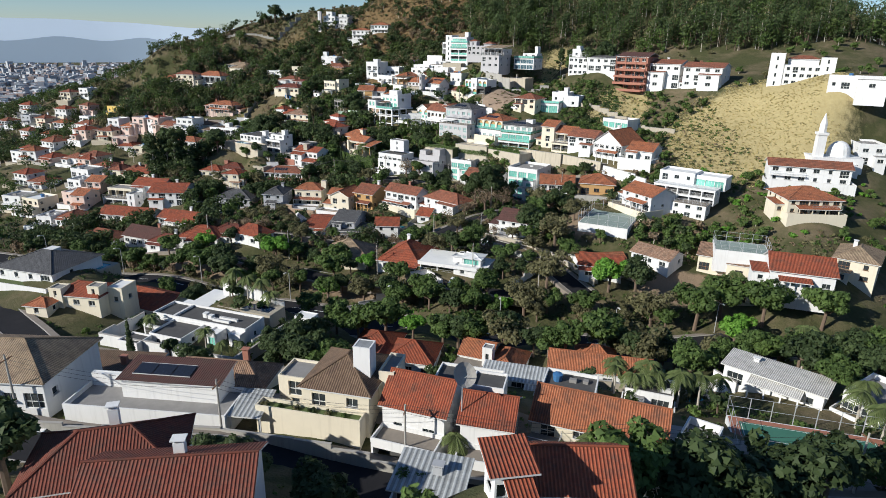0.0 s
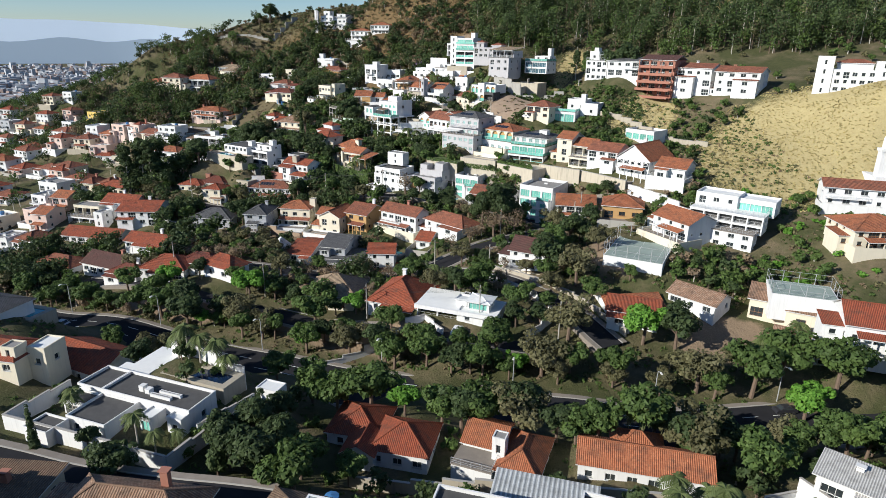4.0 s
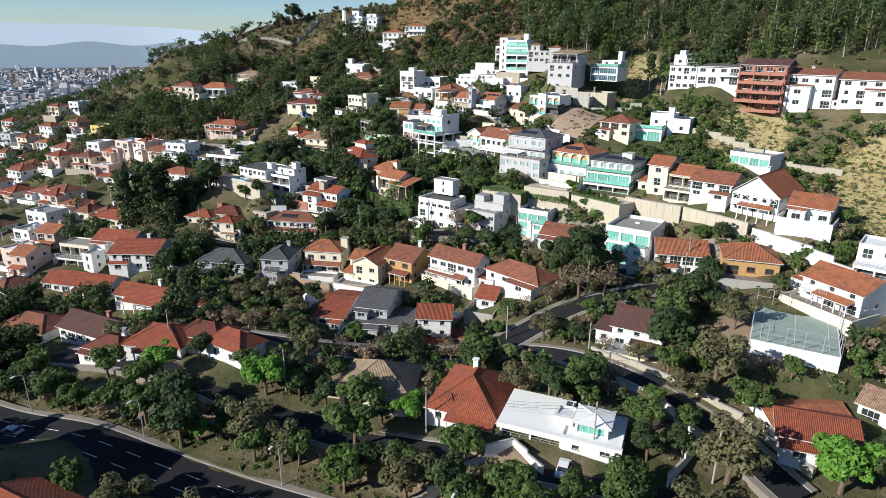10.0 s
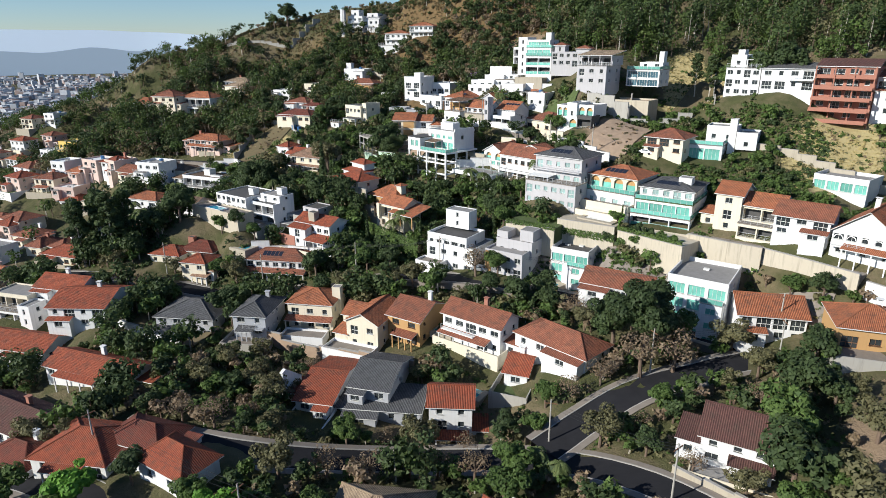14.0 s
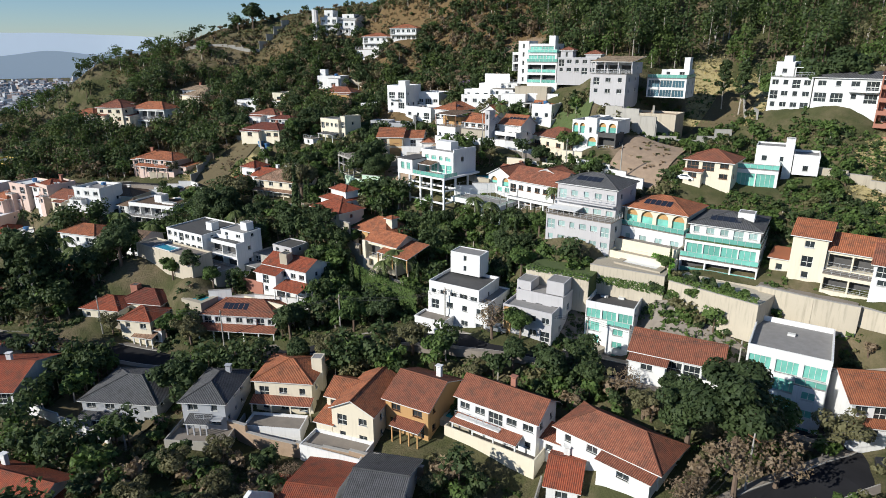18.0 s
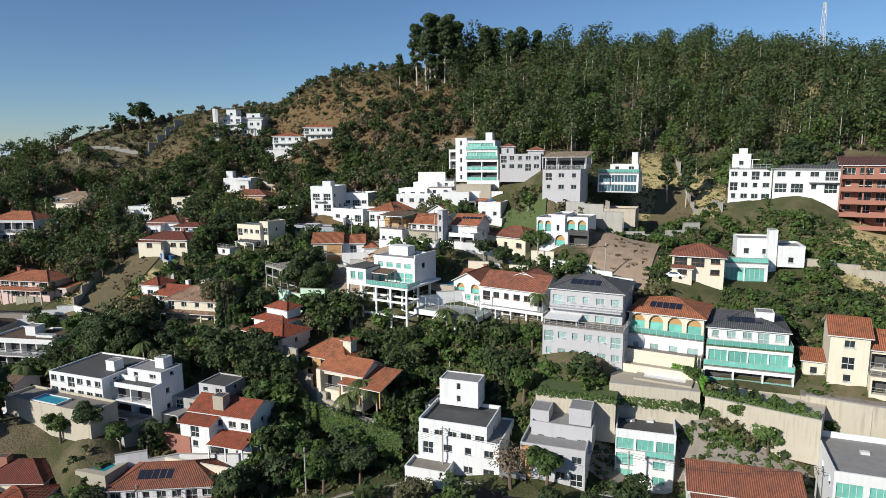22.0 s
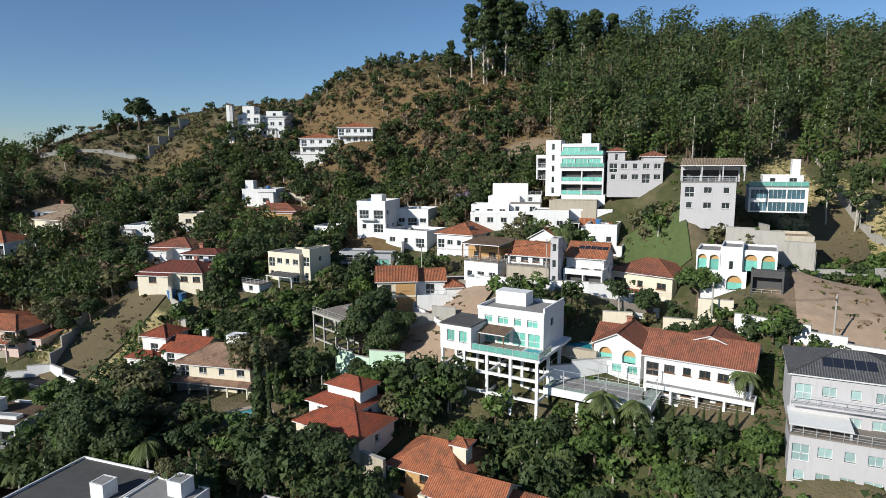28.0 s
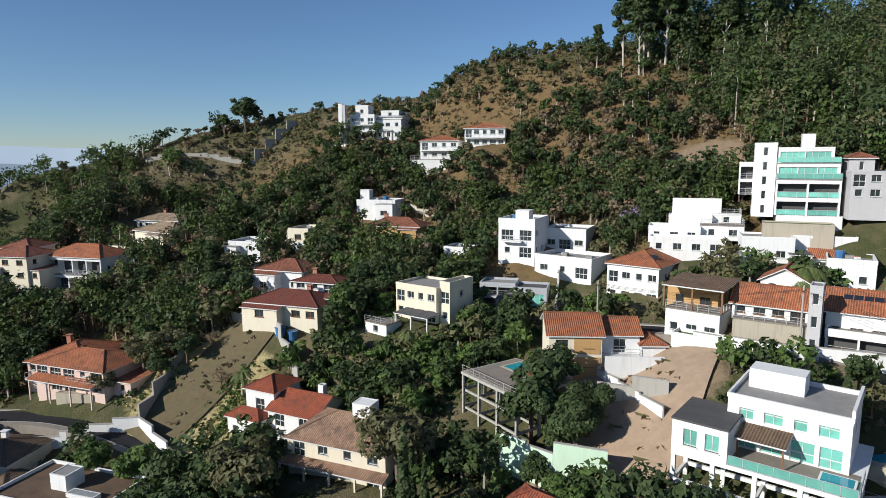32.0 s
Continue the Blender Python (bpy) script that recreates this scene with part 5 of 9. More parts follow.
villa(1.9, 311.2, 57.5, -25, "low white flat-roofed house with a tiled porch", [
    (-4.1, 4.2, 0, 7, 1.6, 5.8, "flat", 0.4, "white", "deck", "w"),
    (4.3, 14.1, 3, 9, 3.4, 5.8, "flat", 0.5, "white", "whiteroof", ""),
    (3.2, 6.6, -2, 3, 0.6, 3.5, "slab", 0.2, "frame", "slate", ""),
    (7.0, 13.6, 0, 7, 0.0, 2.8, "gable", 1.6, "white", "orange", "w")])
villa(-20.1, 316.6, 51.0, -45, "white two-storey house with arched windows and an orange hip roof", [
    (-4.9, 4.9, 0, 14, 0.0, 7.1, "hip", 2.3, "white", "orange", "Wp")])
villa(-20.4, 293.1, 50.4, -45, "white house with an open timber deck under a wide brown roof", [
    (-3.8, 3.9, 0, 9, 0.9, 5.0, "deck", 0, "white", "paving", "W"),
    (-4.2, 4.3, -0.4, 7.6, 5.3, 8.6, "slab", 0.6, "wood_frame", "brown", ""),
    (-5.1, 2.4, 4, 9, 4.3, 7.4, "flat", 0.1, "ochre", "deck", "wk"),
    (-1.7, 4.9, -3, 0, 0.0, 1.8, "flat", 0.6, "white", "earth_lawn", "")])
villa(-12.4, 287.1, 51.6, -40, "white house with orange roofs, a balustrade and a rough stone base", [
    (-4.6, 4.7, 0, 8, 0.6, 3.5, "deck", 0, "stone", "paving", ""),
    (-5.1, 4.3, 2, 9, 3.1, 5.3, "gable", 2.4, "white", "orange", "Wk"),
    (-2.4, 3.8, 7, 13, 4.5, 8.1, "gablef", 2, "white", "orange", "Ak"),
    (4.5, 6.0, -0.6, 2.4, 0.0, 9.2, "flat", 0.2, "lightgrey", "deck", "s")])
villa(-2.0, 284.1, 51.7, -40, "white house with an orange roof of solar panels over a garage", [
    (-3.7, 3.6, 0, 8, 1.0, 5.1, "gable", 2.6, "white", "orange", "bWp"),
    (-3.4, 4.0, -3, 1, 0.0, 2.9, "flat", 0.5, "white", "paving", "o")])
villa(-59.3, 317.2, 46.3, -42, "cream two-storey flat-roofed house with a glazed porch", [
    (-5.0, 4.4, 0, 8, 2.4, 8.4, "flat", 0.5, "cream", "deck", "W"),
    (4.42, 6.6, 1, 8, 2.4, 9.4, "flat", 0.6, "cream", "deck", "w"),
    (-2.5, 5.0, -3.4, -0.05, 1.6, 4.2, "slab", 0.3, "frame", "slate", ""),
    (-7.2, -2.0, -6, -2, 0.0, 2.4, "deck", 0, "white", "paving", "w")])
villa(-40.0, 325.0, 48.6, -20, "grey modern house of dark windows under flat roofs", [
    (-7.0, 0.0, 0, 5.5, 0.0, 4.4, "flat", 0.5, "grey", "deck", "o"),
    (0.05, 6.2, -1.2, 4.5, 0.0, 4.0, "flat", 0.5, "grey", "slate", "G"),
    (-3.0, 2.4, -4.6, -1.3, 0.0, 2.6, "slab", 0.3, "concrete", "dark", "")])
villa(14.7, 270.1, 53.0, -40, "white house with rounded arches and a black annexe", [
    (-2.0, 1.9, 0, 8, 2.7, 6.4, "flat", 0.4, "white", "deck", "Ab"),
    (2.0, 5.4, -0.8, 7.2, 3.0, 7.2, "flat", 0.5, "white", "deck", "s"),
    (5.3, 10.7, 0, 8, 3.5, 6.8, "flat", 0.4, "white", "deck", "A"),
    (6.9, 11.8, -3, 2, 0.0, 4.0, "flat", 0.3, "dark", "dark", "o"),
    (-1.4, 6.2, -0.9, 4.1, 0.2, 3.1, "flat", 0.4, "white", "deck", "A")])
villa(0.1, 251.3, 40.2, -45, "long white house with brown-red roofs and pointed gables", [
    (-7.4, 7.3, 0, 9, 0.1, 6.5, "gable", 2.8, "white", "brownred", "Wk"),
    (-2.7, 4.8, 4, 10, 5.1, 8.1, "gablef", 1.6, "white", "brownred", "W"),
    (-15.9, -8.4, 2, 11, 1.4, 6.4, "gablef", 2.2, "white", "brownred", "AW"),
    (-6.9, 7.9, -1.5, 1.5, 0.0, 2.4, "flat", 0.2, "white", "deck", "o")])
villa(8.5, 232.8, 37.5, -38, "light grey three-storey house with white windows and solar panels", [
    (-6.8, 6.8, 0, 11, 5.6, 12.5, "hip", 2.0, "lightgrey", "slate", "Wbpv"),
    (-6.9, 7.8, -4.5, 1.5, 0.0, 6.4, "deck", 0, "lightgrey", "paving", "Wv"),
    (-6.9, -0.6, -4, 1, 4.8, 7.6, "slab", 0.2, "lightgrey", "whiteroof", "")])
villa(21.4, 226.6, 36.3, -41, "cream house with four tall arches above a green glass balcony", [
    (-6.5, 6.6, 0, 11, 5.6, 9.8, "hip", 2.2, "cream", "orange", "Agp"),
    (-6.5, 6.8, -1.4, 8.6, 2.3, 6.0, "deck", 0, "white", "paving", "wg"),
    (-7.0, 6.8, -4.5, 0.0, 1.1, 3.4, "flat", 0.5, "cream", "paving", ""),
    (-5.8, 7.3, -7.6, -4.5, 0.0, 1.5, "flat", 0.6, "cream", "stone", ""),
    (-7.0, -4.4, -4, -1, 0.3, 2.8, "hip", 0.9, "brick", "orange", "")])
villa(48.7, 240.8, 47.7, -30, "white modern house with glass rails and a slim stair tower", [
    (-4.3, 4.4, 0, 8, 0.0, 4.1, "deck", 0, "white", "deck", "gG"),
    (-1.0, 6.8, 6, 13, 4.4, 8.4, "flat", 0.4, "white", "deck", "w"),
    (4.9, 6.7, 4.5, 7.0, 0.3, 10.8, "flat", 0.1, "white", "deck", ""),
    (6.9, 12.0, 4, 12, 3.0, 7.1, "flat", 0.5, "white", "deck", "w")])
villa(-50.4, 262.5, 35.1, -45, "cream house with tiers of red hip roofs and a square tower", [
    (-6.1, 6.0, -3, 5, 0.0, 2.9, "hip", 1.8, "cream", "red", "w"),
    (-7.3, 1.9, 1, 8, 1.7, 4.5, "hip", 1.6, "white", "red", "w"),
    (-5.2, 1.3, 3, 7, 4.1, 6.9, "hip", 1.2, "white", "red", "")])
villa(73.6, 149.3, 26.1, -39, "long white terraced house with flat white roofs", [
    (-8.9, 8.9, 0, 5, 0.0, 4.8, "deck", 0, "white", "paving", "w"),
    (-9.1, 9.9, 4, 10, 4.2, 8.9, "deck", 0, "white", "whiteroof", "o"),
    (-9.3, 1.8, 9, 17, 6.6, 12.0, "flat", 0.6, "white", "whiteroof", "w"),
    (1.7, 11.1, 10, 17, 7.9, 11.7, "flat", 0.5, "white", "whiteroof", "G")])
villa(-80.0, 88.0, 20.7, -10, "cream house with two small towers and a red tile roof", [
    (-5.5, 5.5, 0, 8, 0.4, 3.4, "hip", 1.8, "cream", "red", "w"),
    (-5.8, -2.8, -0.6, 2.4, 0.0, 4.8, "flat", 0.3, "cream", "deck", "s"),
    (2.6, 5.4, 0.6, 3.4, 0.6, 5.4, "flat", 0.3, "cream", "deck", "s"),
    (-9.0, -4.0, -4.0, 0.5, -0.4, 2.2, "hip", 1.0, "cream", "orange", "w"),
    (5.5, 9.0, 3.0, 8.0, 0.4, 4.4, "flat", 0.3, "cream", "whiteroof", "w")])
villa(137.5, 204.5, 62.3, -30, "white castle-like house with two corner towers", [
    (-8.5, 8.5, 0, 9, 0.5, 7.9, "flat", 0.5, "white", "deck", "W"),
    (-11.5, -6.5, -0.4, 3.6, 0.0, 12.3, "flat", 0.3, "white", "deck", "s"),
    (5.5, 10.5, -0.4, 3.6, 0.6, 11.0, "flat", 0.3, "white", "deck", "s"),
    (-5.4, 5.0, 3, 9, 7.3, 10.5, "hip", 1.2, "white", "brownred", "")])
villa(43.2, 287.7, 51.5, -35, "white house with a wide blue glass front above a terrace", [
    (-5.5, 5.6, 0, 10, 12.6, 17.9, "deck", 0, "white", "deck", "Gu"),
    (-2.7, 5.1, 4, 10, 17.7, 20.1, "flat", 0.2, "white", "whiteroof", "w"),
    (3.0, 4.6, 6, 9, 20.1, 23.6, "flat", 0.1, "white", "deck", ""),
    (-9.3, 6.0, -9, 0, 0.0, 8.2, "flat", 0.6, "stained", "soil_wall", "")])
villa(21.5, 308.1, 69.7, -25, "lilac-grey house with a band of white windows on stilts", [
    (-6.2, 6.2, 0, 9, 0.0, 5.0, "flat", 0.3, "lightgrey", "deck", "W"),
    (2.0, 6.8, 3, 9, 4.7, 6.3, "hip", 1.2, "lightgrey", "brownred", ""),
    (-6.1, -2.2, 3, 8, 4.7, 7.5, "hip", 1, "lightgrey", "brownred", "s")])
villa(26.1, 287.2, 64.5, -35, "grey three-storey house under a wide tan canopy roof", [
    (-5.2, 5.2, 0, 12, 0.0, 6.2, "deck", 0, "lightgrey", "deck", "w"),
    (-5.3, 5.9, 3, 12, 6.3, 9.3, "flat", 0.1, "lightgrey", "deck", "o"),
    (-5.4, 6.7, 0, 12, 6.6, 9.7, "slab", 1.4, "lightgrey", "tan", "")])
villa(64.8, 261.3, 62.8, -40, "white stepped house with terraces and a tall stair block", [
    (-4.8, 4.7, 0, 9, 0.0, 8.1, "deck", 0, "white", "deck", "W"),
    (-4.4, -0.2, 2, 9, 8.0, 11.5, "flat", 0.3, "white", "deck", "w"),
    (-3.0, -1.1, 3, 6, 11.3, 13.1, "flat", 0.1, "white", "deck", ""),
    (0.0, 4.8, 2, 9, 8.0, 10.5, "slab", 0.1, "white", "whiteroof", "")])
villa(-73.0, 413.1, 82.9, -15, "white stepped house on the ridge with terraces", [
    (-4.1, 4.1, 0, 10, 0.0, 8.1, "flat", 0.6, "white", "deck", "Wb"),
    (-2.5, 1.8, 1, 7, 8.2, 11.4, "flat", 0.3, "white", "deck", "w"),
    (3.5, 12.4, 2, 11, 0.8, 7.1, "deck", 0, "white", "deck", "W"),
    (5.2, 11.2, 4, 10, 7.3, 9.8, "flat", 0.3, "white", "deck", "w")])
villa(-49.8, 391.5, 72.9, -15, "white house with balconies and an orange hip roof", [
    (-5.6, 5.7, 0, 9, 4.2, 9.7, "hip", 1.6, "white", "orange", "Wb"),
    (-8.0, 2.9, -3, 2, 0.0, 4.2, "deck", 0, "white", "paving", "")])
villa(-37.0, 387.1, 80.6, -15, "white house with a bay and an orange hip roof", [
    (-5.8, 5.8, 0, 9, 0.0, 5.4, "hip", 1.6, "white", "orange", "Wb")])
villa(-36.8, 293.2, 46.2, -8, "cream house with ochre panels, balconies and orange roofs", [
    (-4.4, 3.2, 0, 9, 0.4, 6.0, "gable", 2.3, "cream", "orange", "wk"),
    (-0.8, 3.0, -0.06, 0.2, 0.5, 2.8, "flat", 0.02, "ochre", "ochre", ""),
    (-0.8, 3.0, -0.06, 0.2, 3.3, 5.6, "flat", 0.02, "ochre", "ochre", ""),
    (3.24, 9.0, 2, 9, 0.0, 5.6, "gable", 1.9, "white", "orange", "wb"),
    (9.04, 12.5, 1.0, 6.5, 0.0, 4.4, "hip", 1.0, "white", "orange", ""),
    (3.3, 11.5, -2, -1.4, 0.0, 3.6, "wall", 0, "white", "white", "")])
villa(-19.5, 219.5, 22.3, -32, "white modern block with a dark flat roof and stair box", [
    (-7.0, 6.9, 0, 10, 0.9, 7.4, "flat", 0.4, "white", "deck", "w"),
    (-7.0, 4.7, 0.4, 9.4, 6.3, 9.4, "flat", 0.7, "white", "dark", "W"),
    (-5.7, 1.3, 7, 11, 10.1, 14.6, "flat", 0.2, "white", "deck", "s"),
    (-7.8, -0.8, -4, 0, 0.0, 3.2, "flat", 0.5, "white", "paving", "")])
villa(-6.6, 211.2, 25.0, -32, "light grey modern house with an ochre panel and roof boxes", [
    (-5.0, 5.0, 0, 9, 0.0, 5.7, "flat", 0.5, "lightgrey", "deck", "W"),
    (-4.8, -3.3, -0.2, 0.0, 0.2, 5.7, "flat", 0.05, "ochre", "ochre", ""),
    (-4.1, 5.5, 4, 10, 3.8, 7.7, "flat", 0.4, "lightgrey", "deck", "w"),
    (-4.5, -1.5, 5, 9, 6.5, 9.5, "flat", 0.1, "lightgrey", "deck", ""),
    (1.7, 5.2, 5, 9, 7.9, 10.5, "flat", 0.1, "lightgrey", "deck", "")])
villa(-49.9, 77.2, 19.8, -20.4, "white modern villa with dark flat roofs inside a walled yard", [
    (-11.3, 11.3, 0.0, 6.2, 0.0, 3.3, "flat", 0.55, "white", "dark", "w"),
    (-6.0, 1.6, -6.8, -0.02, 0.0, 2.7, "flat", 0.5, "white", "dark", "w"),
    (4.4, 6.8, -3.0, -0.02, 0.0, 3.0, "flat", 0.3, "white", "whiteroof", "G"),
    (8.6, 11.3, -1.8, -0.02, 0.0, 3.0, "flat", 0.3, "white", "whiteroof", "w"),
    (-11.0, -6.2, -3.2, -0.02, 0.0, 2.4, "flat", 0.4, "white", "dark", "o"),
    (-9.6, -5.0, -11.0, -7.2, 0.0, 2.6, "flat", 0.4, "white", "dark", "s"),
    (-8.8, -3.6, 9.5, 16.0, 0.0, 3.0, "slab", 0.1, "white", "whiteroof", ""),
    (-10.5, -4.0, 6.3, 9.3, 0.0, 2.9, "slab", 0.1, "white", "whiteroof", ""),
    (-0.6, 0.3, 2.2, 3.2, 3.3, 4.3, "flat", 0.05, "white", "whiteroof", ""),
    (0.8, 1.7, 2.0, 3.0, 3.3, 4.1, "flat", 0.05, "white", "whiteroof", ""),
    (2.2, 6.2, 1.6, 2.2, 3.3, 3.8, "flat", 0.05, "white", "deck", ""),
    (3.0, 7.2, 2.8, 3.3, 3.3, 3.8, "flat", 0.05, "white", "deck", ""),
    (-6.4, -6.0, 0.3, 5.9, 3.3, 3.75, "flat", 0.05, "white", "deck", ""),
    (15.0, 19.0, 11.5, 14.5, 0.0, 2.1, "flat", 0.2, "white", "whiteroof", "")])
villa(-38.5, 29.5, 31.0, -7, "white house with a maroon roof above a walled terrace", [
    (-10.7, 10.4, 0.0, 6.5, 0.0, 2.4, "flat", 0.7, "white", "deck", ""),
    (-4.8, 8.2, 3.4, 8.0, 2.4, 5.2, "shed", 0.7, "white", "maroon", ""),
    (-10.4, -5.2, 5.6, 6.4, 2.4, 4.2, "flat", 0.1, "white", "whiteroof", ""),
    (10.6, 14.6, 0.6, 6.0, 0.0, 2.8, "slab", 0.6, "white", "metal", "")])
villa(-14.9, 28.8, 31.2, -14.6, "cream house with a brown hip roof, planted balcony and water tower", [
    (-4.4, 4.4, 0.4, 10.2, 0.0, 5.9, "hip", 2.7, "cream", "brown", "w"),
    (-9.0, -4.42, 3.0, 7.6, 0.0, 4.9, "flat", 0.4, "cream", "deck", "w"),
    (-9.8, 3.9, -1.6, 0.38, 0.0, 3.0, "flat", 0.55, "cream", "earth_lawn", ""),
    (1.4, 3.6, 3.2, 5.4, 5.9, 10.6, "flat", 0.1, "white", "metal", ""),
    (4.42, 6.4, 4.0, 9.0, 0.0, 6.8, "flat", 0.5, "cream", "deck", "")])
villa(-5.2, 26.9, 31.5, -20.5, "white house with a steep red tile roof over a garage", [
    (-4.0, 4.0, 0.0, 7.6, 0.0, 4.3, "gable", 2.9, "white", "red", "w"),
    (-4.0, 4.0, -3.4, -0.02, -2.2, 1.2, "flat", 0.6, "white", "paving", "o")])
villa(3.3, 24.2, 31.2, -15, "white house with a red tile roof and a porch", [
    (-3.0, 3.0, 0.0, 7.0, 0.0, 4.3, "gable", 2.3, "white", "red", "w"),
    (-3.2, 1.0, 7.1, 11.0, 0.0, 4.8, "flat", 0.4, "white", "dark", ""),
    (-3.0, 3.0, -3.0, -0.02, -2.0, 1.0, "flat", 0.6, "white", "paving", "o")])
villa(16.6, 25.2, 29.3, -22, "cream house with a broad orange tile roof and a front wing", [
    (-7.7, 7.7, 0.0, 7.4, 0.0, 4.6, "gable", 3.0, "cream", "orange", "w"),
    (2.3, 8.2, -6.5, 1.0, 0.0, 4.4, "gablef", 2.1, "cream", "orange", "w"),
    (-7.7, -4.0, -2.6, -0.02, -1.5, 2.6, "deck", 0, "cream", "paving", "w")])
villa(-9.2, 72.2, 14.2, -13, "white house under tiers of red hip roofs", [
    (-3.0, 6.6, 0.0, 9.0, 0.0, 3.2, "hip", 2.6, "white", "red", "w"),
    (-11.0, -2.2, 3.0, 12.0, 0.0, 3.0, "hip", 2.4, "white", "red", "w"),
    (-6.6, -1.6, -1.6, 4.0, 0.0, 3.1, "gablef", 1.6, "white", "red", "w")])
villa(7.5, 69.5, 14.6, -22, "white house with orange roofs, pale terrace and white chimney tower", [
    (-6.0, 0.3, 2.5, 10.0, 0.0, 3.4, "gable", 2.0, "white", "orange", "w"),
    (0.5, 6.8, -1.5, 9.0, 0.0, 3.0, "hip", 2.2, "white", "orange", "w"),
    (-6.2, 0.2, -2.4, 2.48, 0.0, 2.6, "deck", 0, "white", "paving", ""),
    (-0.8, 1.2, 0.8, 2.8, 0.0, 6.6, "flat", 0.2, "white", "deck", "s")])
villa(29.2, 66.4, 15.0, -14, "long low white house with an orange tile roof", [
    (-9.5, 9.5, 0.0, 7.2, 0.0, 3.2, "gable", 2.2, "white", "orange", "w"),
    (-4.5, 3.0, 4.0, 10.5, 0.0, 3.0, "hip", 2.5, "white", "orange", "")])
villa(2.7, 116.7, 18.3, -21, "low white house with a glazed upper room and a carport", [
    (-9.4, 0.5, 0.4, 9.6, 0.0, 2.7, "shed", 0.5, "white", "whiteroof", "o"),
    (0.5, 9.4, 0.2, 8.6, 0.0, 2.8, "flat", 0.35, "white", "whiteroof", "w"),
    (-9.7, 9.6, -0.5, 0.15, 2.2, 3.1, "flat", 0.05, "white", "whiteroof", ""),
    (2.2, 7.2, 1.8, 6.4, 2.9, 4.9, "hip", 0.5, "white", "whiteroof", "G"),
    (-0.9, 1.6, 3.0, 6.0, 2.9, 4.6, "shed", -0.5, "white", "whiteroof", ""),
    (-0.4, 0.9, 6.4, 8.2, 3.0, 4.2, "flat", 0.1, "white", "dark", "")])
villa(31.2, 216.6, 33.6, -33, "white house with wide green glass bands and grey hip roof", [
    (-8.0, 8.4, -4.5, 4.0, 0.0, 2.2, "flat", 0.5, "stained", "earth_lawn", ""),
    (-7.0, 7.0, -1.6, 10.0, 2.2, 5.2, "deck", 0.0, "white", "paving", "og"),
    (-6.6, 6.8, 0.0, 14.0, 5.2, 8.4, "deck", 0.0, "white", "earth_lawn", "G"),
    (-6.4, 6.4, 2.4, 15.0, 8.5, 11.2, "hip", 1.8, "white", "slate", "Wgp"),
    (1.5, 4.5, 6.5, 9.5, 11.6, 13.4, "flat", 0.1, "white", "deck", "")])
villa(-85.5, 250.8, 29.0, -34, "walled pool terrace of stained concrete below the white houses", [
    (-12.0, 10.0, -6.0, -0.3, 0.0, 2.3, "flat", 0.5, "stained", "paving", ""),
    (-6.0, 1.0, -5.4, -2.4, 2.3, 2.6, "flat", 0.15, "white", "water", "")])
for x, y, hw, hd, a in ((-26, 126, 8, 4, -18), (-12, 119, 9, 4.5, -20), (4, 111, 12, 4, -18), (12, 143, 7, 5, -45)):      # open verges and forecourts
    FOOT.append((x, y, math.cos(radians(a)), math.sin(radians(a)), hw, hd))
for x, y, z in ((-27, 128, 14.0), (-13, 121, 15.2), (2, 112.5, 17.6), (-28, 120, 12.6), (-10, 113, 13.2), (10, 109, 16.5)):
    spot(x, y, z)
for x, y, z in ((52, 144, 26.2), (45, 139, 25.8), (57, 148, 26.4), (46, 152, 26.4), (55, 137, 25.6), (42, 128, 21.5), (52, 126, 21.5), (-58, 64, 20.3), (-44, 60, 20.3), (-66, 76, 19.5), (-34, 58, 21)):
    spot(x, y, z)
# ---- buildings with a shape of their own
def block(root, name, x0, y0, z0, x1, y1, z1, mat):
    return part(name, Soup().box(x0, y0, z0, x1, y1, z1).mesh(name, mat), root)


# white house standing on a tall open frame of beams and columns
stilt = thing("stilt_house", pose(-33.7, 269.3, 46.5, 0, 0, -43.3), "white modern house on an open frame of white columns and beams", "house")
block(stilt, "deck", -0.2, 0, -0.45, 16.8, 14, 0, "white")
block(stilt, "deck_paving", 0.2, 0.3, 0.004, 16.4, 5.6, 0.03, "paving")
s = Soup()
facade(s, 4, 5, 15.4, 5, 0, 5.4, [(0.8, 0.1, 3.0, 2.3), (3.4, 0.1, 5.6, 2.3), (6.2, 0.1, 8.4, 2.3), (8.8, 0.1, 10.8, 2.3), (1.2, 3.3, 2.6, 4.5), (3.6, 3.3, 5.4, 4.5), (6.4, 3.3, 7.6, 4.5), (8.6, 3.3, 10.4, 4.5)])
facade(s, 15.4, 5, 15.4, 14, 0, 5.4, [(3, 3.2, 4.2, 4.4)])
facade(s, 4, 14, 4, 5, 0, 5.4, [(3, 3.2, 5.0, 4.4)])
facade(s, 15.4, 14, 4, 14, 0, 5.4, [])
part("wall", s.mesh("wall", "white"), stilt)
for u, zz, w, h in ((0.8, 0.1, 2.2, 2.2), (3.4, 0.1, 2.2, 2.2), (6.2, 0.1, 2.2, 2.2), (8.8, 0.1, 2.0, 2.2), (1.2, 3.3, 1.4, 1.2), (3.6, 3.3, 1.8, 1.2), (6.4, 3.3, 1.2, 1.2), (8.6, 3.3, 1.8, 1.2)):
    set_window(stilt, 4, 5, 0, u, zz, w, h, "glass_green", "frame", "door")
block(stilt, "roof", 4.2, 5.2, 5.3, 15.2, 13.8, 5.42, "deck")
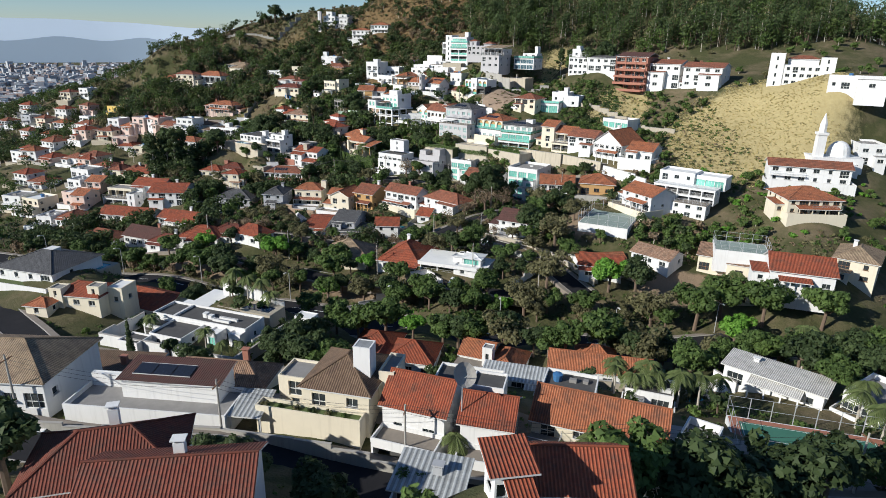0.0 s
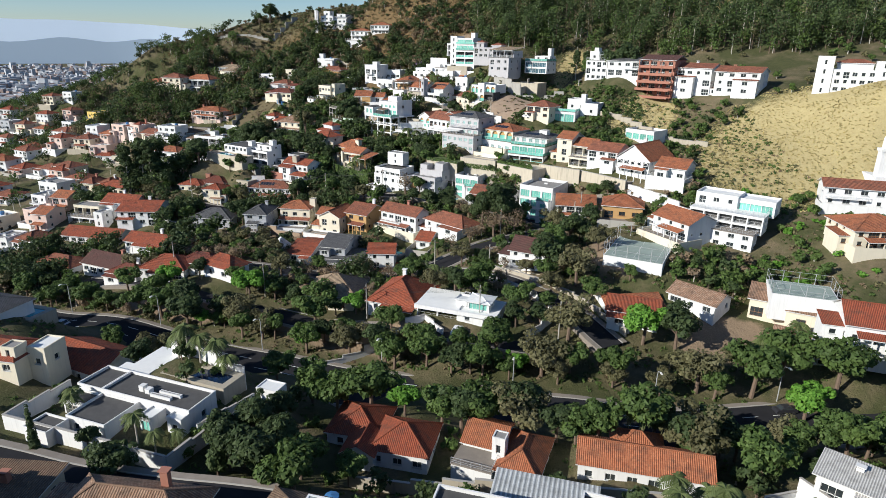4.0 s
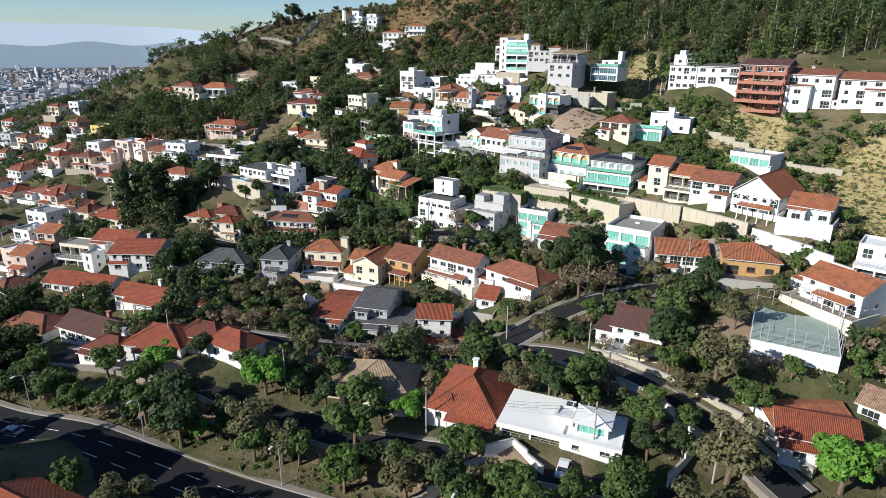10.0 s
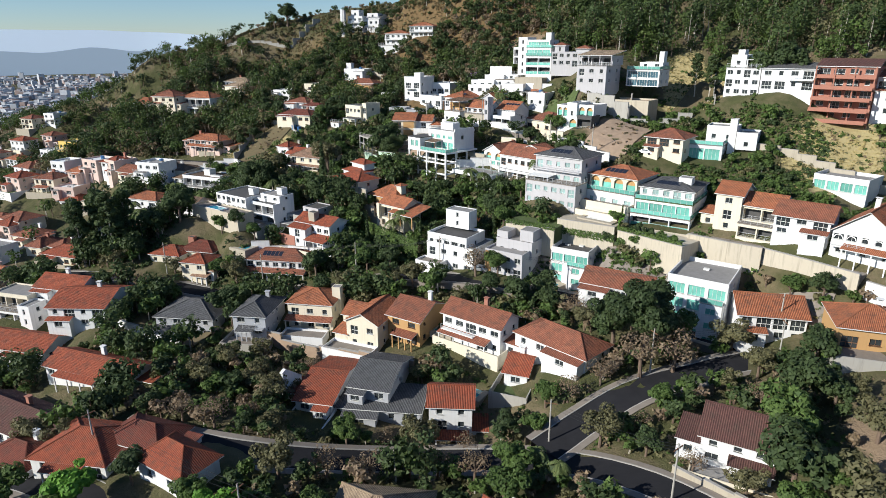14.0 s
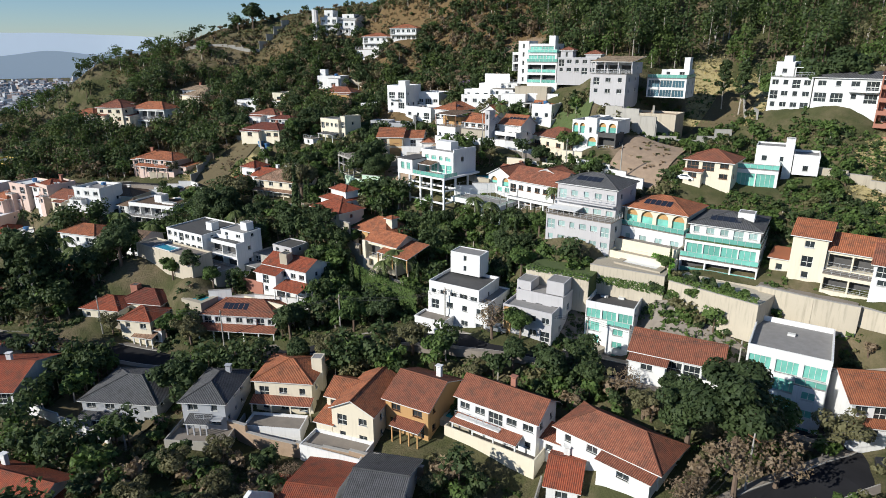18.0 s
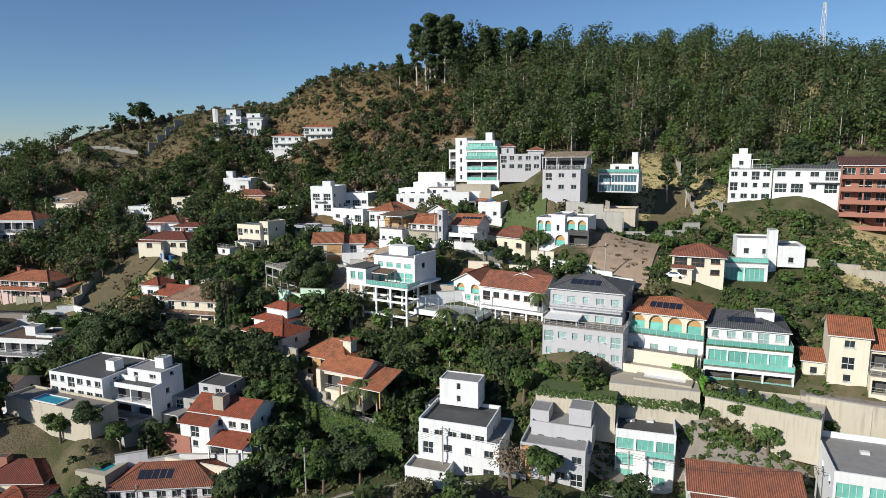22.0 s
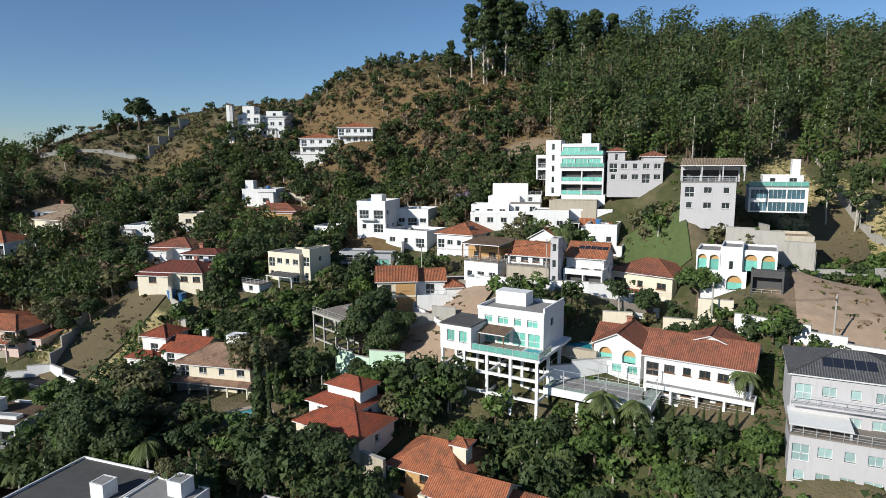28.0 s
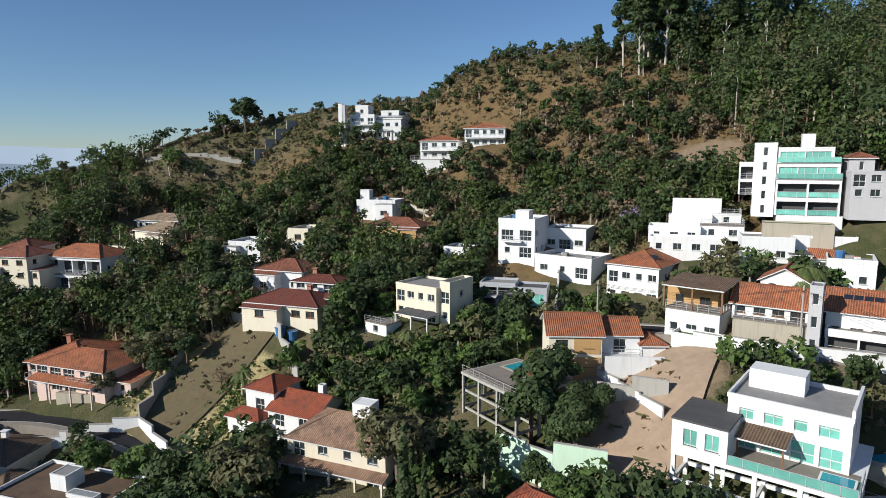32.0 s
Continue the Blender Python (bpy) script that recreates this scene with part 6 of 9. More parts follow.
part("parapet", Soup().box(3.9, 4.9, 5.4, 15.5, 5.15, 5.9).box(3.9, 13.8, 5.4, 15.5, 14.1, 5.9).box(3.9, 5.15, 5.4, 4.15, 13.8, 5.9).box(15.2, 5.15, 5.4, 15.5, 13.8, 6.6).mesh("parapet", "white"), stilt)
block(stilt, "stair_tower", 5, 9.5, 5.4, 10.5, 12.5, 7.6, "white")
s = Soup()
facade(s, -0.2, 0, 5.4, 0, 0, 3.5, [(1.2, 0.9, 2.6, 2.7), (3.4, 0.9, 4.8, 2.7)])
facade(s, 5.4, 0, 5.4, 5, 0, 3.5, [])
facade(s, -0.2, 7, -0.2, 0, 0, 3.5, [(2, 1.0, 3.4, 2.2)])
facade(s, 4, 7, -0.2, 7, 0, 3.5, [])
part("wing_wall", s.mesh("wing_wall", "white"), stilt)
set_window(stilt, -0.2, 0, 0, 1.2, 0.9, 1.4, 1.8, "glass_green", "frame", "sill")
set_window(stilt, -0.2, 0, 0, 3.4, 0.9, 1.4, 1.8, "glass_green", "frame", "sill")
block(stilt, "wing_roof", -0.3, -0.1, 3.5, 5.5, 7, 3.7, "dark")
part("canopy", roof_mesh("shed", 4.6, 3.4, 2.5, 0.5, "brown", 0.1), stilt, "brown corrugated canopy", Matrix.Translation((8.0, 1.6, 0)))
for xx in (5.9, 10.1):
    block(stilt, "post", xx - 0.08, 1.7, 0, xx + 0.08, 1.86, 2.5, "wood_frame")
rail_part(stilt, 5.5, 0.1, 16.6, 0.1, 0, panel="glass_green")
rail_part(stilt, 16.7, 0.1, 16.7, 5, 0, panel="glass_green")
block(stilt, "plunge_pool", 13.2, 0.8, 0.03, 16.3, 3.4, 0.5, "white")
block(stilt, "pool_water", 13.4, 1.0, 0.5, 16.1, 3.2, 0.52, "water")
for xx in (0, 4, 8, 12, 16.3):
    for yy in (0.1, 4.6, 9.5):
        block(stilt, "column", xx - 0.2, yy, -13, xx + 0.25, yy + 0.4, -0.45, "white")
for zz in (-3.6, -6.8):
    for yy in (0.1, 4.6):
        block(stilt, "beam", -0.1, yy + 0.05, zz, 16.4, yy + 0.35, zz + 0.45, "white")
    for xx in (0, 8, 16.3):
        block(stilt, "beam", xx - 0.12, 0.5, zz, xx + 0.18, 9.5, zz + 0.4, "white")
FOOT.append((-21.5, 268.0, math.cos(radians(-43.3)), math.sin(radians(-43.3)), 9.5, 8.5))

# unfinished concrete frame that carries a pool deck
skel = thing("concrete_frame", pose(-47.5, 284.3, 46.9, 0, 0, 30), "weathered concrete frame carrying a pool deck on the slope", "frame")
block(skel, "deck", -0.2, 0, -0.4, 10.4, 12.2, 0, "concrete")
block(skel, "deck_paving", 0.2, 0.3, 0.004, 10.2, 11.9, 0.04, "paving")
block(skel, "pool_rim", 5.7, 6.5, 0.045, 9.7, 10.5, 0.1, "stone")
block(skel, "pool_water", 6.1, 6.9, 0.105, 9.3, 10.1, 0.12, "water")
block(skel, "tiled_shelter", 3.4, 0.5, 0.05, 8.6, 1.9, 2.2, "darkred")
for xx in (0, 4, 9.8):
    for yy in (0.05, 4, 8, 11.7):
        block(skel, "column", xx - 0.17, yy, -12, xx + 0.17, yy + 0.34, -0.4, "concrete")
for zz in (-2.8, -5.4, -8.0):
    for yy in (0.1, 4.05, 8.05, 11.75):
        block(skel, "beam", -0.1, yy, zz, 9.9, yy + 0.25, zz + 0.35, "concrete")
    for xx in (0, 4, 9.8):
        block(skel, "beam", xx - 0.1, 0.3, zz + 0.02, xx + 0.12, 11.4, zz + 0.32, "concrete")
rail_part(skel, -0.1, 0.1, 10.3, 0.1, 0, "wood_frame")
rail_part(skel, -0.1, 0.1, -0.1, 12.0, 0, "concrete")
FOOT.append((-46.5, 291.5, 0.866, 0.5, 6.5, 8.5))

# prayer house with a dome and a slender tower
mosque = thing("mosque", pose(121, 160.6, 38, 0, 0, -12), "white mosque with a dome and a slender square minaret", "mosque")
block(mosque, "hall", 0, 0, -4, 15, 10, 5.5, "white")
block(mosque, "porch", 2, -2.5, -4, 13, -0.004, 3.5, "white")
for i in range(5):
    block(mosque, "window", 1.2 + i * 2.8, -0.06, 1.2, 2.2 + i * 2.8, -0.01, 3.6, "glass_dark")
s = Soup()
for i in range(6):
    for j in range(16):
        q = []
        for a, b in ((i, j), (i, j + 1), (i + 1, j + 1), (i + 1, j)):
            el, az = math.pi / 2 * a / 6, 2 * math.pi * b / 16
            q.append((9 + 3.4 * math.cos(el) * math.cos(az), 5 + 3.4 * math.cos(el) * math.sin(az), 6.8 + 3.6 * math.sin(el)))
        s.poly(q)
part("dome", s.mesh("dome", "white", True), mosque)
part("drum", Soup().tube([(9, 5, 5.5), (9, 5, 6.8)], [3.5, 3.4], 16).mesh("drum", "white"), mosque)
block(mosque, "minaret", 0.6, 1, 0, 3.2, 3.6, 12.5, "white")
block(mosque, "gallery", 0.3, 0.7, 12.5, 3.5, 3.9, 13.3, "white")
part("spire", Soup().tube([(1.9, 2.3, 13.3), (1.9, 2.3, 16), (1.9, 2.3, 19.5)], [1.2, 1.1, 0.05], 8).mesh("spire", "white"), mosque)
FOOT.append((125, 161, 1, 0, 9, 7))

# lift tower beside the white house on the ridge
lift = thing("lift_tower", pose(-79.4, 411, 80, 0, 0, -15), "tall narrow white and grey lift tower", "tower")
block(lift, "shaft", -1.0, 0, -2, 0.2, 2, 14.8, "white")
block(lift, "glass_shaft", 0.2, 0.1, -2, 1.2, 1.9, 14.5, "lightgrey")
block(lift, "base_house", -2.6, -1.5, -3, 4.0, 2.5, 2.2, "white")

# upright white gable wall
blade = thing("gable_wall", pose(-51.0, 175.6, 11.5, 0, 0, 62), "tall white slanting gable wall beside a tiled roof", "wall")
s = Soup()
pts = [(0, 0), (5, 0), (5, 4.2), (1.0, 7.4), (0, 7.0)]
for k, yy in enumerate((0, -0.7)):
    q = [(x, yy, z) for x, z in pts]
    s.poly(q if k else q[::-1])
for (xa, za), (xb, zb) in zip(pts, pts[1:] + pts[:1]):
    s.poly([(xa, 0, za), (xb, 0, zb), (xb, -0.7, zb), (xa, -0.7, za)])
part("wall_slab", s.mesh("wall_slab", "white"), blade)
# ---- the ground: one sheet to the horizon
SURFACE = _surface(PLOTS)


def axis(lo, hi, step, far_lo, far_hi):
    a = list(np.arange(lo, hi + step, step))
    s, lo_v, hi_v = step, a[0], a[-1]
    while hi_v < far_hi or lo_v > far_lo:
        s *= 1.25
        hi_v, lo_v = hi_v + s, lo_v - s
        a = [lo_v] + a + [hi_v]
    return np.array(a)


gx, gy = axis(-200, 170, 2.2, -4300, 4300), axis(-40, 430, 2.2, -2500, 4700)
GX, GY = np.meshgrid(gx, gy)
GZ = ground(GX.ravel(), GY.ravel()).reshape(GX.shape)
nearby = np.clip(1 - np.maximum(np.abs(GX) - 200, 0) / 60, 0, 1)
wob = np.array([noise.noise((x * 0.09, y * 0.09, 0)) + 0.5 * noise.noise((x * 0.3, y * 0.3, 4)) for x, y in zip(GX.ravel(), GY.ravel())]).reshape(GX.shape)
GZ = GZ + wob * 0.2 * nearby


def sheet(name, label, mats):
    ny, nx = GX.shape
    v = np.stack([GX, GY, GZ], -1).reshape(-1, 3)
    i = (np.arange(ny - 1)[:, None] * nx + np.arange(nx - 1)[None]).ravel()
    f = np.stack([i, i + 1, i + nx + 1, i + nx], 1)
    me = bpy.data.meshes.new(name)
    me.vertices.add(len(v))
    me.vertices.foreach_set("co", v.ravel())
    me.loops.add(f.size)
    me.loops.foreach_set("vertex_index", f.ravel())
    me.polygons.add(len(f))
    me.polygons.foreach_set("loop_start", np.arange(len(f)) * 4)
    me.polygons.foreach_set("use_smooth", np.ones(len(f), bool))
    me.materials.append(mats)
    me.update(calc_edges=True)
    return tagged(new(name, me), label, "ground", kind="structure")


def blob(x, y, cx, cy, rx, ry, turn=0.0):
    c, s = math.cos(radians(turn)), math.sin(radians(turn))
    u, v = ((x - cx) * c + (y - cy) * s) / rx, (-(x - cx) * s + (y - cy) * c) / ry
    return np.clip(1.6 - 1.6 * np.sqrt(u * u + v * v), 0, 1)


g = Graph("earth", 0.95, spec=0.2)
co = g.coord()
dry, bare = g.n("ShaderNodeAttribute", attribute_name="dry").outputs["Fac"], g.n("ShaderNodeAttribute", attribute_name="bare").outputs["Fac"]
rust = g.n("ShaderNodeAttribute", attribute_name="rust").outputs["Fac"]
n1, n2, n3 = g.noise(co, 0.06, 6, 0.65), g.noise(co, 0.5, 6, 0.7), g.noise(co, 3.0, 4)
green = g.mix(n2, (0.034, 0.042, 0.016), (0.10, 0.10, 0.042))
soil = g.mix(n3, (0.17, 0.12, 0.078), (0.33, 0.245, 0.165))
straw = g.mix(n2, (0.30, 0.235, 0.105), (0.50, 0.42, 0.22))
base = g.mix(g.ramp(n1, [(0.45, (0, 0, 0)), (0.62, (1, 1, 1))]), green, g.mix(n2, soil, green))
brown = g.mix(n2, (0.075, 0.055, 0.026), (0.24, 0.155, 0.075))
base = g.mix(g.ramp(g.math("ADD", g.math("MULTIPLY", rust, 1.5), g.math("SUBTRACT", n2, 0.75)), [(0.2, (0, 0, 0)), (0.7, (1, 1, 1))]), base, brown)
base = g.mix(g.ramp(g.math("ADD", g.math("MULTIPLY", dry, 1.5), g.math("SUBTRACT", n2, 0.75)), [(0.25, (0, 0, 0)), (0.6, (1, 1, 1))]), base, straw)
base = g.mix(g.ramp(g.math("ADD", g.math("MULTIPLY", bare, 1.5), g.math("SUBTRACT", n2, 0.75)), [(0.25, (0, 0, 0)), (0.6, (1, 1, 1))]), base, soil)
g.color(base)
g.bump(g.math("ADD", n3, g.math("MULTIPLY", n2, 2.0)), 0.25, 0.8)
earth = g.mat
land = sheet("ground", "dry grass, dark undergrowth and bare soil covering the hillside", earth)
FX, FY = GX.ravel(), GY.ravel()
dry_f = np.zeros(FX.shape)
for a in DRY:
    dry_f = np.maximum(dry_f, blob(FX, FY, *a))
bare_f = np.zeros(FX.shape)
for a in BARE:
    bare_f = np.maximum(bare_f, blob(FX, FY, *a))
rust_f = np.zeros(FX.shape)
for a in RUST:
    rust_f = np.maximum(rust_f, blob(FX, FY, *a))
for nm, val in (("dry", dry_f), ("bare", bare_f), ("rust", rust_f)):
    land.data.attributes.new(nm, "FLOAT", "POINT").data.foreach_set("value", val.astype("f"))
# ---- streets
ROADS = []


def smooth_line(pts, step=3.0):
    p = [np.array(q, float) for q in pts]
    p = [2 * p[0] - p[1], *p, 2 * p[-1] - p[-2]]
    out = []
    for a, b, c, d in zip(p, p[1:], p[2:], p[3:]):
        n = max(2, int(np.linalg.norm(c - b) / step))
        for k in range(n):
            t = k / n
            out.append(0.5 * (2 * b + (c - a) * t + (2 * a - 5 * b + 4 * c - d) * t * t + (3 * b - a - 3 * c + d) * t ** 3))
    out.append(p[-2])
    return np.array(out)


def street(pts, width, name, label, kerb=True, mat="asphalt", lift=0.38):
    line = smooth_line(pts)
    tan = np.gradient(line, axis=0)
    tan /= np.linalg.norm(tan, axis=1)[:, None]
    nor = np.stack([-tan[:, 1], tan[:, 0]], 1)
    zc = ground(line[:, 0], line[:, 1])
    zc = np.convolve(np.pad(zc, 3, "edge"), np.ones(7) / 7, "valid")
    root = tagged(new(name), label, "road", kind="structure")
    s = Soup()
    hw = width / 2
    for i in range(len(line) - 1):
        q = []
        for k, sg in ((i, -1), (i, 1), (i + 1, 1), (i + 1, -1)):
            q.append((*(line[k] + nor[k] * sg * hw), zc[k] + lift))
        s.poly([q[0], q[3], q[2], q[1]])
        for sg in (-1, 1):
            a, b = line[i] + nor[i] * sg * hw, line[i + 1] + nor[i + 1] * sg * hw
            s.poly([(*a, zc[i] + lift), (*b, zc[i + 1] + lift), (*b, zc[i + 1] - 1.5), (*a, zc[i] - 1.5)])
    part("roadway", s.mesh("roadway", mat), root)
    if kerb:
        for sg in (-1, 1):
            s = Soup()
            for i in range(len(line) - 1):
                a, b = line[i] + nor[i] * sg * hw, line[i + 1] + nor[i + 1] * sg * hw
                a2, b2 = line[i] + nor[i] * sg * (hw + 0.18), line[i + 1] + nor[i + 1] * sg * (hw + 0.18)
                a3, b3 = line[i] + nor[i] * sg * (hw + 1.3), line[i + 1] + nor[i + 1] * sg * (hw + 1.3)
                za, zb = zc[i] + lift + 0.14, zc[i + 1] + lift + 0.14
                for q in ([(*a, za - 0.16), (*b, zb - 0.16), (*b, zb), (*a, za)], [(*a, za), (*b, zb), (*b2, zb), (*a2, za)]):
                    s.poly(q if sg > 0 else q[::-1], 0)
                q = [(*a2, za - 0.004), (*b2, zb - 0.004), (*b3, zb - 0.02), (*a3, za - 0.02)]
                s.poly(q if sg > 0 else q[::-1], 1)
                s.poly([(*a3, za - 0.02), (*b3, zb - 0.02), (*b3, zb - 1.6), (*a3, za - 1.6)], 1)
            part("kerb", s.mesh("kerb", ["kerb", "paving"]), root)
    ROADS.append((line, hw + 1.4))
    return line, nor, zc + lift, root


def dashes(info, offset, on=2.2, off=3.0):
    line, nor, zc, root = info
    s, along = Soup(), 0.0
    for i in range(len(line) - 1):
        a, b = line[i] + nor[i] * offset, line[i + 1] + nor[i + 1] * offset
        if (i % 2) == 0:
            m, n = nor[i] * 0.07, nor[i + 1] * 0.07
            s.poly([(*(a - m), zc[i] + 0.012), (*(b - n), zc[i + 1] + 0.012), (*(b + n), zc[i + 1] + 0.012), (*(a + m), zc[i] + 0.012)])
    part("lane_mark", s.mesh("lane_mark", "paint"), root, "worn white lane marks")


avenue = street([(-190, 158), (-150, 146), (-120, 137), (-90, 126), (-64, 117.5), (-40, 108), (-15, 98.5), (12, 90.5), (40, 86.5), (85, 89), (150, 98)], 13.0, "road", "dark asphalt avenue in the valley between two kerbs")
dashes(avenue, 0.0)
dashes(avenue, 3.2)
side_street = street([(-105, 160), (-78, 148), (-50, 133), (-22, 122), (5, 112), (24, 108)], 6.5, "road", "narrow asphalt street beside the avenue")
lane = street([(36, 109), (30, 121), (21, 132), (10, 145), (-3, 154), (-20, 158), (-50, 153), (-75, 160)], 5.6, "road", "asphalt street climbing round the corner plot")
upper = street([(-3, 156), (6, 163), (17, 169), (32, 174), (40, 178), (34, 186), (22, 194), (5, 203), (-14, 211), (-30, 218), (-48, 219), (-75, 222), (-100, 226), (-130, 232)], 5.8, "road", "asphalt street between the house rows")
front_street = street([(-90, 25), (-60, 27), (-38, 22.5), (-15, 21.5), (6, 17), (30, 16), (60, 18)], 6.5, "road", "shaded asphalt street below the first houses")
hill_lane = street([(-27, 305), (-22, 300), (-17.5, 293.5), (-11, 286.5), (-3, 281.5), (8, 277.5)], 4.6, "road", "narrow asphalt lane between the upper houses")
left_lane = street([(-160, 322), (-130, 317.5), (-118, 313.5), (-107, 307.5), (-94, 299.5)], 5.0, "road", "asphalt lane below the dry slope")
lower_street = street([(-100, 90), (-86, 78), (-73, 66.5), (-55, 60), (-38, 55.5), (-22, 51)], 6.0, "road", "shaded asphalt street below the modern villa")
# ---- retaining and garden walls
def wall_run(pts, high, mat, label, thick=0.3, deep=2.5, posts=0.0, cap="kerb", level=None, name="garden_wall"):
    """A wall along the given plan points; it follows the ground in steps. level: a fixed top height."""
    root = thing(name, Matrix(), label, "wall", "plot walls")
    for (x0, y0), (x1, y1) in zip(pts, pts[1:]):
        length = math.hypot(x1 - x0, y1 - y0)
        n = max(1, round(length / 4.5))
        a = math.atan2(y1 - y0, x1 - x0)
        s, c = Soup(), Soup()
        for i in range(n):
            xa, ya = x0 + (x1 - x0) * i / n, y0 + (y1 - y0) * i / n
            xb, yb = x0 + (x1 - x0) * (i + 1) / n, y0 + (y1 - y0) * (i + 1) / n
            za, zb = gz(xa, ya), gz(xb, yb)
            top = level if level is not None else max(za, zb) + high
            u0, u1 = length * i / n, length * (i + 1) / n
            s.box(u0, -thick / 2, min(za, zb) - deep, u1 - 0.004, thick / 2, top)
            c.box(u0 - 0.02, -thick / 2 - 0.06, top, u1 + 0.016, thick / 2 + 0.06, top + 0.09)
            if posts:
                s.box(u0, -thick / 2 - 0.12, min(za, zb) - deep, u0 + 0.35, -thick / 2 - 0.004, top - 0.1)
        m = Matrix.Translation((x0, y0, 0)) @ Matrix.Rotation(a, 4, "Z")
        part("wall_section", s.mesh("wall_section", mat), root, at=m)
        part("coping", c.mesh("coping", cap), root, at=m)
    return root


wall_run([(-76, 236.5), (-66, 238), (-53, 234.5)], 2.4, "white", "long plain street wall below the chimney house", 0.3)
BIG = "tall stained concrete retaining wall below the house row"
wall_run([(34.5, 207), (41, 201), (46.5, 197)], 6.0, "stained", BIG, 0.5, 3, level=37.2)
wall_run([(47, 198.0), (53, 190.0), (58, 182.5)], 5.5, "stained", BIG, 0.5, 3, level=36.9)
wall_run([(58.5, 181), (66, 168), (70, 158)], 3.5, "white", "white painted retaining wall beside the street", 0.4, 3)
wall_run([(23.5, 277.5), (34.2, 267.3), (41, 290)], 4.5, "concrete", "grey block retaining wall below a lawn", 0.4, 3)
wall_run([(-105.4, 309), (-100.2, 333.5), (-85.5, 322), (-72, 296)], 1.6, "concrete", "long weathered plot wall up the dry slope", 0.25)
wall_run([(-135, 309), (-105.4, 309), (-95, 298)], 1.8, "white", "white street wall beside the slope", 0.3)
wall_run([(-50, 283), (-44.5, 277.5), (-38.8, 274.8)], 5.0, "mint", "tall pale green boundary wall", 0.3)
wall_run([(-18.2, 262.8), (-6, 262.5), (2.4, 262.5)], 2.5, "white", "white garden wall behind the court", 0.3)
wall_run([(-48, 256), (-37, 243), (-25, 232)], 2.6, "stone", "ivy-dark stone wall below the villa garden", 0.5)
wall_run([(-66, 200), (-52, 194), (-38, 189), (-26, 184)], 2.6, "soil_wall", "rough earth-coloured wall behind the terrace row", 0.5)
wall_run([(-30, 280), (-38, 305), (-30, 330)], 1.5, "white", "white plot wall on the upper slope", 0.25)
wall_run([(-60, 378), (-48, 366), (-42, 350)], 0.9, "stained", "pale stepped wall down the hill", 0.3)
wall_run([(58, 262), (72, 300), (78, 318)], 1.2, "concrete", "thin grey plot wall up the dry strip", 0.25)
wall_run([(35, 268), (44, 264), (52, 262)], 1.5, "concrete", "low wall at the bare plot", 0.25)
wall_run([(12, 259), (18, 250), (24, 243)], 2.5, "white", "white wall between two house plots", 0.3)
wall_run([(60, 242), (78, 222), (92, 205)], 1.6, "stone", "stone wall at the foot of the dry field", 0.4)
wall_run([(-26, 108.5), (-4, 118), (0, 112)], 1.2, "white", "low white wall at the gate", 0.2)
wall_run([(18, 111), (25, 118), (22, 126), (12, 138)], 1.5, "white", "curved white wall at the street corner", 0.25)
wall_run([(40, 113), (34, 124), (26, 134), (14, 147)], 1.0, "stone", "low stone wall with a balustrade along the street", 0.4)
wall_run([(-64.5, 85.5), (-67.9, 73.5), (-53, 68.4), (-39.1, 63.9), (-35.5, 73)], 2.6, "white", "white yard wall round the modern house", 0.3)
wall_run([(-49.5, 92.4), (-34.6, 86.0), (-36.2, 82.0)], 2.4, "white", "white wall behind the pool with palms", 0.3)
wall_run([(-31.9, 81.7), (-38, 72.5)], 2.2, "white", "plain wall between two gardens", 0.25)
wall_run([(-52, 27.6), (-28, 26.2), (-10, 22.6), (9, 18.6)], 2.2, "concrete", "grey street wall with gates", 0.25)
wall_run([(-14, 66), (4, 62.5), (22, 60), (38, 58)], 2.0, "stone", "long garden wall behind the orange roofs", 0.3)
wall_run([(38, 58), (48, 60.5), (50, 56)], 2.2, "white", "white garden wall near the palms", 0.25)
wall_run([(-112, 208), (-96, 203), (-80, 196)], 2.2, "white", "white wall below a grassy plot", 0.25)


wall_run([(-111.5, 432), (-105, 437), (-98, 443)], 1.2, "concrete", "dark boundary wall up to the crest", 0.3)
wall_run([(-150, 436), (-128, 434), (-111.5, 432)], 1.0, "concrete", "low boundary wall along the hill", 0.3)


wall_run([(-21, 291), (-13, 283), (-4, 278.2), (8, 274)], 1.8, "white", "white street wall below the hill lane", 0.25)
wall_run([(-44, 296), (-36, 287.5), (-28, 283)], 2.2, "concrete", "grey block wall at the earth bank", 0.3)
wall_run([(14, 262), (5, 268), (-4, 272.5)], 2.0, "cream", "cream garden wall behind the long white house", 0.3)
wall_run([(-124, 414.8), (-108, 392), (-93.6, 369.4)], 0.7, "concrete", "pale wall along the upper lane", 0.3)
wall_run([(-141, 388), (-132, 374), (-125, 361)], 1.6, "white", "white sloping wall beside a lawn", 0.3)


def terrace(x0, y0, x1, y1, z, deep, mat, label):
    """Level ground held up behind a retaining wall; the wall runs from the first point to the second."""
    a = math.atan2(y1 - y0, x1 - x0)
    root = thing("terrace", pose(x0, y0, z, 0, 0, math.degrees(a)), label, "terrace", "garden terraces")
    n = math.hypot(x1 - x0, y1 - y0)
    part("yard", Soup().box(0, 0.3, -7, n, deep, 0).mesh("yard", mat), root)
    part("retaining_wall", Soup().box(0, 0, -7, n, 0.297, 0.12).mesh("retaining_wall", "stained"), root)
    part("coping", Soup().box(-0.05, -0.05, 0.12, n + 0.05, 0.35, 0.22).mesh("coping", "kerb"), root)


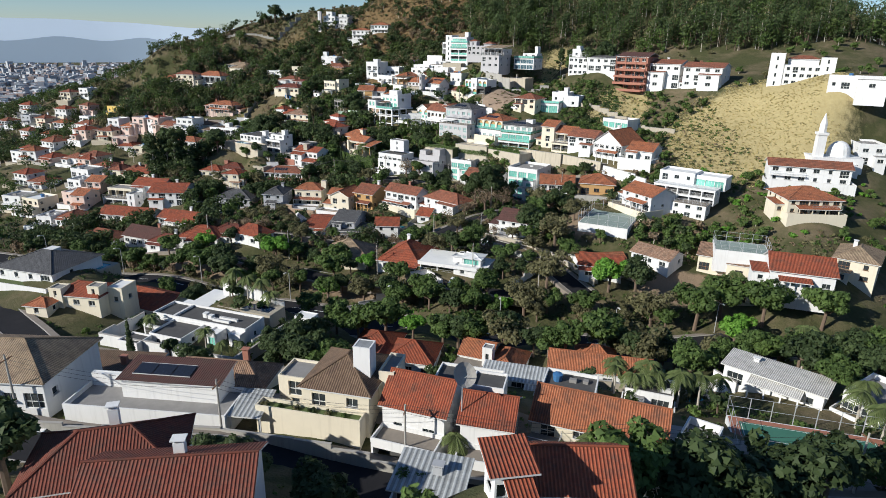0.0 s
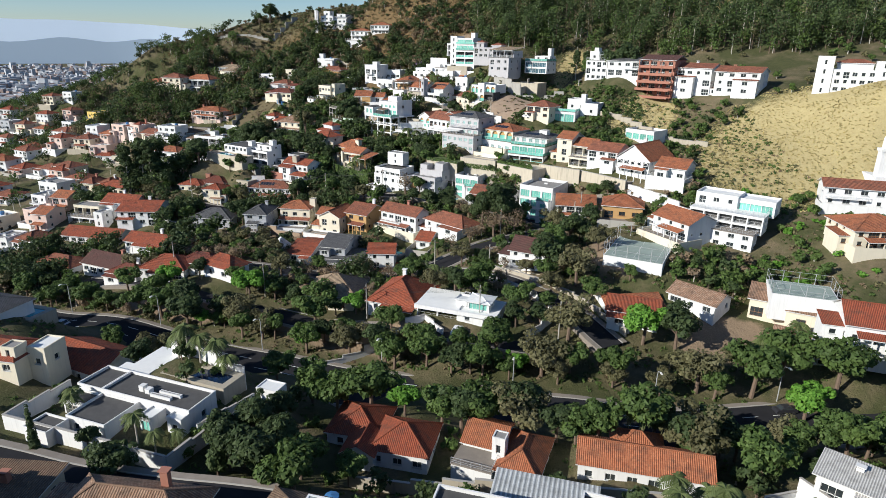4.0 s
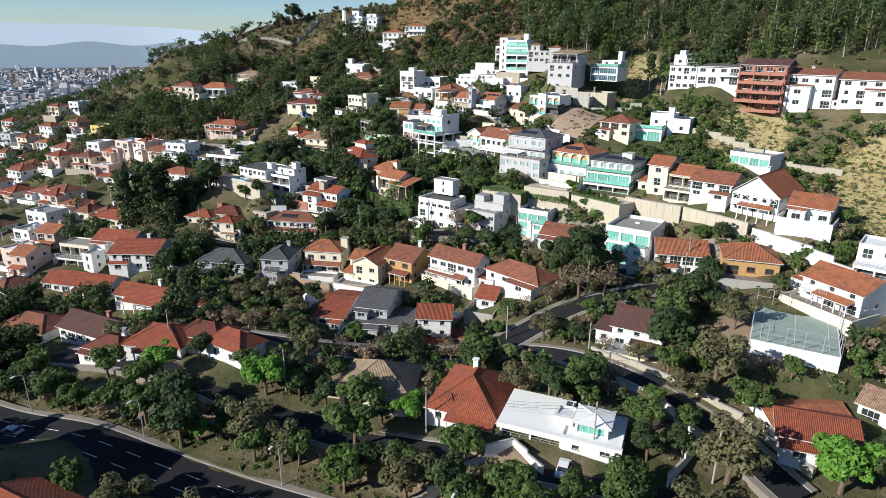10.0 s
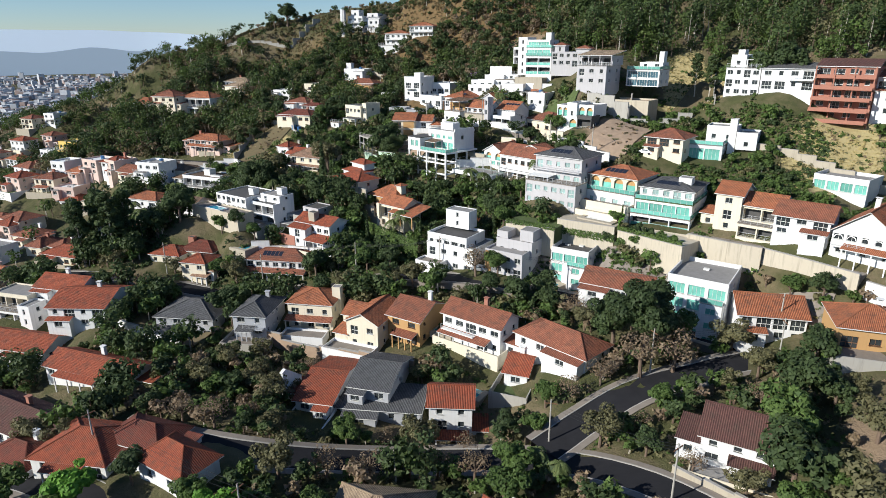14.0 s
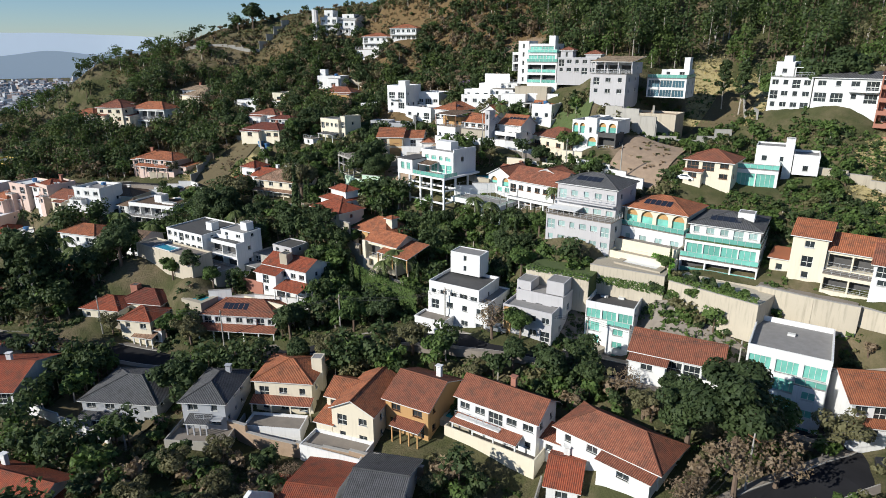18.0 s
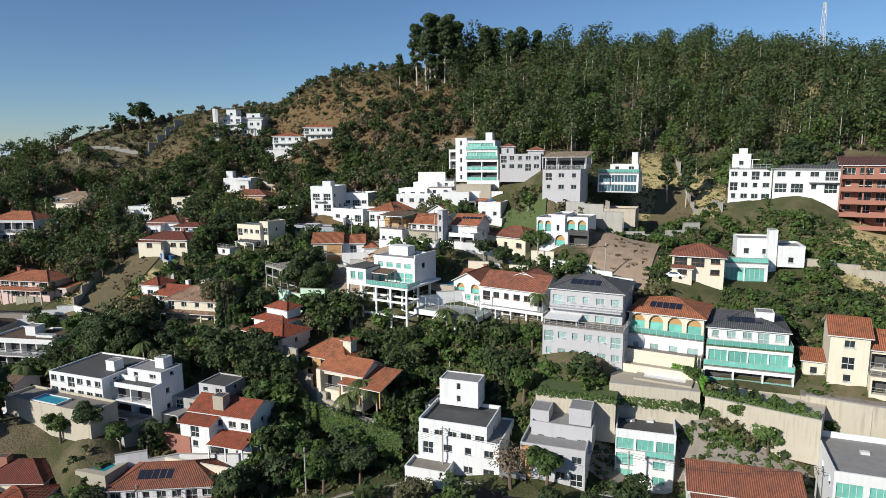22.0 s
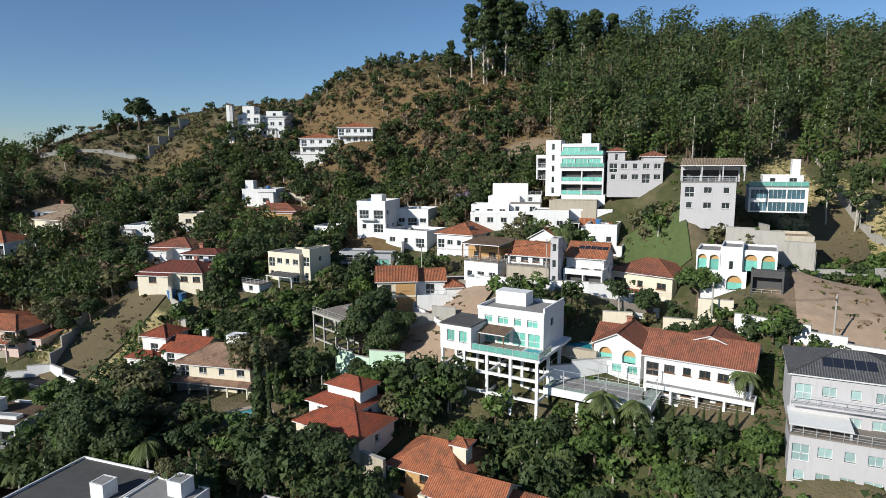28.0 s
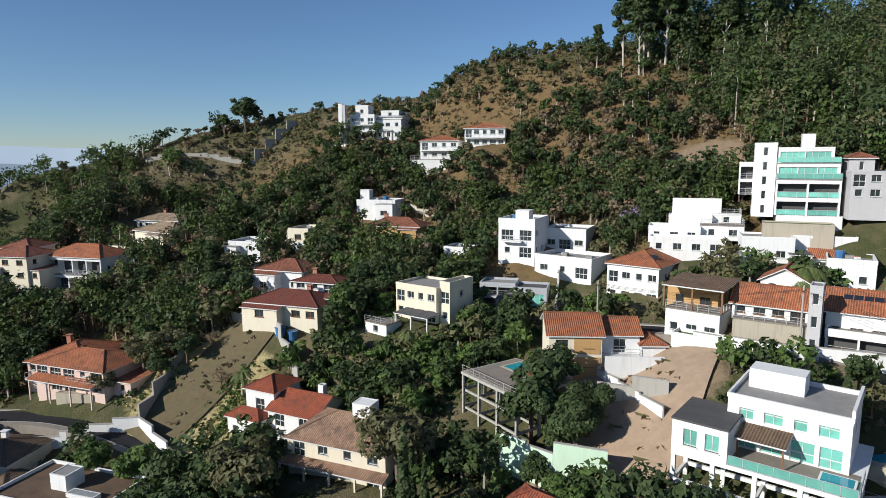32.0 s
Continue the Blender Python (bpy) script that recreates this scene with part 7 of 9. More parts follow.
terrace(34.5, 208, 46.5, 198, 36.5, 8, "paving", "paved terrace with a round blue pool above the wall")
terrace(47, 198.5, 58, 183, 36.0, 8, "paving", "paved terrace above the retaining wall")
terrace(-5.5, 221.5, 5.6, 214.6, 35.7, 9.5, "earth_lawn", "flat green lawn below the grey house")
terrace(7.0, 219.6, 19.3, 212.3, 36.9, 10.5, "stone", "pale paved terrace with a drained white pool")
terrace(20.0, 212.0, 31.0, 200.0, 36.2, 7.5, "stained", "planted strip above a stained cream retaining wall")


# house plots: a level yard in front, held by its own wall
def clear_of(i, x, y):
    for k, (cx, cy, c, s, hw, hd) in enumerate(FOOT):
        if k != i and abs((x - cx) * c + (y - cy) * s) < hw - 0.6 and abs(-(x - cx) * s + (y - cy) * c) < hd - 0.6:
            return False
    return all(np.min((l[:, 0] - x) ** 2 + (l[:, 1] - y) ** 2) > (hw + 0.3) ** 2 for l, hw in ROADS)


yr = random.Random(5)
YARDS = []
for i, (root, x, y, z, c, s, w, d, h) in enumerate(HOUSES):
    deep = yr.choice((2.5, 3.5, 4.5, 5.5))
    while deep > 1.5 and not all(clear_of(i, x + c * u + s * v, y + s * u - c * v) for u in (-w / 2, 0, w / 2) for v in (deep, deep / 2)):
        deep -= 0.7
    if deep < 1.6 or yr.random() < 0.15:
        continue
    mat = yr.choice(("white", "white", "cream", "stone", "concrete"))
    low = min(gz(x + c * u + s * deep, y + s * u - c * deep) for u in (-w / 2, w / 2))
    if low - z < -3.2:
        continue
    m = Matrix.Translation((x, y, z)) @ Matrix.Rotation(math.atan2(s, c), 4, "Z")
    words = {"white": "white garden wall", "cream": "cream garden wall", "stone": "rough stone garden wall", "concrete": "grey concrete garden wall"}[mat]
    yard = thing("yard", m, f"{words} holding a paved yard before the house", "yard", "house yards")
    e, b = yr.uniform(0.3, 1.6), min(low - z, 0) - 1.0
    part("paving", Soup().box(-w / 2 - e + 0.2, -deep + 0.2, b, w / 2 + e - 0.2, -0.03, 0.02).mesh("paving", yr.choice(("paving", "deck", "paving", "earth_lawn"))), yard)
    par = yr.uniform(0.5, 1.5)
    part("yard_wall", Soup().box(-w / 2 - e, -deep, b, w / 2 + e, -deep + 0.2, par).mesh("yard_wall", mat), yard)
    part("side_wall", Soup().box(-w / 2 - e, -deep + 0.2, b, -w / 2 - e + 0.2, d * 0.4, par).mesh("side_wall", mat), yard)
    part("side_wall", Soup().box(w / 2 + e - 0.2, -deep + 0.2, b, w / 2 + e, d * 0.4, par).mesh("side_wall", mat), yard)
    YARDS.append((x, y, z, c, s, w, deep))
# ---- pools, courts and lawns
def pool(x, y, turn, w, d, label="small turquoise swimming pool with a pale stone rim", z=None, fill="water"):
    zz = gz(x, y) + 0.25 if z is None else z
    root = thing("swimming_pool", pose(x, y, zz, 0, 0, turn), label, "pool", "garden pools")
    s = Soup()
    for a in ((-w / 2 - 1.2, -d / 2 - 1.2, w / 2 + 1.2, -d / 2), (-w / 2 - 1.2, d / 2, w / 2 + 1.2, d / 2 + 1.2), (-w / 2 - 1.2, -d / 2, -w / 2, d / 2), (w / 2, -d / 2, w / 2 + 1.2, d / 2)):
        s.box(a[0], a[1], -3, a[2], a[3], 0.12)
    part("rim", s.mesh("rim", "stone"), root)
    part("water", Soup().box(-w / 2, -d / 2, -1.5, w / 2, d / 2, -0.02).mesh("water", fill), root)


for a in ((-25, 238, -40, 6, 3.2), (-94, 235, -10, 6, 4), (-143, 256, -10, 8, 3), (4.7, 211, -48, 4, 2.5), (-119, 320, -15, 5, 3), (-64.3, 275.5, 20, 5, 3),
          (-14.5, 179, -30, 5, 4), (-20, 196, -30, 4, 3), (52, 118, -40, 5, 3), (42, 55.4, 5, 6, 3), (72, 50, -50, 8, 4), (-88, 110, -17, 9, 4), (-79, 301, -20, 5, 2.6), (-78, 236, -30, 4, 2.5)):
    pool(*a)
pool(-10.5, 267.5, -45, 5, 3, z=45.2)
pool(17.4, 219.6, -41, 7.0, 3.4, "drained white swimming pool on a pale terrace", 37.1, "whiteroof")
pool(-41.5, 85.2, -22, 11, 3.0, "long navy-tiled lap pool beside a row of palms", None, "water_deep")


def court(x, y, z, turn, w, d, mat, inner, label, fence=3.0, deep=4.0):
    root = thing("sports_court", pose(x, y, z, 0, 0, turn), label, "court")
    part("slab", Soup().box(-w / 2, -d / 2, -deep, w / 2, d / 2, 0).mesh("slab", "white"), root)
    part("surface", Soup().box(-w / 2 + 0.2, -d / 2 + 0.2, 0.004, w / 2 - 0.2, d / 2 - 0.2, 0.02).mesh("surface", mat), root)
    part("playing_field", Soup().box(-w / 2 + 1.5, -d / 2 + 1.2, 0.024, w / 2 - 1.5, d / 2 - 1.2, 0.03).mesh("playing_field", inner), root)
    for yy in (-d / 2 + 1.4, d / 2 - 1.45):
        part("court_line", Soup().box(-w / 2 + 1.7, yy, 0.034, w / 2 - 1.7, yy + 0.06, 0.037).mesh("court_line", "paint"), root)
    for xx in (-w / 2 + 1.7, 0, w / 2 - 1.75):
        part("court_line", Soup().box(xx, -d / 2 + 1.46, 0.034, xx + 0.06, d / 2 - 1.45, 0.037).mesh("court_line", "paint"), root)
    if fence:
        for xa, ya, xb, yb in ((-w / 2, -d / 2, w / 2, -d / 2), (w / 2, -d / 2, w / 2, d / 2), (w / 2, d / 2, -w / 2, d / 2), (-w / 2, d / 2, -w / 2, -d / 2)):
            s = Soup()
            n = max(2, round(math.hypot(xb - xa, yb - ya) / 3))
            for i in range(n + 1):
                px, py = xa + (xb - xa) * i / n, ya + (yb - ya) * i / n
                s.box(px - 0.05, py - 0.05, 0, px + 0.05, py + 0.05, fence)
            for zz in (fence, fence * 0.5):
                s.tube([(xa, ya, zz), (xb, yb, zz)], [0.03, 0.03], 4)
            part("fence", s.mesh("fence", "rail"), root)
    FOOT.append((x, y, math.cos(radians(turn)), math.sin(radians(turn)), w / 2 + 0.5, d / 2 + 0.5))
    return root


court(51.7, 144.5, 26.9, -28, 14.5, 19, "court_pale", "court_pale", "pale green faded sports court inside high concrete walls", 3.5, 6)
court(47.5, 31.0, 27.5, -17, 20, 10, "court_clay", "court_green", "green and red tennis court inside a wire fence", 3.2, 4)
court(-11.5, 257.5, 41.5, -43, 16, 7, "court_pale", "deck", "faded concrete court on white piers behind a wire fence", 3.0, 1.2)
court(79, 117, 27, -20, 13, 9, "court_pale", "court_pale", "pale blue-green court above a tiled house", 2.5, 6)
for x, y in ((-17, 255), (-13, 251.5), (-9, 248), (-6, 245)):
    s = Soup().box(-0.25, -0.25, -8, 0.25, 0.25, 0)
    thing_ob = thing("pier", pose(x + 0.8, y + 0.8, 40.3, 0, 0, -43), "square white concrete pier under the court", "pier", "court piers")
    part("shaft", s.mesh("shaft", "white"), thing_ob)


def lawn(x, y, turn, w, d, label, mat="earth_lawn", lift=0.4):
    """A mown plot that follows the slope."""
    root = thing("lawn", Matrix(), label, "lawn", "mown plots")
    s = Soup()
    c, sn = math.cos(radians(turn)), math.sin(radians(turn))
    n = max(6, int(max(w, d) / 2.5))
    for i in range(n):
        for j in range(n):
            q = []
            for a, b in ((i, j), (i + 1, j), (i + 1, j + 1), (i, j + 1)):
                u, v = (a / n - 0.5) * w, (b / n - 0.5) * d
                px, py = x + u * c - v * sn, y + u * sn + v * c
                q.append((px, py, gz(px, py) + lift))
            s.poly(q)
    part("turf", s.mesh("turf", mat), root)


lawn(17, 291, -25, 12, 16, "sunlit green lawn below the glass house")
lawn(2, 246, -45, 14, 5, "brown mown terrace below the gabled house", "grass_bank")
lawn(28.5, 255.5, -38, 13, 22, "bare brown soil plot between two houses", "soil_wall")
lawn(-33.5, 283.0, 50, 27, 17, "bare earth bank below the orange-roofed house", "soil_wall", 0.55)
lawn(-96, 316, 52, 26, 11, "steep plot of brown dry grass beside a wall", "grass_bank")
lawn(57, 285, 47, 40, 11, "strip of dry brown grass up to the woods", "grass_bank")
lawn(-31, 236, -45, 24, 5, "green bank below the villa garden wall")
lawn(-86, 203, -15, 22, 9, "yellow-green grass plot behind a white wall", "grass_bank")
for x, y, a, hw, hd in ((28.5, 255.5, -38, 6.5, 11.5), (-34.5, 286.0, 50, 13.0, 5.4), (-96, 316, 52, 12.0, 5.0), (-68, 277.5, -27, 9.0, 5.0), (-33, 277, 50, 8.0, 4.0), (-98, 226.5, -12, 12.0, 5.0)):      # open plots stay clear of trees
    FOOT.append((x, y, math.cos(radians(a)), math.sin(radians(a)), hw, hd))
lawn(-8, 33, -12, 50, 7, "paved front yards of the first houses", "paving")
lawn(34, 27, -15, 34, 10, "grey paved yard below the tennis court", "deck")
lawn(23, 204, -42, 24, 7, "paved yard behind the red-roofed house", "paving")
lawn(4, 213.5, -42, 14, 6, "paved drive beside the grey house", "paving")
lawn(46, 187, -40, 18, 7, "paved yard below the retaining wall", "paving")
# ---- trees
tr = np.random.RandomState(11)


def leaf_cloud(n, blobs, size, flat=0.0, k3=False):
    """n small two-sided leaf clumps over the given blobs (x, y, z, rx, ry, rz)."""
    b = np.array(blobs, float)
    wgt = (b[:, 3] * b[:, 4] * b[:, 5]) ** (2 / 3)
    k = tr.choice(len(b), n, p=wgt / wgt.sum())
    d = tr.normal(size=(n, 3))
    d /= np.linalg.norm(d, axis=1)[:, None]
    rad = tr.uniform(0.6, 1.1, n) ** 0.5
    c = b[k, :3] + d * b[k, 3:] * rad[:, None]
    nrm = d * 0.9 + tr.normal(size=(n, 3)) * 0.38 + [0, 0, 0.4 + flat]
    nrm /= np.linalg.norm(nrm, axis=1)[:, None]
    t1 = np.cross(nrm, tr.normal(size=(n, 3)))
    t1 /= np.linalg.norm(t1, axis=1)[:, None]
    t2 = np.cross(nrm, t1)
    s = size * tr.uniform(0.55, 1.35, n)[:, None]
    v = np.stack([c - t1 * s - t2 * s * 0.6, c + t1 * s * 0.4 - t2 * s, c + t1 * s + t2 * s * 0.5 - nrm * s * 0.3, c - t1 * s * 0.3 + t2 * s], 1)
    if k3:
        v = np.stack([c - t1 * s * 1.2 - t2 * s * 0.7, c + t1 * s * 1.1 - t2 * s * 0.6, c + t2 * s * 1.3 - nrm * s * 0.2], 1)
    return v.reshape(-1, 3)


def quads(name, v, mat, q=4):
    n = len(v) // q
    me = bpy.data.meshes.new(name)
    me.vertices.add(len(v))
    me.vertices.foreach_set("co", v.astype("f").ravel())
    me.loops.add(n * q)
    me.loops.foreach_set("vertex_index", np.arange(n * q))
    me.polygons.add(n)
    me.polygons.foreach_set("loop_start", np.arange(n) * q)
    me.materials.append(MATS[mat])
    me.update(calc_edges=True)
    return me


def crown_blobs(r, z, n, squash=0.7):
    out = [(tr.uniform(-0.1, 0.1) * r, tr.uniform(-0.1, 0.1) * r, z, r * 0.6, r * 0.6, r * squash * 0.6)]
    for i in range(n):
        a, q = 2.4 * i + tr.uniform(-0.5, 0.5), r * tr.uniform(0.3, 0.85)
        s = r * tr.uniform(0.16, 0.46)
        out.append((q * math.cos(a), q * math.sin(a), z + r * tr.uniform(-0.45, 0.62) * squash, s, s, s * 0.75))
    return out


def tall_blobs(r, h):
    """A high crown, narrow at foot and top, as woods of gum trees have."""
    out = []
    for k in range(9):
        t = k / 8
        q = r * (0.35 + 0.8 * math.sin(math.pi * (0.08 + 0.62 * t))) * tr.uniform(0.5, 0.95)
        a, o = 2.4 * k + tr.uniform(-0.5, 0.5), r * 0.6 * tr.uniform(0.3, 1.0)
        out.append((o * math.cos(a), o * math.sin(a), h * (0.32 + 0.78 * t), q, q, h * 0.13))
    return out


def trunk_mesh(h, r, blobs, mat):
    s = Soup()
    mid = (tr.uniform(-0.2, 0.2), tr.uniform(-0.2, 0.2), h * 0.55)
    s.tube([(0, 0, -0.8), mid, (0, 0, h)], [r, r * 0.75, r * 0.5], 7)
    for b in blobs[1:7]:
        s.tube([mid, ((mid[0] + b[0]) / 2, (mid[1] + b[1]) / 2, (mid[2] + b[2]) / 2 - 0.2), b[:3]], [r * 0.5, r * 0.33, r * 0.12], 5)
    return s.mesh("trunk", mat, True)


KINDS = {}


def broad(key, r, h, n, leaf, size, squash=0.75, trunk="trunk", variants=3):
    for i in range(variants):
        bl = crown_blobs(r, h, 13 + i, squash)
        KINDS.setdefault(key, []).append((trunk_mesh(h, 0.07 * r + 0.08, bl, trunk), quads("crown", leaf_cloud(n, bl, size * 1.05, k3=True), leaf, 3)))


broad("mid", 3.4, 5.0, 2100, "leaf_mid", 0.225)
broad("dark", 3.3, 5.2, 2100, "leaf_dark", 0.225)
broad("bright", 2.7, 4.2, 2200, "leaf_bright", 0.19, variants=2)
broad("olive", 3.6, 5.0, 2000, "leaf_olive", 0.20)
broad("bare", 3.0, 4.4, 600, "leaf_dry", 0.13, variants=2)
broad("great", 3.4, 5.0, 7500, "leaf_dark", 0.138, 1.0, variants=2)
broad("flower", 2.6, 4.0, 1100, "leaf_flower", 0.22, variants=1)
for i in range(3):      # tall gum trees with pale stems
    bl = []
    for k in range(17):
        zc, a = 6.0 + 10.0 * (k / 16) ** 0.75, 2.4 * k + tr.uniform(-0.6, 0.6)
        o, q = tr.uniform(0.5, 1.0) * (3.4 - 0.16 * zc if zc > 9 else 2.0), tr.uniform(0.8, 1.5)
        bl.append((o * math.cos(a), o * math.sin(a), zc, q, q, q * 0.62))
    s = Soup()
    s.tube([(0, 0, -0.8), (0.2, 0.1, 8), (0.1, 0.3, 17)], [0.22, 0.15, 0.05], 7)
    for b in bl:
        s.tube([(0.15, 0.1, b[2] - 2.2), b[:3]], [0.1, 0.03], 4)
    KINDS.setdefault("gum", []).append((s.mesh("trunk", "pale_trunk", True), quads("crown", leaf_cloud(2300, bl, 0.25, k3=True), "leaf_dark", 3)))
for i in range(2):      # cypress columns
    bl = [(0, 0, 0.8 + k * 1.1, 0.85 - 0.09 * k, 0.85 - 0.09 * k, 1.0) for k in range(8)]
    s = Soup().tube([(0, 0, -0.6), (0, 0, 8)], [0.16, 0.05], 6)
    KINDS.setdefault("cypress", []).append((s.mesh("trunk", "trunk"), quads("crown", leaf_cloud(1100, bl, 0.20), "leaf_dark")))


def palm(h, fronds, length):
    s = Soup()
    s.tube([(0, 0, -0.6), (0.15, 0, h * 0.5), (0.1, 0.1, h)], [0.24, 0.17, 0.14], 7)
    v = []
    for i in range(fronds):
        a, up = 2.4 * i + tr.uniform(-0.2, 0.2), tr.uniform(-0.5, 1.0)
        d = np.array([math.cos(a), math.sin(a), 0])
        side = np.array([-d[1], d[0], 0])
        for k in range(11):
            t0, t1 = k / 11, (k + 0.85) / 11

            def spine(t):
                return np.array([0.1, 0.1, h]) + d * length * t * (1 - 0.15 * t) + np.array([0, 0, length * (0.55 * up * t - 0.75 * t * t)])
            p, q = spine(t0), spine(t1)
            wd = length * 0.24 * math.sin(math.pi * (0.12 + 0.86 * t0))
            for sg in (-1, 1):
                tip = (q - p) * 1.3
                v += [p, q, q + side * sg * wd + tip - [0, 0, wd * 0.55], p + side * sg * wd * 0.95 + tip - [0, 0, wd * 0.6]]
    return s.mesh("trunk", "pale_trunk", True), quads("crown", np.array(v), "leaf_palm")


KINDS["palm"] = [palm(7.5, 15, 3.2), palm(6.0, 13, 2.9)]
KINDS["bush"] = []
for leaf in ("leaf_mid", "leaf_dark", "leaf_olive"):
    bl = crown_blobs(1.1, 0.7, 6, 0.8)
    KINDS["bush"].append((None, quads("crown", leaf_cloud(420, bl, 0.17), leaf)))
WORDS = {"mid": ("green broad-leaved tree with a rounded crown", "tree"), "dark": ("dark green broad-leaved tree with a dense crown", "tree"),
         "bright": ("bright green young tree with fresh leaves", "tree"), "olive": ("olive-green tree with a thin dry crown", "tree"),
         "bare": ("nearly bare tree with grey twigs and few leaves", "tree"), "flower": ("tree in mauve blossom among the gardens", "tree"),
         "great": ("very large dark green tree with a deep crown", "tree"), "gum": ("tall gum tree with a pale slender trunk", "tree"), "cypress": ("dark narrow column-shaped cypress", "cypress"),
         "palm": ("tall palm with arching green fronds", "palm"), "bush": ("low rounded garden shrub", "shrub")}
NAMES = {"palm": "palm", "bush": "shrub", "gum": "gum_tree", "cypress": "cypress", "great": "shade_tree", "bare": "bare_tree", "flower": "flowering_tree", "olive": "olive_tree"}


def tree(kind, x, y, scale=1.0, z=None, stretch=1.0):
    opts = KINDS[kind]
    i = tr.randint(len(opts))
    zz = gz(x, y) if z is None else z
    m = Matrix.Translation((x, y, zz - 0.1)) @ Matrix.Rotation(tr.uniform(0, 6.28), 4, "Z") @ Matrix.Diagonal((scale, scale, scale * stretch, 1))
    words, cat = WORDS[kind]
    t, c = opts[i]
    root = new(NAMES.get(kind, "tree"), t or c)
    root.matrix_basis = m
    tagged(root, words, cat, "garden " + cat + "s")
    if t:
        part("crown", c, root)
    TREES.append((x, y, 2.2 * scale))
    return root


TREES = []


def free_many(x, y, gap=0.0):
    ok = np.ones(len(x), bool)
    for cx, cy, c, s, hw, hd in FOOT:
        dx, dy = x - cx, y - cy
        ok &= ~((np.abs(dx * c + dy * s) < hw + gap) & (np.abs(-dx * s + dy * c) < hd + gap))
    for line, hw in ROADS:
        for px, py in line:
            ok &= (px - x) ** 2 + (py - y) ** 2 > (hw + gap) ** 2
    return ok


def free(x, y, gap=0.0):
    for cx, cy, c, s, hw, hd in FOOT:
        dx, dy = x - cx, y - cy
        if abs(dx * c + dy * s) < hw + gap and abs(-dx * s + dy * c) < hd + gap:
            return False
    for line, hw in ROADS:
        if np.min((line[:, 0] - x) ** 2 + (line[:, 1] - y) ** 2) < (hw + gap) ** 2:
            return False
    return True
# ---- garden and street trees between the houses
def scatter(n, box, kinds, size, gap=0.6, apart=3.0):
    x0, y0, x1, y1 = box
    done = tries = 0
    while done < n and tries < n * 12:
        tries += 1
        x, y = tr.uniform(x0, x1), tr.uniform(y0, y1)
        if not free(x, y, gap) or any((x - a) ** 2 + (y - b) ** 2 < (apart + r * 0.5) ** 2 for a, b, r in TREES):
            continue
        tree(kinds[tr.randint(len(kinds))], x, y, tr.uniform(*size))
        done += 1


# trees that stand out
for kind, x, y, k in (("bright", -48.4, 136, 1.35), ("bright", -71, 142, 1.3), ("dark", -62.3, 130.7, 1.3), ("mid", -30, 131, 1.1), ("bright", -21, 129, 1.0), ("dark", -60, 124.5, 1.3),
                      ("bright", -50, 138, 1.1), ("mid", -30, 123, 1.3), ("mid", -11.7, 117, 1.0), ("bright", 43, 111, 1.6), ("olive", 27, 112, 1.4), ("mid", -4.5, 107.5, 1.1),
                      ("mid", 11, 106, 1.2), ("great", 18.4, 178, 2.0), ("great", 13, 181, 1.5), ("mid", 24, 180, 1.3), ("bare", 16, 172, 1.5), ("bare", 22, 173, 1.4), ("dark", 1.7, 202, 1.0), ("dark", -4, 199, 1.1), ("bare", -13, 212, 1.2),
                      ("mid", -8, 210, 0.9), ("dark", -54.8, 224, 1.2), ("dark", -42.5, 289, 1.4), ("dark", -45.5, 286, 1.3), ("mid", 12.8, 270, 1.0), ("olive", -63, 283, 1.5), ("great", -83, 270, 1.7),
                      ("cypress", -62.5, 272.0, 1.5), ("cypress", -60, 278, 0.8), ("cypress", -61.5, 280, 0.8), ("olive", -83, 284, 1.3), ("dark", 70, 262, 1.5), ("dark", 77, 258, 1.6), ("mid", 64, 268, 1.3),
                      ("flower", 32, 226, 1.1), ("flower", -12, 338, 1.0), ("great", -119, 244, 1.6), ("great", -88, 275, 1.6), ("dark", -101, 248, 1.4), ("dark", -104, 256, 1.6), ("dark", -74, 208, 1.2), ("mid", 36, 82, 1.2),
                      ("olive", 20, 102, 1.3), ("mid", 60, 96, 1.6), ("mid", 68, 100, 1.5), ("mid", 75, 94, 1.6), ("bright", 66, 88, 1.4), ("mid", 88, 92, 1.5), ("olive", 50, 98, 1.4), ("olive", 26, 128, 0.9),
                      ("dark", 27, 140, 1.4), ("mid", 30, 150, 1.3), ("dark", 36, 158, 1.2), ("olive", 33, 133, 1.4), ("dark", 44, 168, 1.1), ("bare", 30, 117, 1.0)):
    tree(kind, x, y, k)
for kind, x, y, k in (("olive", -109, 321, 0.8), ("dark", -106.5, 329, 0.9), ("olive", -112, 327, 0.8), ("dark", -111, 334, 1.0), ("bare", -104, 336, 0.9), ("dark", -100, 339, 1.1), ("gum", -102, 343, 0.8), ("dark", -95, 338, 1.0), ("olive", -114, 317, 0.7), ("bare", -97, 322, 0.6), ("bare", -93, 313, 0.6),
                      ("dark", -117, 445, 1.7), ("dark", -125, 445, 1.0), ("great", -41.5, 280.5, 1.25), ("dark", -46.5, 277.8, 0.8), ("great", -38.5, 283.0, 1.0)):
    tree(kind, x, y, k)
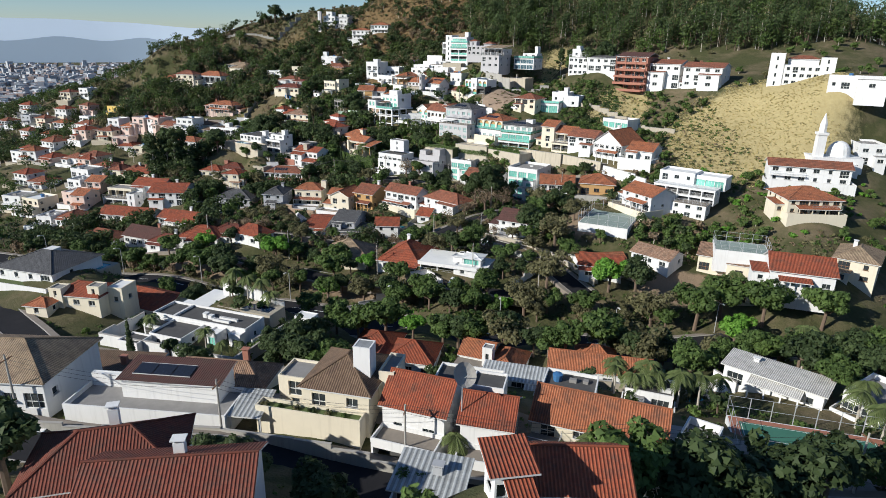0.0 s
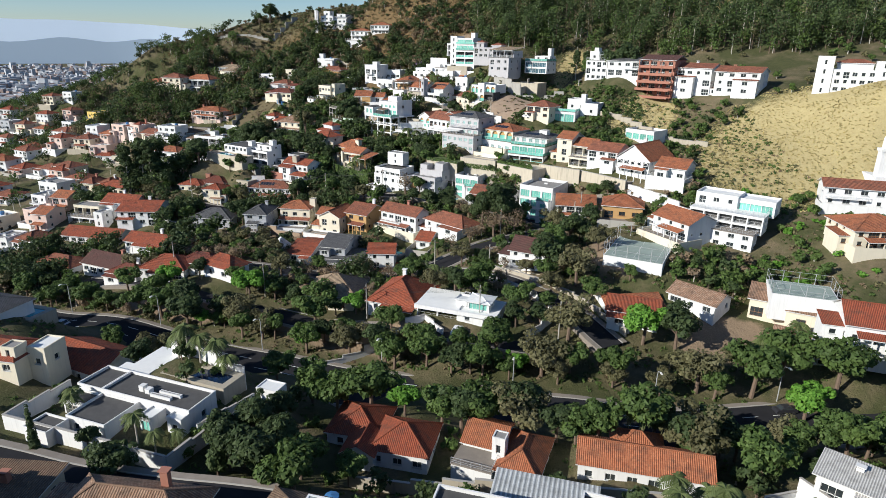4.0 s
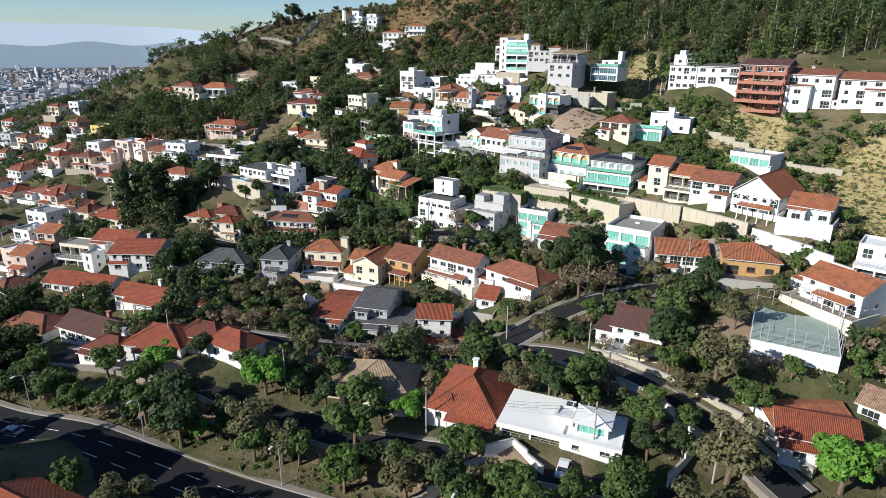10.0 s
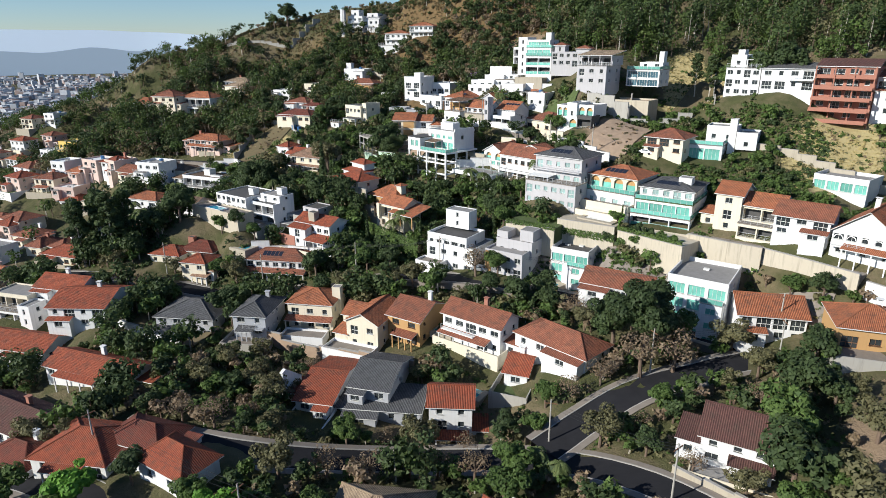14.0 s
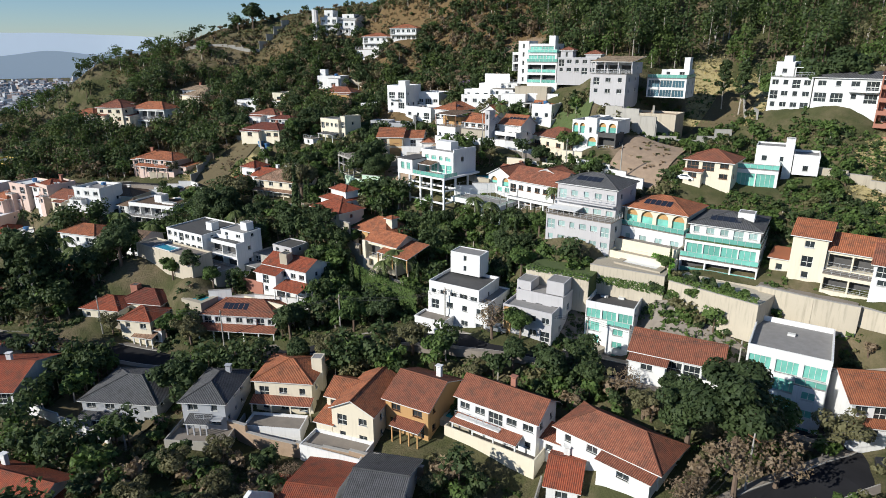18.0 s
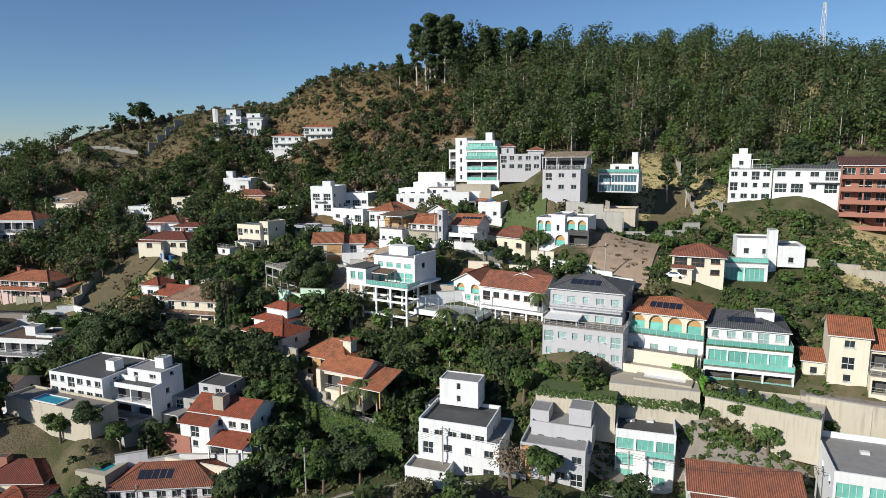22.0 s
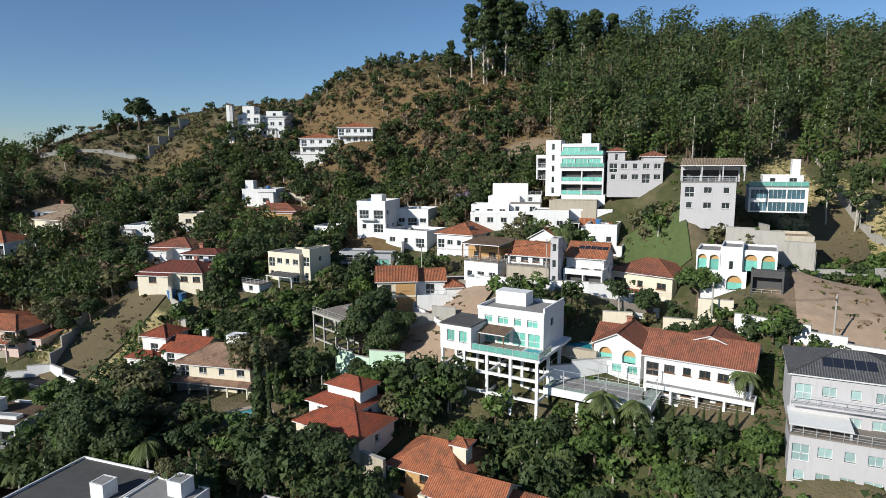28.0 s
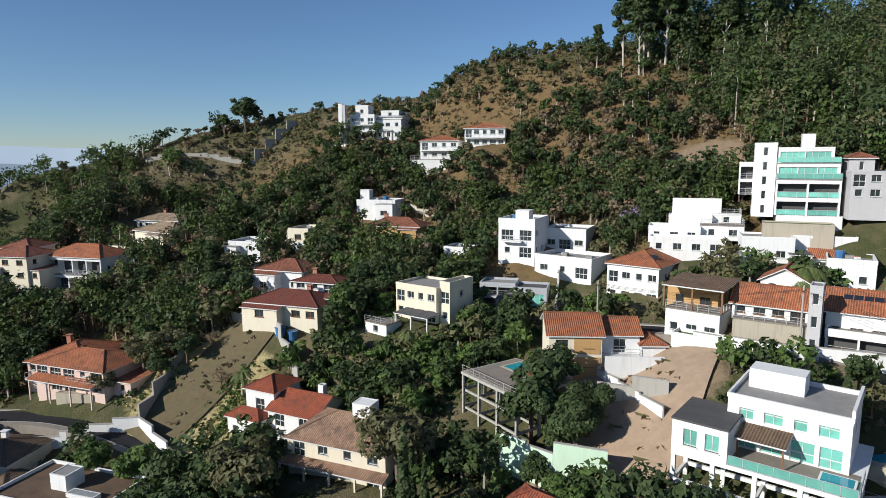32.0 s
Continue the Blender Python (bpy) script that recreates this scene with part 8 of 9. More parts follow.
for x, y, k in ((10.3, 391, 1.75), (16, 389, 1.65), (22, 391, 1.5), (5, 393, 1.5), (33, 388, 1.4), (44, 386, 1.3), (13, 394, 1.6), (19, 395, 1.6), (8, 388, 1.4), (38, 392, 1.3), (50, 390, 1.3), (58, 392, 1.2), (-2, 396, 0.8), (-117, 238, 1.25), (-121, 241, 1.3), (-126, 238, 1.2), (-124, 244, 1.2), (-129, 242, 1.2), (-116, 245, 1.1), (27, 353, 1.0), (32, 345, 1.0), (70, 320, 1.0), (67, 291, 0.95), (64, 296, 0.9), (52, 338, 1.1)):
    tree("gum", x, y, k)
for x, y, k in ((-36.3, 242, 1.1), (-33, 241.5, 1.2), (-30.3, 241.6, 1.0), (4, 246, 0.8), (-47.5, 90.3, 0.85), (-45.3, 89.4, 0.85), (-43, 88.6, 0.9), (-39.5, 87, 0.85), (-37.5, 86.3, 0.85), (0.0, 24.6, 0.8), (12.6, 23.4, 0.85),
                (15.4, 22.2, 0.9), (28, 46, 0.8), (31, 48, 0.8), (26, 48, 0.7), (58, 79, 0.8), (86, 78, 0.9), (81, 83, 0.9), (40, 52, 0.7), (44, 50, 0.7), (74, 108, 0.9), (66, 106, 0.9), (-5, 150, 0.7), (-2, 147, 0.7),
                (-10, 250, 1.0), (-14, 252, 1.0), (-22, 250, 1.1), (-26, 252, 1.0), (-120, 262, 1.1), (-126, 268, 1.1), (-112, 270, 1.1), (-105, 275, 1.1), (-116, 280, 1.1), (-100, 282, 1.0), (-4, 292, 1.2), (-60, 110, 0.8)):
    tree("palm", x, y, k)
scatter(20, (-75, 100, 40, 130), ["mid", "olive", "mid", "dark"], (0.7, 1.15))
scatter(12, (20, 60, 95, 110), ["mid", "mid", "dark"], (0.9, 1.4))
scatter(20, (-130, 95, -50, 150), ["dark", "mid", "olive"], (0.7, 1.2))
scatter(22, (-72, 158, -40, 192), ["olive", "bare", "bare", "olive", "dark"], (0.45, 0.8), apart=1.5)
scatter(24, (-40, 130, 60, 200), ["mid", "dark", "olive", "bare"], (0.5, 0.95))
scatter(40, (-70, 225, 10, 275), ["dark", "mid", "cypress", "dark"], (0.6, 1.0), apart=1.8)
scatter(30, (-110, 225, -60, 330), ["dark", "mid", "olive", "palm"], (0.7, 1.1))


# rows of trees on both verges of the avenue
for side, x0, x1, step, kinds, size in ((-1, -34, 95, 5.5, ["mid", "mid", "bright", "olive", "dark"], (0.95, 1.45)), (1, -120, 60, 8.0, ["mid", "olive", "bright", "mid", "mid"], (0.75, 1.2)), (-1, 0, 95, 7.5, ["mid", "dark", "palm", "olive"], (0.9, 1.3))):
    line, nor, zc, _ = avenue
    last = None
    for i in range(len(line)):
        p = line[i] + nor[i] * side * tr.uniform(8.8, 12.5)
        if x0 < p[0] < x1 and (last is None or np.linalg.norm(p - last) > step) and free(p[0], p[1], -0.8):
            tree(kinds[tr.randint(len(kinds))], p[0], p[1], tr.uniform(*size))
            last = p


# leaning garden trees over the kerbs of the upper streets
for info, kinds in ((lane, ["bare", "olive", "dark", "mid", "bare"]), (upper, ["dark", "bare", "mid", "olive", "dark"]), (side_street, ["dark", "olive", "mid"])):
    line, nor, zc, _ = info
    for i in range(1, len(line) - 1):
        p = line[i] + nor[i] * (1 if i % 2 else -1) * tr.uniform(4.4, 6.2)
        if tr.uniform() < 0.62 and free(p[0], p[1], -1.6) and all((p[0] - a) ** 2 + (p[1] - b) ** 2 > 9 for a, b, r in TREES):
            tree(kinds[tr.randint(len(kinds))], p[0], p[1], tr.uniform(0.6, 1.0))


for x, y, k in ((30.5, 51, 0.8), (33.5, 49.5, 0.75), (36, 49, 0.7), (38.5, 50.5, 0.7), (27, 52, 0.8), (29.5, 46, 0.8), (32, 46.4, 0.85), (34.5, 44, 0.8), (38, 44.5, 0.8), (59, 34, 1.0), (60, 29, 1.0), (62, 37, 1.1), (62.3, 43, 1.1), (60, 24, 1.0), (66, 48, 1.0), (-46, 70, 0.7), (-42.5, 68, 0.65), (-39.5, 69, 0.6), (-59.5, 78.0, 0.6), (-58.5, 76, 0.6)):
    tree("palm", x, y, k)
for kind, x, y, k in (("dark", 52, 24, 0.9), ("mid", 47, 22, 0.8), ("dark", 60, 28, 1.0), ("mid", 66, 34, 1.1), ("mid", 64, 52, 1.0), ("dark", -52, 68, 0.6), ("olive", 18.5, 20.6, 0.7), ("cypress", -57.8, 65.2, 1.0), ("dark", -24, 62, 0.8), ("mid", -14, 66, 0.8), ("dark", -30, 68, 0.7), ("bush", 42, 46, 1.5), ("bush", 36, 47, 1.5), ("mid", 70, 42, 1.1)):
    tree(kind, x, y, k)
for k in range(6):
    u, v = -9.0 + 2.1 * k, -0.6
    tree("bush", -14.9 + 0.968 * u + 0.252 * v, 28.8 - 0.252 * u + 0.968 * v, 0.5, 34.2)
# tall garden trees; those beside the front street are added to shade it
for kind, x, y, k in (("dark", -21, 12.5, 0.8), ("dark", -15, 13, 0.7), ("mid", -4.5, 13.5, 0.6), ("dark", -24.5, 15.5, 0.6), ("mid", 14.5, 11, 1.4), ("dark", 20, 11.5, 1.5), ("dark", 27, 13, 1.5), ("dark", 33, 15, 1.4), ("dark", -44, 13, 1.4), ("dark", -50, 17, 1.2),
                      ("dark", -13, 6.5, 0.8), ("dark", -44, 60, 0.9), ("mid", -20, 58, 1.1), ("dark", -26, 62, 1.2), ("dark", -31, 66, 1.1), ("dark", -30, 74, 1.1), ("dark", -25, 70, 1.2), ("mid", -21, 66, 1.0), ("dark", -33.5, 70, 1.0), ("dark", -27, 79, 1.0), ("dark", 52, 17, 1.3), ("dark", 41, 19, 1.3), ("dark", 58, 20, 1.4)):
    tree(kind, x, y, k)
# shrubs on the yards of the tall houses, and in front of the villas with tiers of roofs
for kind, x, y, z, k in (("bush", -0.6, 228.6, 35.7, 2.3), ("bush", 6.8, 222.6, 35.7, 1.7), ("bush", 21.8, 213.0, 36.2, 1.3), ("bush", 24.0, 210.8, 36.2, 1.5), ("bush", 26.2, 208.4, 36.2, 1.4), ("bush", 28.2, 206.0, 36.2, 1.5), ("bush", 30.2, 203.6, 36.2, 1.3),
                         ("mid", 20.8, 216.6, 36.2, 0.5), ("cypress", 22.4, 218.4, 36.6, 0.5), ("mid", 9.0, 213.2, None, 0.35)):
    tree(kind, x, y, k, z)
for kind, x, y, k in (("dark", -47.5, 251, 0.9), ("dark", -51.5, 254.5, 0.9), ("mid", -44.5, 254.0, 0.7), ("dark", -55.5, 257.5, 0.9), ("dark", -36.5, 239.5, 0.7), ("mid", -48.5, 246.5, 0.9)):
    tree(kind, x, y, k)
# clipped columns below the long white house, shrubs along the feet of the tall walls
for k in range(7):
    tree("cypress", -7.8 + 1.45 * k, 252.0 - 1.45 * k, 0.42)
for x, y, kind, k in ((13, 219.5, "mid", 0.6), (16, 216, "bush", 1.4), (18.5, 213.5, "dark", 0.55), (21, 211.5, "bush", 1.5), (24, 209, "mid", 0.6), (27.5, 206.5, "bush", 1.5), (31, 203.5, "dark", 0.6), (35, 200.5, "bush", 1.6), (39, 197.5, "mid", 0.6),
                      (44, 194, "bush", 1.5), (49, 188, "mid", 0.7), (53, 183, "bush", 1.6), (3, 226, "bush", 1.6), (6, 223.5, "bush", 1.7), (-87, 244, "mid", 0.8), (-81, 241.5, "dark", 0.8), (-76, 240, "mid", 0.7)):
    tree(kind, x, y, k)


# ---- woods: far too many stems to count
def wood(n, area, kinds, size, name, label):
    vs, ts = {}, Soup()
    xs, ys = tr.uniform(area[0], area[2], n * 5), tr.uniform(area[1], area[3], n * 5)
    ok = free_many(xs, ys, 0.9)
    for q in BARE + ([] if name == "scrub" else DRY):
        ok &= ~((blob(xs, ys, *q) > 0.5) & ((ys < 345) | (q in BARE)))
    ok &= np.array([bool(area[4](x, y)) for x, y in zip(xs, ys)])
    xs, ys = xs[ok][:n], ys[ok][:n]
    for x, y, z in zip(xs, ys, ground(xs, ys)):
        leaf, h, r, num = kinds[tr.randint(len(kinds))]
        sc = tr.uniform(*size)
        bl = tall_blobs(r * sc, h * sc) if h >= 6 else crown_blobs(r * sc, h * sc, 8, 1.0 if h > 2 else 0.7)
        v = leaf_cloud(num, bl, (0.21 + 0.05 * r) * sc ** 0.5, k3=True) + [x, y, z]
        vs.setdefault(leaf, []).append(v)
        ts.tube([(x, y, z - 0.8), (x + tr.uniform(-0.4, 0.4), y, z + h * sc)], [0.2, 0.08], 4, int(tr.uniform() < 0.25))
    root = thing(name, Matrix(), label, "woods", kind="stuff")
    tagged(part("stems", ts.mesh("stems", ["trunk", "pale_trunk"]), root), kind="stuff")
    for leaf, v in vs.items():
        tagged(part("foliage", quads("foliage", np.concatenate(v), leaf, 3), root), kind="stuff")


wood(2300, (18, 262, 230, 430, lambda x, y: y > 318 - 0.42 * (x - 30) and y > 266 and not (52 < x < 74 and y < 312)), [("leaf_dark", 9, 2.7, 200), ("leaf_mid", 7, 2.8, 200), ("leaf_dark", 11, 2.5, 210), ("leaf_pine", 8, 2.6, 200), ("leaf_dark", 3, 2.4, 140), ("leaf_dark", 12, 2.6, 210), ("leaf_olive", 9, 2.2, 130)], (0.6, 1.4), "woods", "dense dark green woods on the hill behind the houses")
wood(1000, (-190, 322, 34, 462, lambda x, y: True), [("leaf_dark", 2.4, 1.9, 130), ("leaf_olive", 2.0, 1.8, 110), ("leaf_dry", 1.6, 1.6, 90), ("leaf_olive", 1.0, 1.4, 90)], (0.5, 1.15), "scrub", "olive and rust-brown scrub below the crest")
wood(1150, (-250, 318, 20, 440, lambda x, y: y < 428 + 0.12 * (x + 60) and not (x > -112 and y > 385 - 0.55 * (x + 60)) and not (-112 < x < -84 and y > 388)), [("leaf_dark", 6.5, 2.3, 150), ("leaf_olive", 4.0, 2.4, 130), ("leaf_dark", 4.5, 2.6, 150), ("leaf_pine", 7, 2.2, 150), ("leaf_dry", 4.0, 2.2, 90)], (0.7, 1.3), "woods", "dark trees on the slope below the crest")
wood(380, (-112, 345, 45, 440, lambda x, y: not (-112 < x < -84 and y > 388) and y < 380 - 0.45 * (x + 20)), [("leaf_dark", 3.4, 2.0, 200), ("leaf_olive", 3.6, 2.0, 180), ("leaf_dry", 3.0, 1.9, 120), ("leaf_dark", 5.0, 2.2, 220)], (0.6, 1.2), "woods", "loose dark trees over rust-brown grass")
wood(800, (-420, 100, -120, 460, lambda x, y: x < -135 or y > 330), [("leaf_dark", 5, 3.0, 110), ("leaf_mid", 4.5, 2.8, 110)], (0.8, 1.3), "woods", "dark trees on the lower slope")
wood(820, (-140, 195, 30, 345, lambda x, y: True), [("leaf_dark", 4.2, 2.7, 210), ("leaf_mid", 3.4, 2.4, 190), ("leaf_olive", 2.6, 2.0, 150), ("leaf_dark", 1.0, 1.5, 110)], (0.6, 1.25), "garden_greenery", "dense garden trees and shrubs between the houses")
wood(560, (-140, 125, 80, 200, lambda x, y: True), [("leaf_dark", 3.0, 2.1, 200), ("leaf_mid", 2.6, 2.0, 190), ("leaf_olive", 1.2, 1.5, 160), ("leaf_dry", 2.6, 1.9, 130)], (0.55, 1.1), "garden_greenery", "garden trees and shrubs along the streets")
wood(230, (20, 190, 110, 290, lambda x, y: y < 300 - 0.4 * x), [("leaf_mid", 0.9, 1.3, 140), ("leaf_dark", 1.4, 1.6, 170), ("leaf_mid", 2.4, 1.9, 220)], (0.5, 1.1), "garden_greenery", "shrubs between the upper houses")
wood(340, (-110, -30, 90, 90, lambda x, y: True), [("leaf_dark", 2.6, 2.0, 210), ("leaf_mid", 1.2, 1.5, 160)], (0.6, 1.1), "garden_greenery", "shaded garden shrubs in the foreground gardens")
wood(420, (-75, 195, 70, 300, lambda x, y: True), [("leaf_mid", 0.9, 1.3, 110), ("leaf_dark", 1.2, 1.4, 120), ("leaf_olive", 0.8, 1.2, 100)], (0.5, 1.1), "garden_greenery", "low hedges and shrubs round the upper houses")
wood(170, (55, 122, 135, 172, lambda x, y: True), [("leaf_mid", 0.9, 1.3, 120), ("leaf_bright", 0.8, 1.2, 110), ("leaf_mid", 2.2, 1.8, 200)], (0.5, 1.1), "garden_greenery", "fresh green bushes on the open plots")
wood(120, (85, 100, 200, 290, lambda x, y: y > 210 or x > 140 or y < 130), [("leaf_mid", 2.6, 2.0, 240), ("leaf_olive", 1.4, 1.5, 160)], (0.6, 1.2), "garden_greenery", "scattered shrubs round the dry field")

wood(1150, (-350, 322, -150, 470, lambda x, y: y < 446 + 0.1 * (x + 165) or x < -225), [("leaf_dark", 5, 3.0, 100), ("leaf_dark", 4, 2.8, 90), ("leaf_mid", 4, 2.7, 90), ("leaf_pine", 6.5, 2.6, 100), ("leaf_olive", 3, 2.4, 80)], (0.7, 1.25), "woods", "dense dark trees on the far flank of the hill")
wood(750, (-110, 325, 60, 412, lambda x, y: y < 392 - 0.42 * (x + 20) and (x < -45 or y < 388)), [("leaf_dark", 3.6, 2.3, 130), ("leaf_dark", 4.5, 2.5, 140), ("leaf_olive", 2.6, 2.1, 110), ("leaf_pine", 5.5, 2.2, 130), ("leaf_dry", 2.6, 2.0, 90)], (0.6, 1.2), "woods", "dark thicket on the slope below the white ridge houses")
wood(85, (30, 356, 185, 400, lambda x, y: y > 398 - 0.2 * abs(x - 90)), [("leaf_dark", 16, 3.8, 400), ("leaf_pine", 14, 3.6, 360), ("leaf_dark", 13, 3.4, 340)], (0.8, 1.25), "woods", "tall broad trees along the top of the woods")
wood(260, (-120, 380, 20, 442, lambda x, y: not (-112 < x < -84 and y > 388)), [("leaf_dark", 2.6, 1.9, 110), ("leaf_olive", 2.2, 1.8, 100), ("leaf_dark", 3.6, 2.1, 120)], (0.6, 1.15), "woods", "scattered dark trees on the dry grass of the crest")
wood(120, (-96, 300, -46, 324, lambda x, y: True), [("leaf_mid", 2.0, 1.9, 180), ("leaf_dark", 3.0, 2.1, 200), ("leaf_dark", 1.2, 1.6, 140)], (0.6, 1.1), "garden_greenery", "terraced garden shrubs below the lane")
wood(420, (-135, 150, -20, 300, lambda x, y: not (-48 < x < -18 and 222 < y < 246) and not (-76 < x < -36 and 150 < y < 198) and not (-80 < x < -44 and 262 < y < 300)), [("leaf_dark", 5, 2.7, 210), ("leaf_dark", 6.5, 2.5, 220), ("leaf_mid", 4, 2.4, 180)], (0.7, 1.2), "garden_greenery", "tall dark garden trees between the lower houses")
wood(1500, (-720, 330, -220, 900, lambda x, y: y > 470 or x < -330), [("leaf_dark", 4, 3.6, 48), ("leaf_dark", 3.5, 3.4, 48), ("leaf_mid", 3.5, 3.2, 48)], (0.8, 1.6), "woods", "trees among the houses of the far plain")


def hedge(pts, wide, high, z, label, leaf="leaf_mid"):
    """A clipped or climbing hedge along plan points, leaf by leaf."""
    out = []
    for (xa, ya), (xb, yb) in zip(pts, pts[1:]):
        n = int(math.hypot(xb - xa, yb - ya) * (high + wide) * 26)
        t = tr.uniform(0, 1, n)
        face = tr.uniform(0, high + wide, n)
        dx, dy = (xb - xa) / math.hypot(xb - xa, yb - ya), (yb - ya) / math.hypot(xb - xa, yb - ya)
        up, back = np.minimum(face, high), np.maximum(face - high, 0)
        rough = tr.uniform(-0.15, 0.15, n)
        c = np.stack([xa + (xb - xa) * t - dy * (back + rough), ya + (yb - ya) * t + dx * (back + rough), z + up + tr.uniform(-0.12, 0.12, n)], 1)
        d = tr.normal(size=(n, 3)) * 0.45 + np.where(face[:, None] < high, [[dy, -dx, 0.35]], [[0, 0, 1]])
        d /= np.linalg.norm(d, axis=1)[:, None]
        t1 = np.cross(d, tr.normal(size=(n, 3)))
        t1 /= np.linalg.norm(t1, axis=1)[:, None]
        t2, k = np.cross(d, t1), tr.uniform(0.12, 0.26, n)[:, None]
        out.append(np.stack([c - t1 * k - t2 * k * 0.6, c + t1 * k - t2 * k * 0.5, c + t2 * k * 1.2], 1).reshape(-1, 3))
    root = thing("hedge", Matrix(), label, "hedge", "garden hedges")
    tagged(part("foliage", quads("foliage", np.concatenate(out), leaf, 3), root), kind="stuff")


hedge([(-49.5, 250.5), (-38.5, 236.5), (-28.0, 224.5)], 0.5, 4.6, 24.6, "tall ivy-covered retaining wall below the ochre villa", "leaf_mid")
hedge([(7.4, 219.2), (19.3, 212.1)], 0.6, 1.6, 33.4, "green hedge at the foot of the pale terrace")
hedge([(-5.6, 221.3), (5.6, 214.4)], 0.5, 1.0, 35.5, "clipped hedge along the lawn")
hedge([(20.0, 212.4), (31.0, 200.4)], 0.8, 1.1, 36.1, "clipped hedge above the stained retaining wall")
hedge([(19.7, 221.5), (22.4, 218.6), (20.4, 213.0)], 0.8, 2.2, 36.3, "tall green hedge between two yards", "leaf_bright")


# low weeds, creepers and small shrubs that cover the ground between the plots
def cover(n, box, leaf, size, name, label, keep=None, per=12, gap=0.1):
    x, y = tr.uniform(box[0], box[2], n), tr.uniform(box[1], box[3], n)
    ok = free_many(x, y, gap)
    clump = np.array([noise.noise((a * 0.11, b * 0.11, len(leaf))) for a, b in zip(x, y)])
    ok &= clump > tr.uniform(-0.45, 0.35, n)
    for cx, cy, rx, ry, turn in BARE:
        ok &= blob(x, y, cx, cy, rx, ry, turn) < 0.35
    if keep:
        ok &= keep(x, y)
    x, y = x[ok], y[ok]
    z = ground(x, y)
    r = size * tr.uniform(0.5, 1.5, len(x))
    bl = np.repeat(np.stack([x, y, z, r, r, r], 1), per, 0)
    k = len(bl)
    d = tr.normal(size=(k, 3))
    d /= np.linalg.norm(d, axis=1)[:, None]
    d[:, 2] = np.abs(d[:, 2]) * 0.8
    c = bl[:, :3] + d * bl[:, 3:] * tr.uniform(0.4, 1.0, k)[:, None]
    nrm = d + tr.normal(size=(k, 3)) * 0.5 + [0, 0, 0.3]
    nrm /= np.linalg.norm(nrm, axis=1)[:, None]
    t1 = np.cross(nrm, tr.normal(size=(k, 3)))
    t1 /= np.linalg.norm(t1, axis=1)[:, None]
    t2 = np.cross(nrm, t1)
    s = bl[:, 3:4] * tr.uniform(0.25, 0.5, k)[:, None]
    v = np.stack([c - t1 * s - t2 * s * 0.6, c + t1 * s - t2 * s * 0.5, c + t2 * s * 1.2], 1).reshape(-1, 3)
    tagged(new(name, quads(name, v, leaf, 3)), label, "undergrowth", kind="stuff")


TOWN = (-150, 100, 110, 345)
cover(9000, (-25, 195, 78, 262), "leaf_mid", 0.72, "undergrowth", "dense green hedges and creepers on the banks", gap=-1.5)
cover(5000, (-25, 195, 78, 262), "leaf_dark", 0.8, "undergrowth", "dark shrubs on the banks below the houses", gap=-1.2)
cover(6000, (-110, 225, -20, 300), "leaf_dark", 0.8, "undergrowth", "dark low shrubs between the gardens", gap=-1.2)
cover(22000, TOWN, "leaf_mid", 0.62, "undergrowth", "low green weeds and creepers between the plots")
cover(20000, TOWN, "leaf_olive", 0.6, "undergrowth", "low olive weeds and shrubs between the plots")
cover(9000, TOWN, "leaf_dry", 0.5, "undergrowth", "dry brown weeds between the plots")
cover(5000, (-100, 296, -40, 326), "leaf_mid", 0.6, "undergrowth", "green hedges and ground cover on the garden terraces", gap=-1.0)
cover(8000, (-110, -30, 95, 100), "leaf_mid", 0.5, "undergrowth", "low green garden plants in the foreground")
cover(24000, (-190, 322, 60, 460), "grass_rust", 0.75, "undergrowth", "rust-brown dry grass on the hill", per=9)
cover(22000, (-190, 322, 60, 460), "leaf_olive", 0.8, "undergrowth", "low olive shrubs on the hill", per=9)


# dry grass tufts on the open slopes
def tufts(n, zones, leaf, size, name, label, plots=False):
    vs = []
    for cx, cy, rx, ry, turn in zones:
        for _ in range(int(n * rx * ry)):
            a, r = tr.uniform(0, 6.28), math.sqrt(tr.uniform(0, 1)) * 0.85
            c, s = math.cos(radians(turn)), math.sin(radians(turn))
            u, v = rx * r * math.cos(a), ry * r * math.sin(a)
            x, y = cx + u * c - v * s, cy + u * s + v * c
            if plots or free(x, y, 0.2):
                vs.append((x, y))
    p = np.array(vs)
    z = ground(p[:, 0], p[:, 1])
    k = len(p)
    out = []
    for _ in range(3):
        a = tr.uniform(0, 6.28, k)
        d = np.stack([np.cos(a), np.sin(a), np.zeros(k)], 1) * size * tr.uniform(0.5, 1.2, k)[:, None]
        up = np.stack([tr.uniform(-0.3, 0.3, k), tr.uniform(-0.3, 0.3, k), tr.uniform(0.5, 1.1, k)], 1) * size * 0.8
        b = np.stack([p[:, 0], p[:, 1], z], 1)
        out.append(np.stack([b - d * 0.5, b + d * 0.5, b + d + up, b - d * 0.8 + up], 1).reshape(-1, 3))
    root = tagged(new(name, quads(name, np.concatenate(out), leaf)), label, "grass", kind="stuff")


tufts(2.6, DRY, "grass_dry", 0.42, "dry_grass", "tall straw-coloured dry grass on the open slope")
PLOT = [(-33.5, 283, 13, 7, 50), (28.5, 255.5, 6, 10, -38), (-96, 316, 12.5, 5.2, 52)]
tufts(0.4, PLOT, "leaf_dry", 0.85, "dry_weeds", "tufts of dry brown weeds on the bare plots", True)
tufts(0.15, PLOT, "leaf_olive", 1.0, "dry_weeds", "low olive weeds on the bare plots", True)
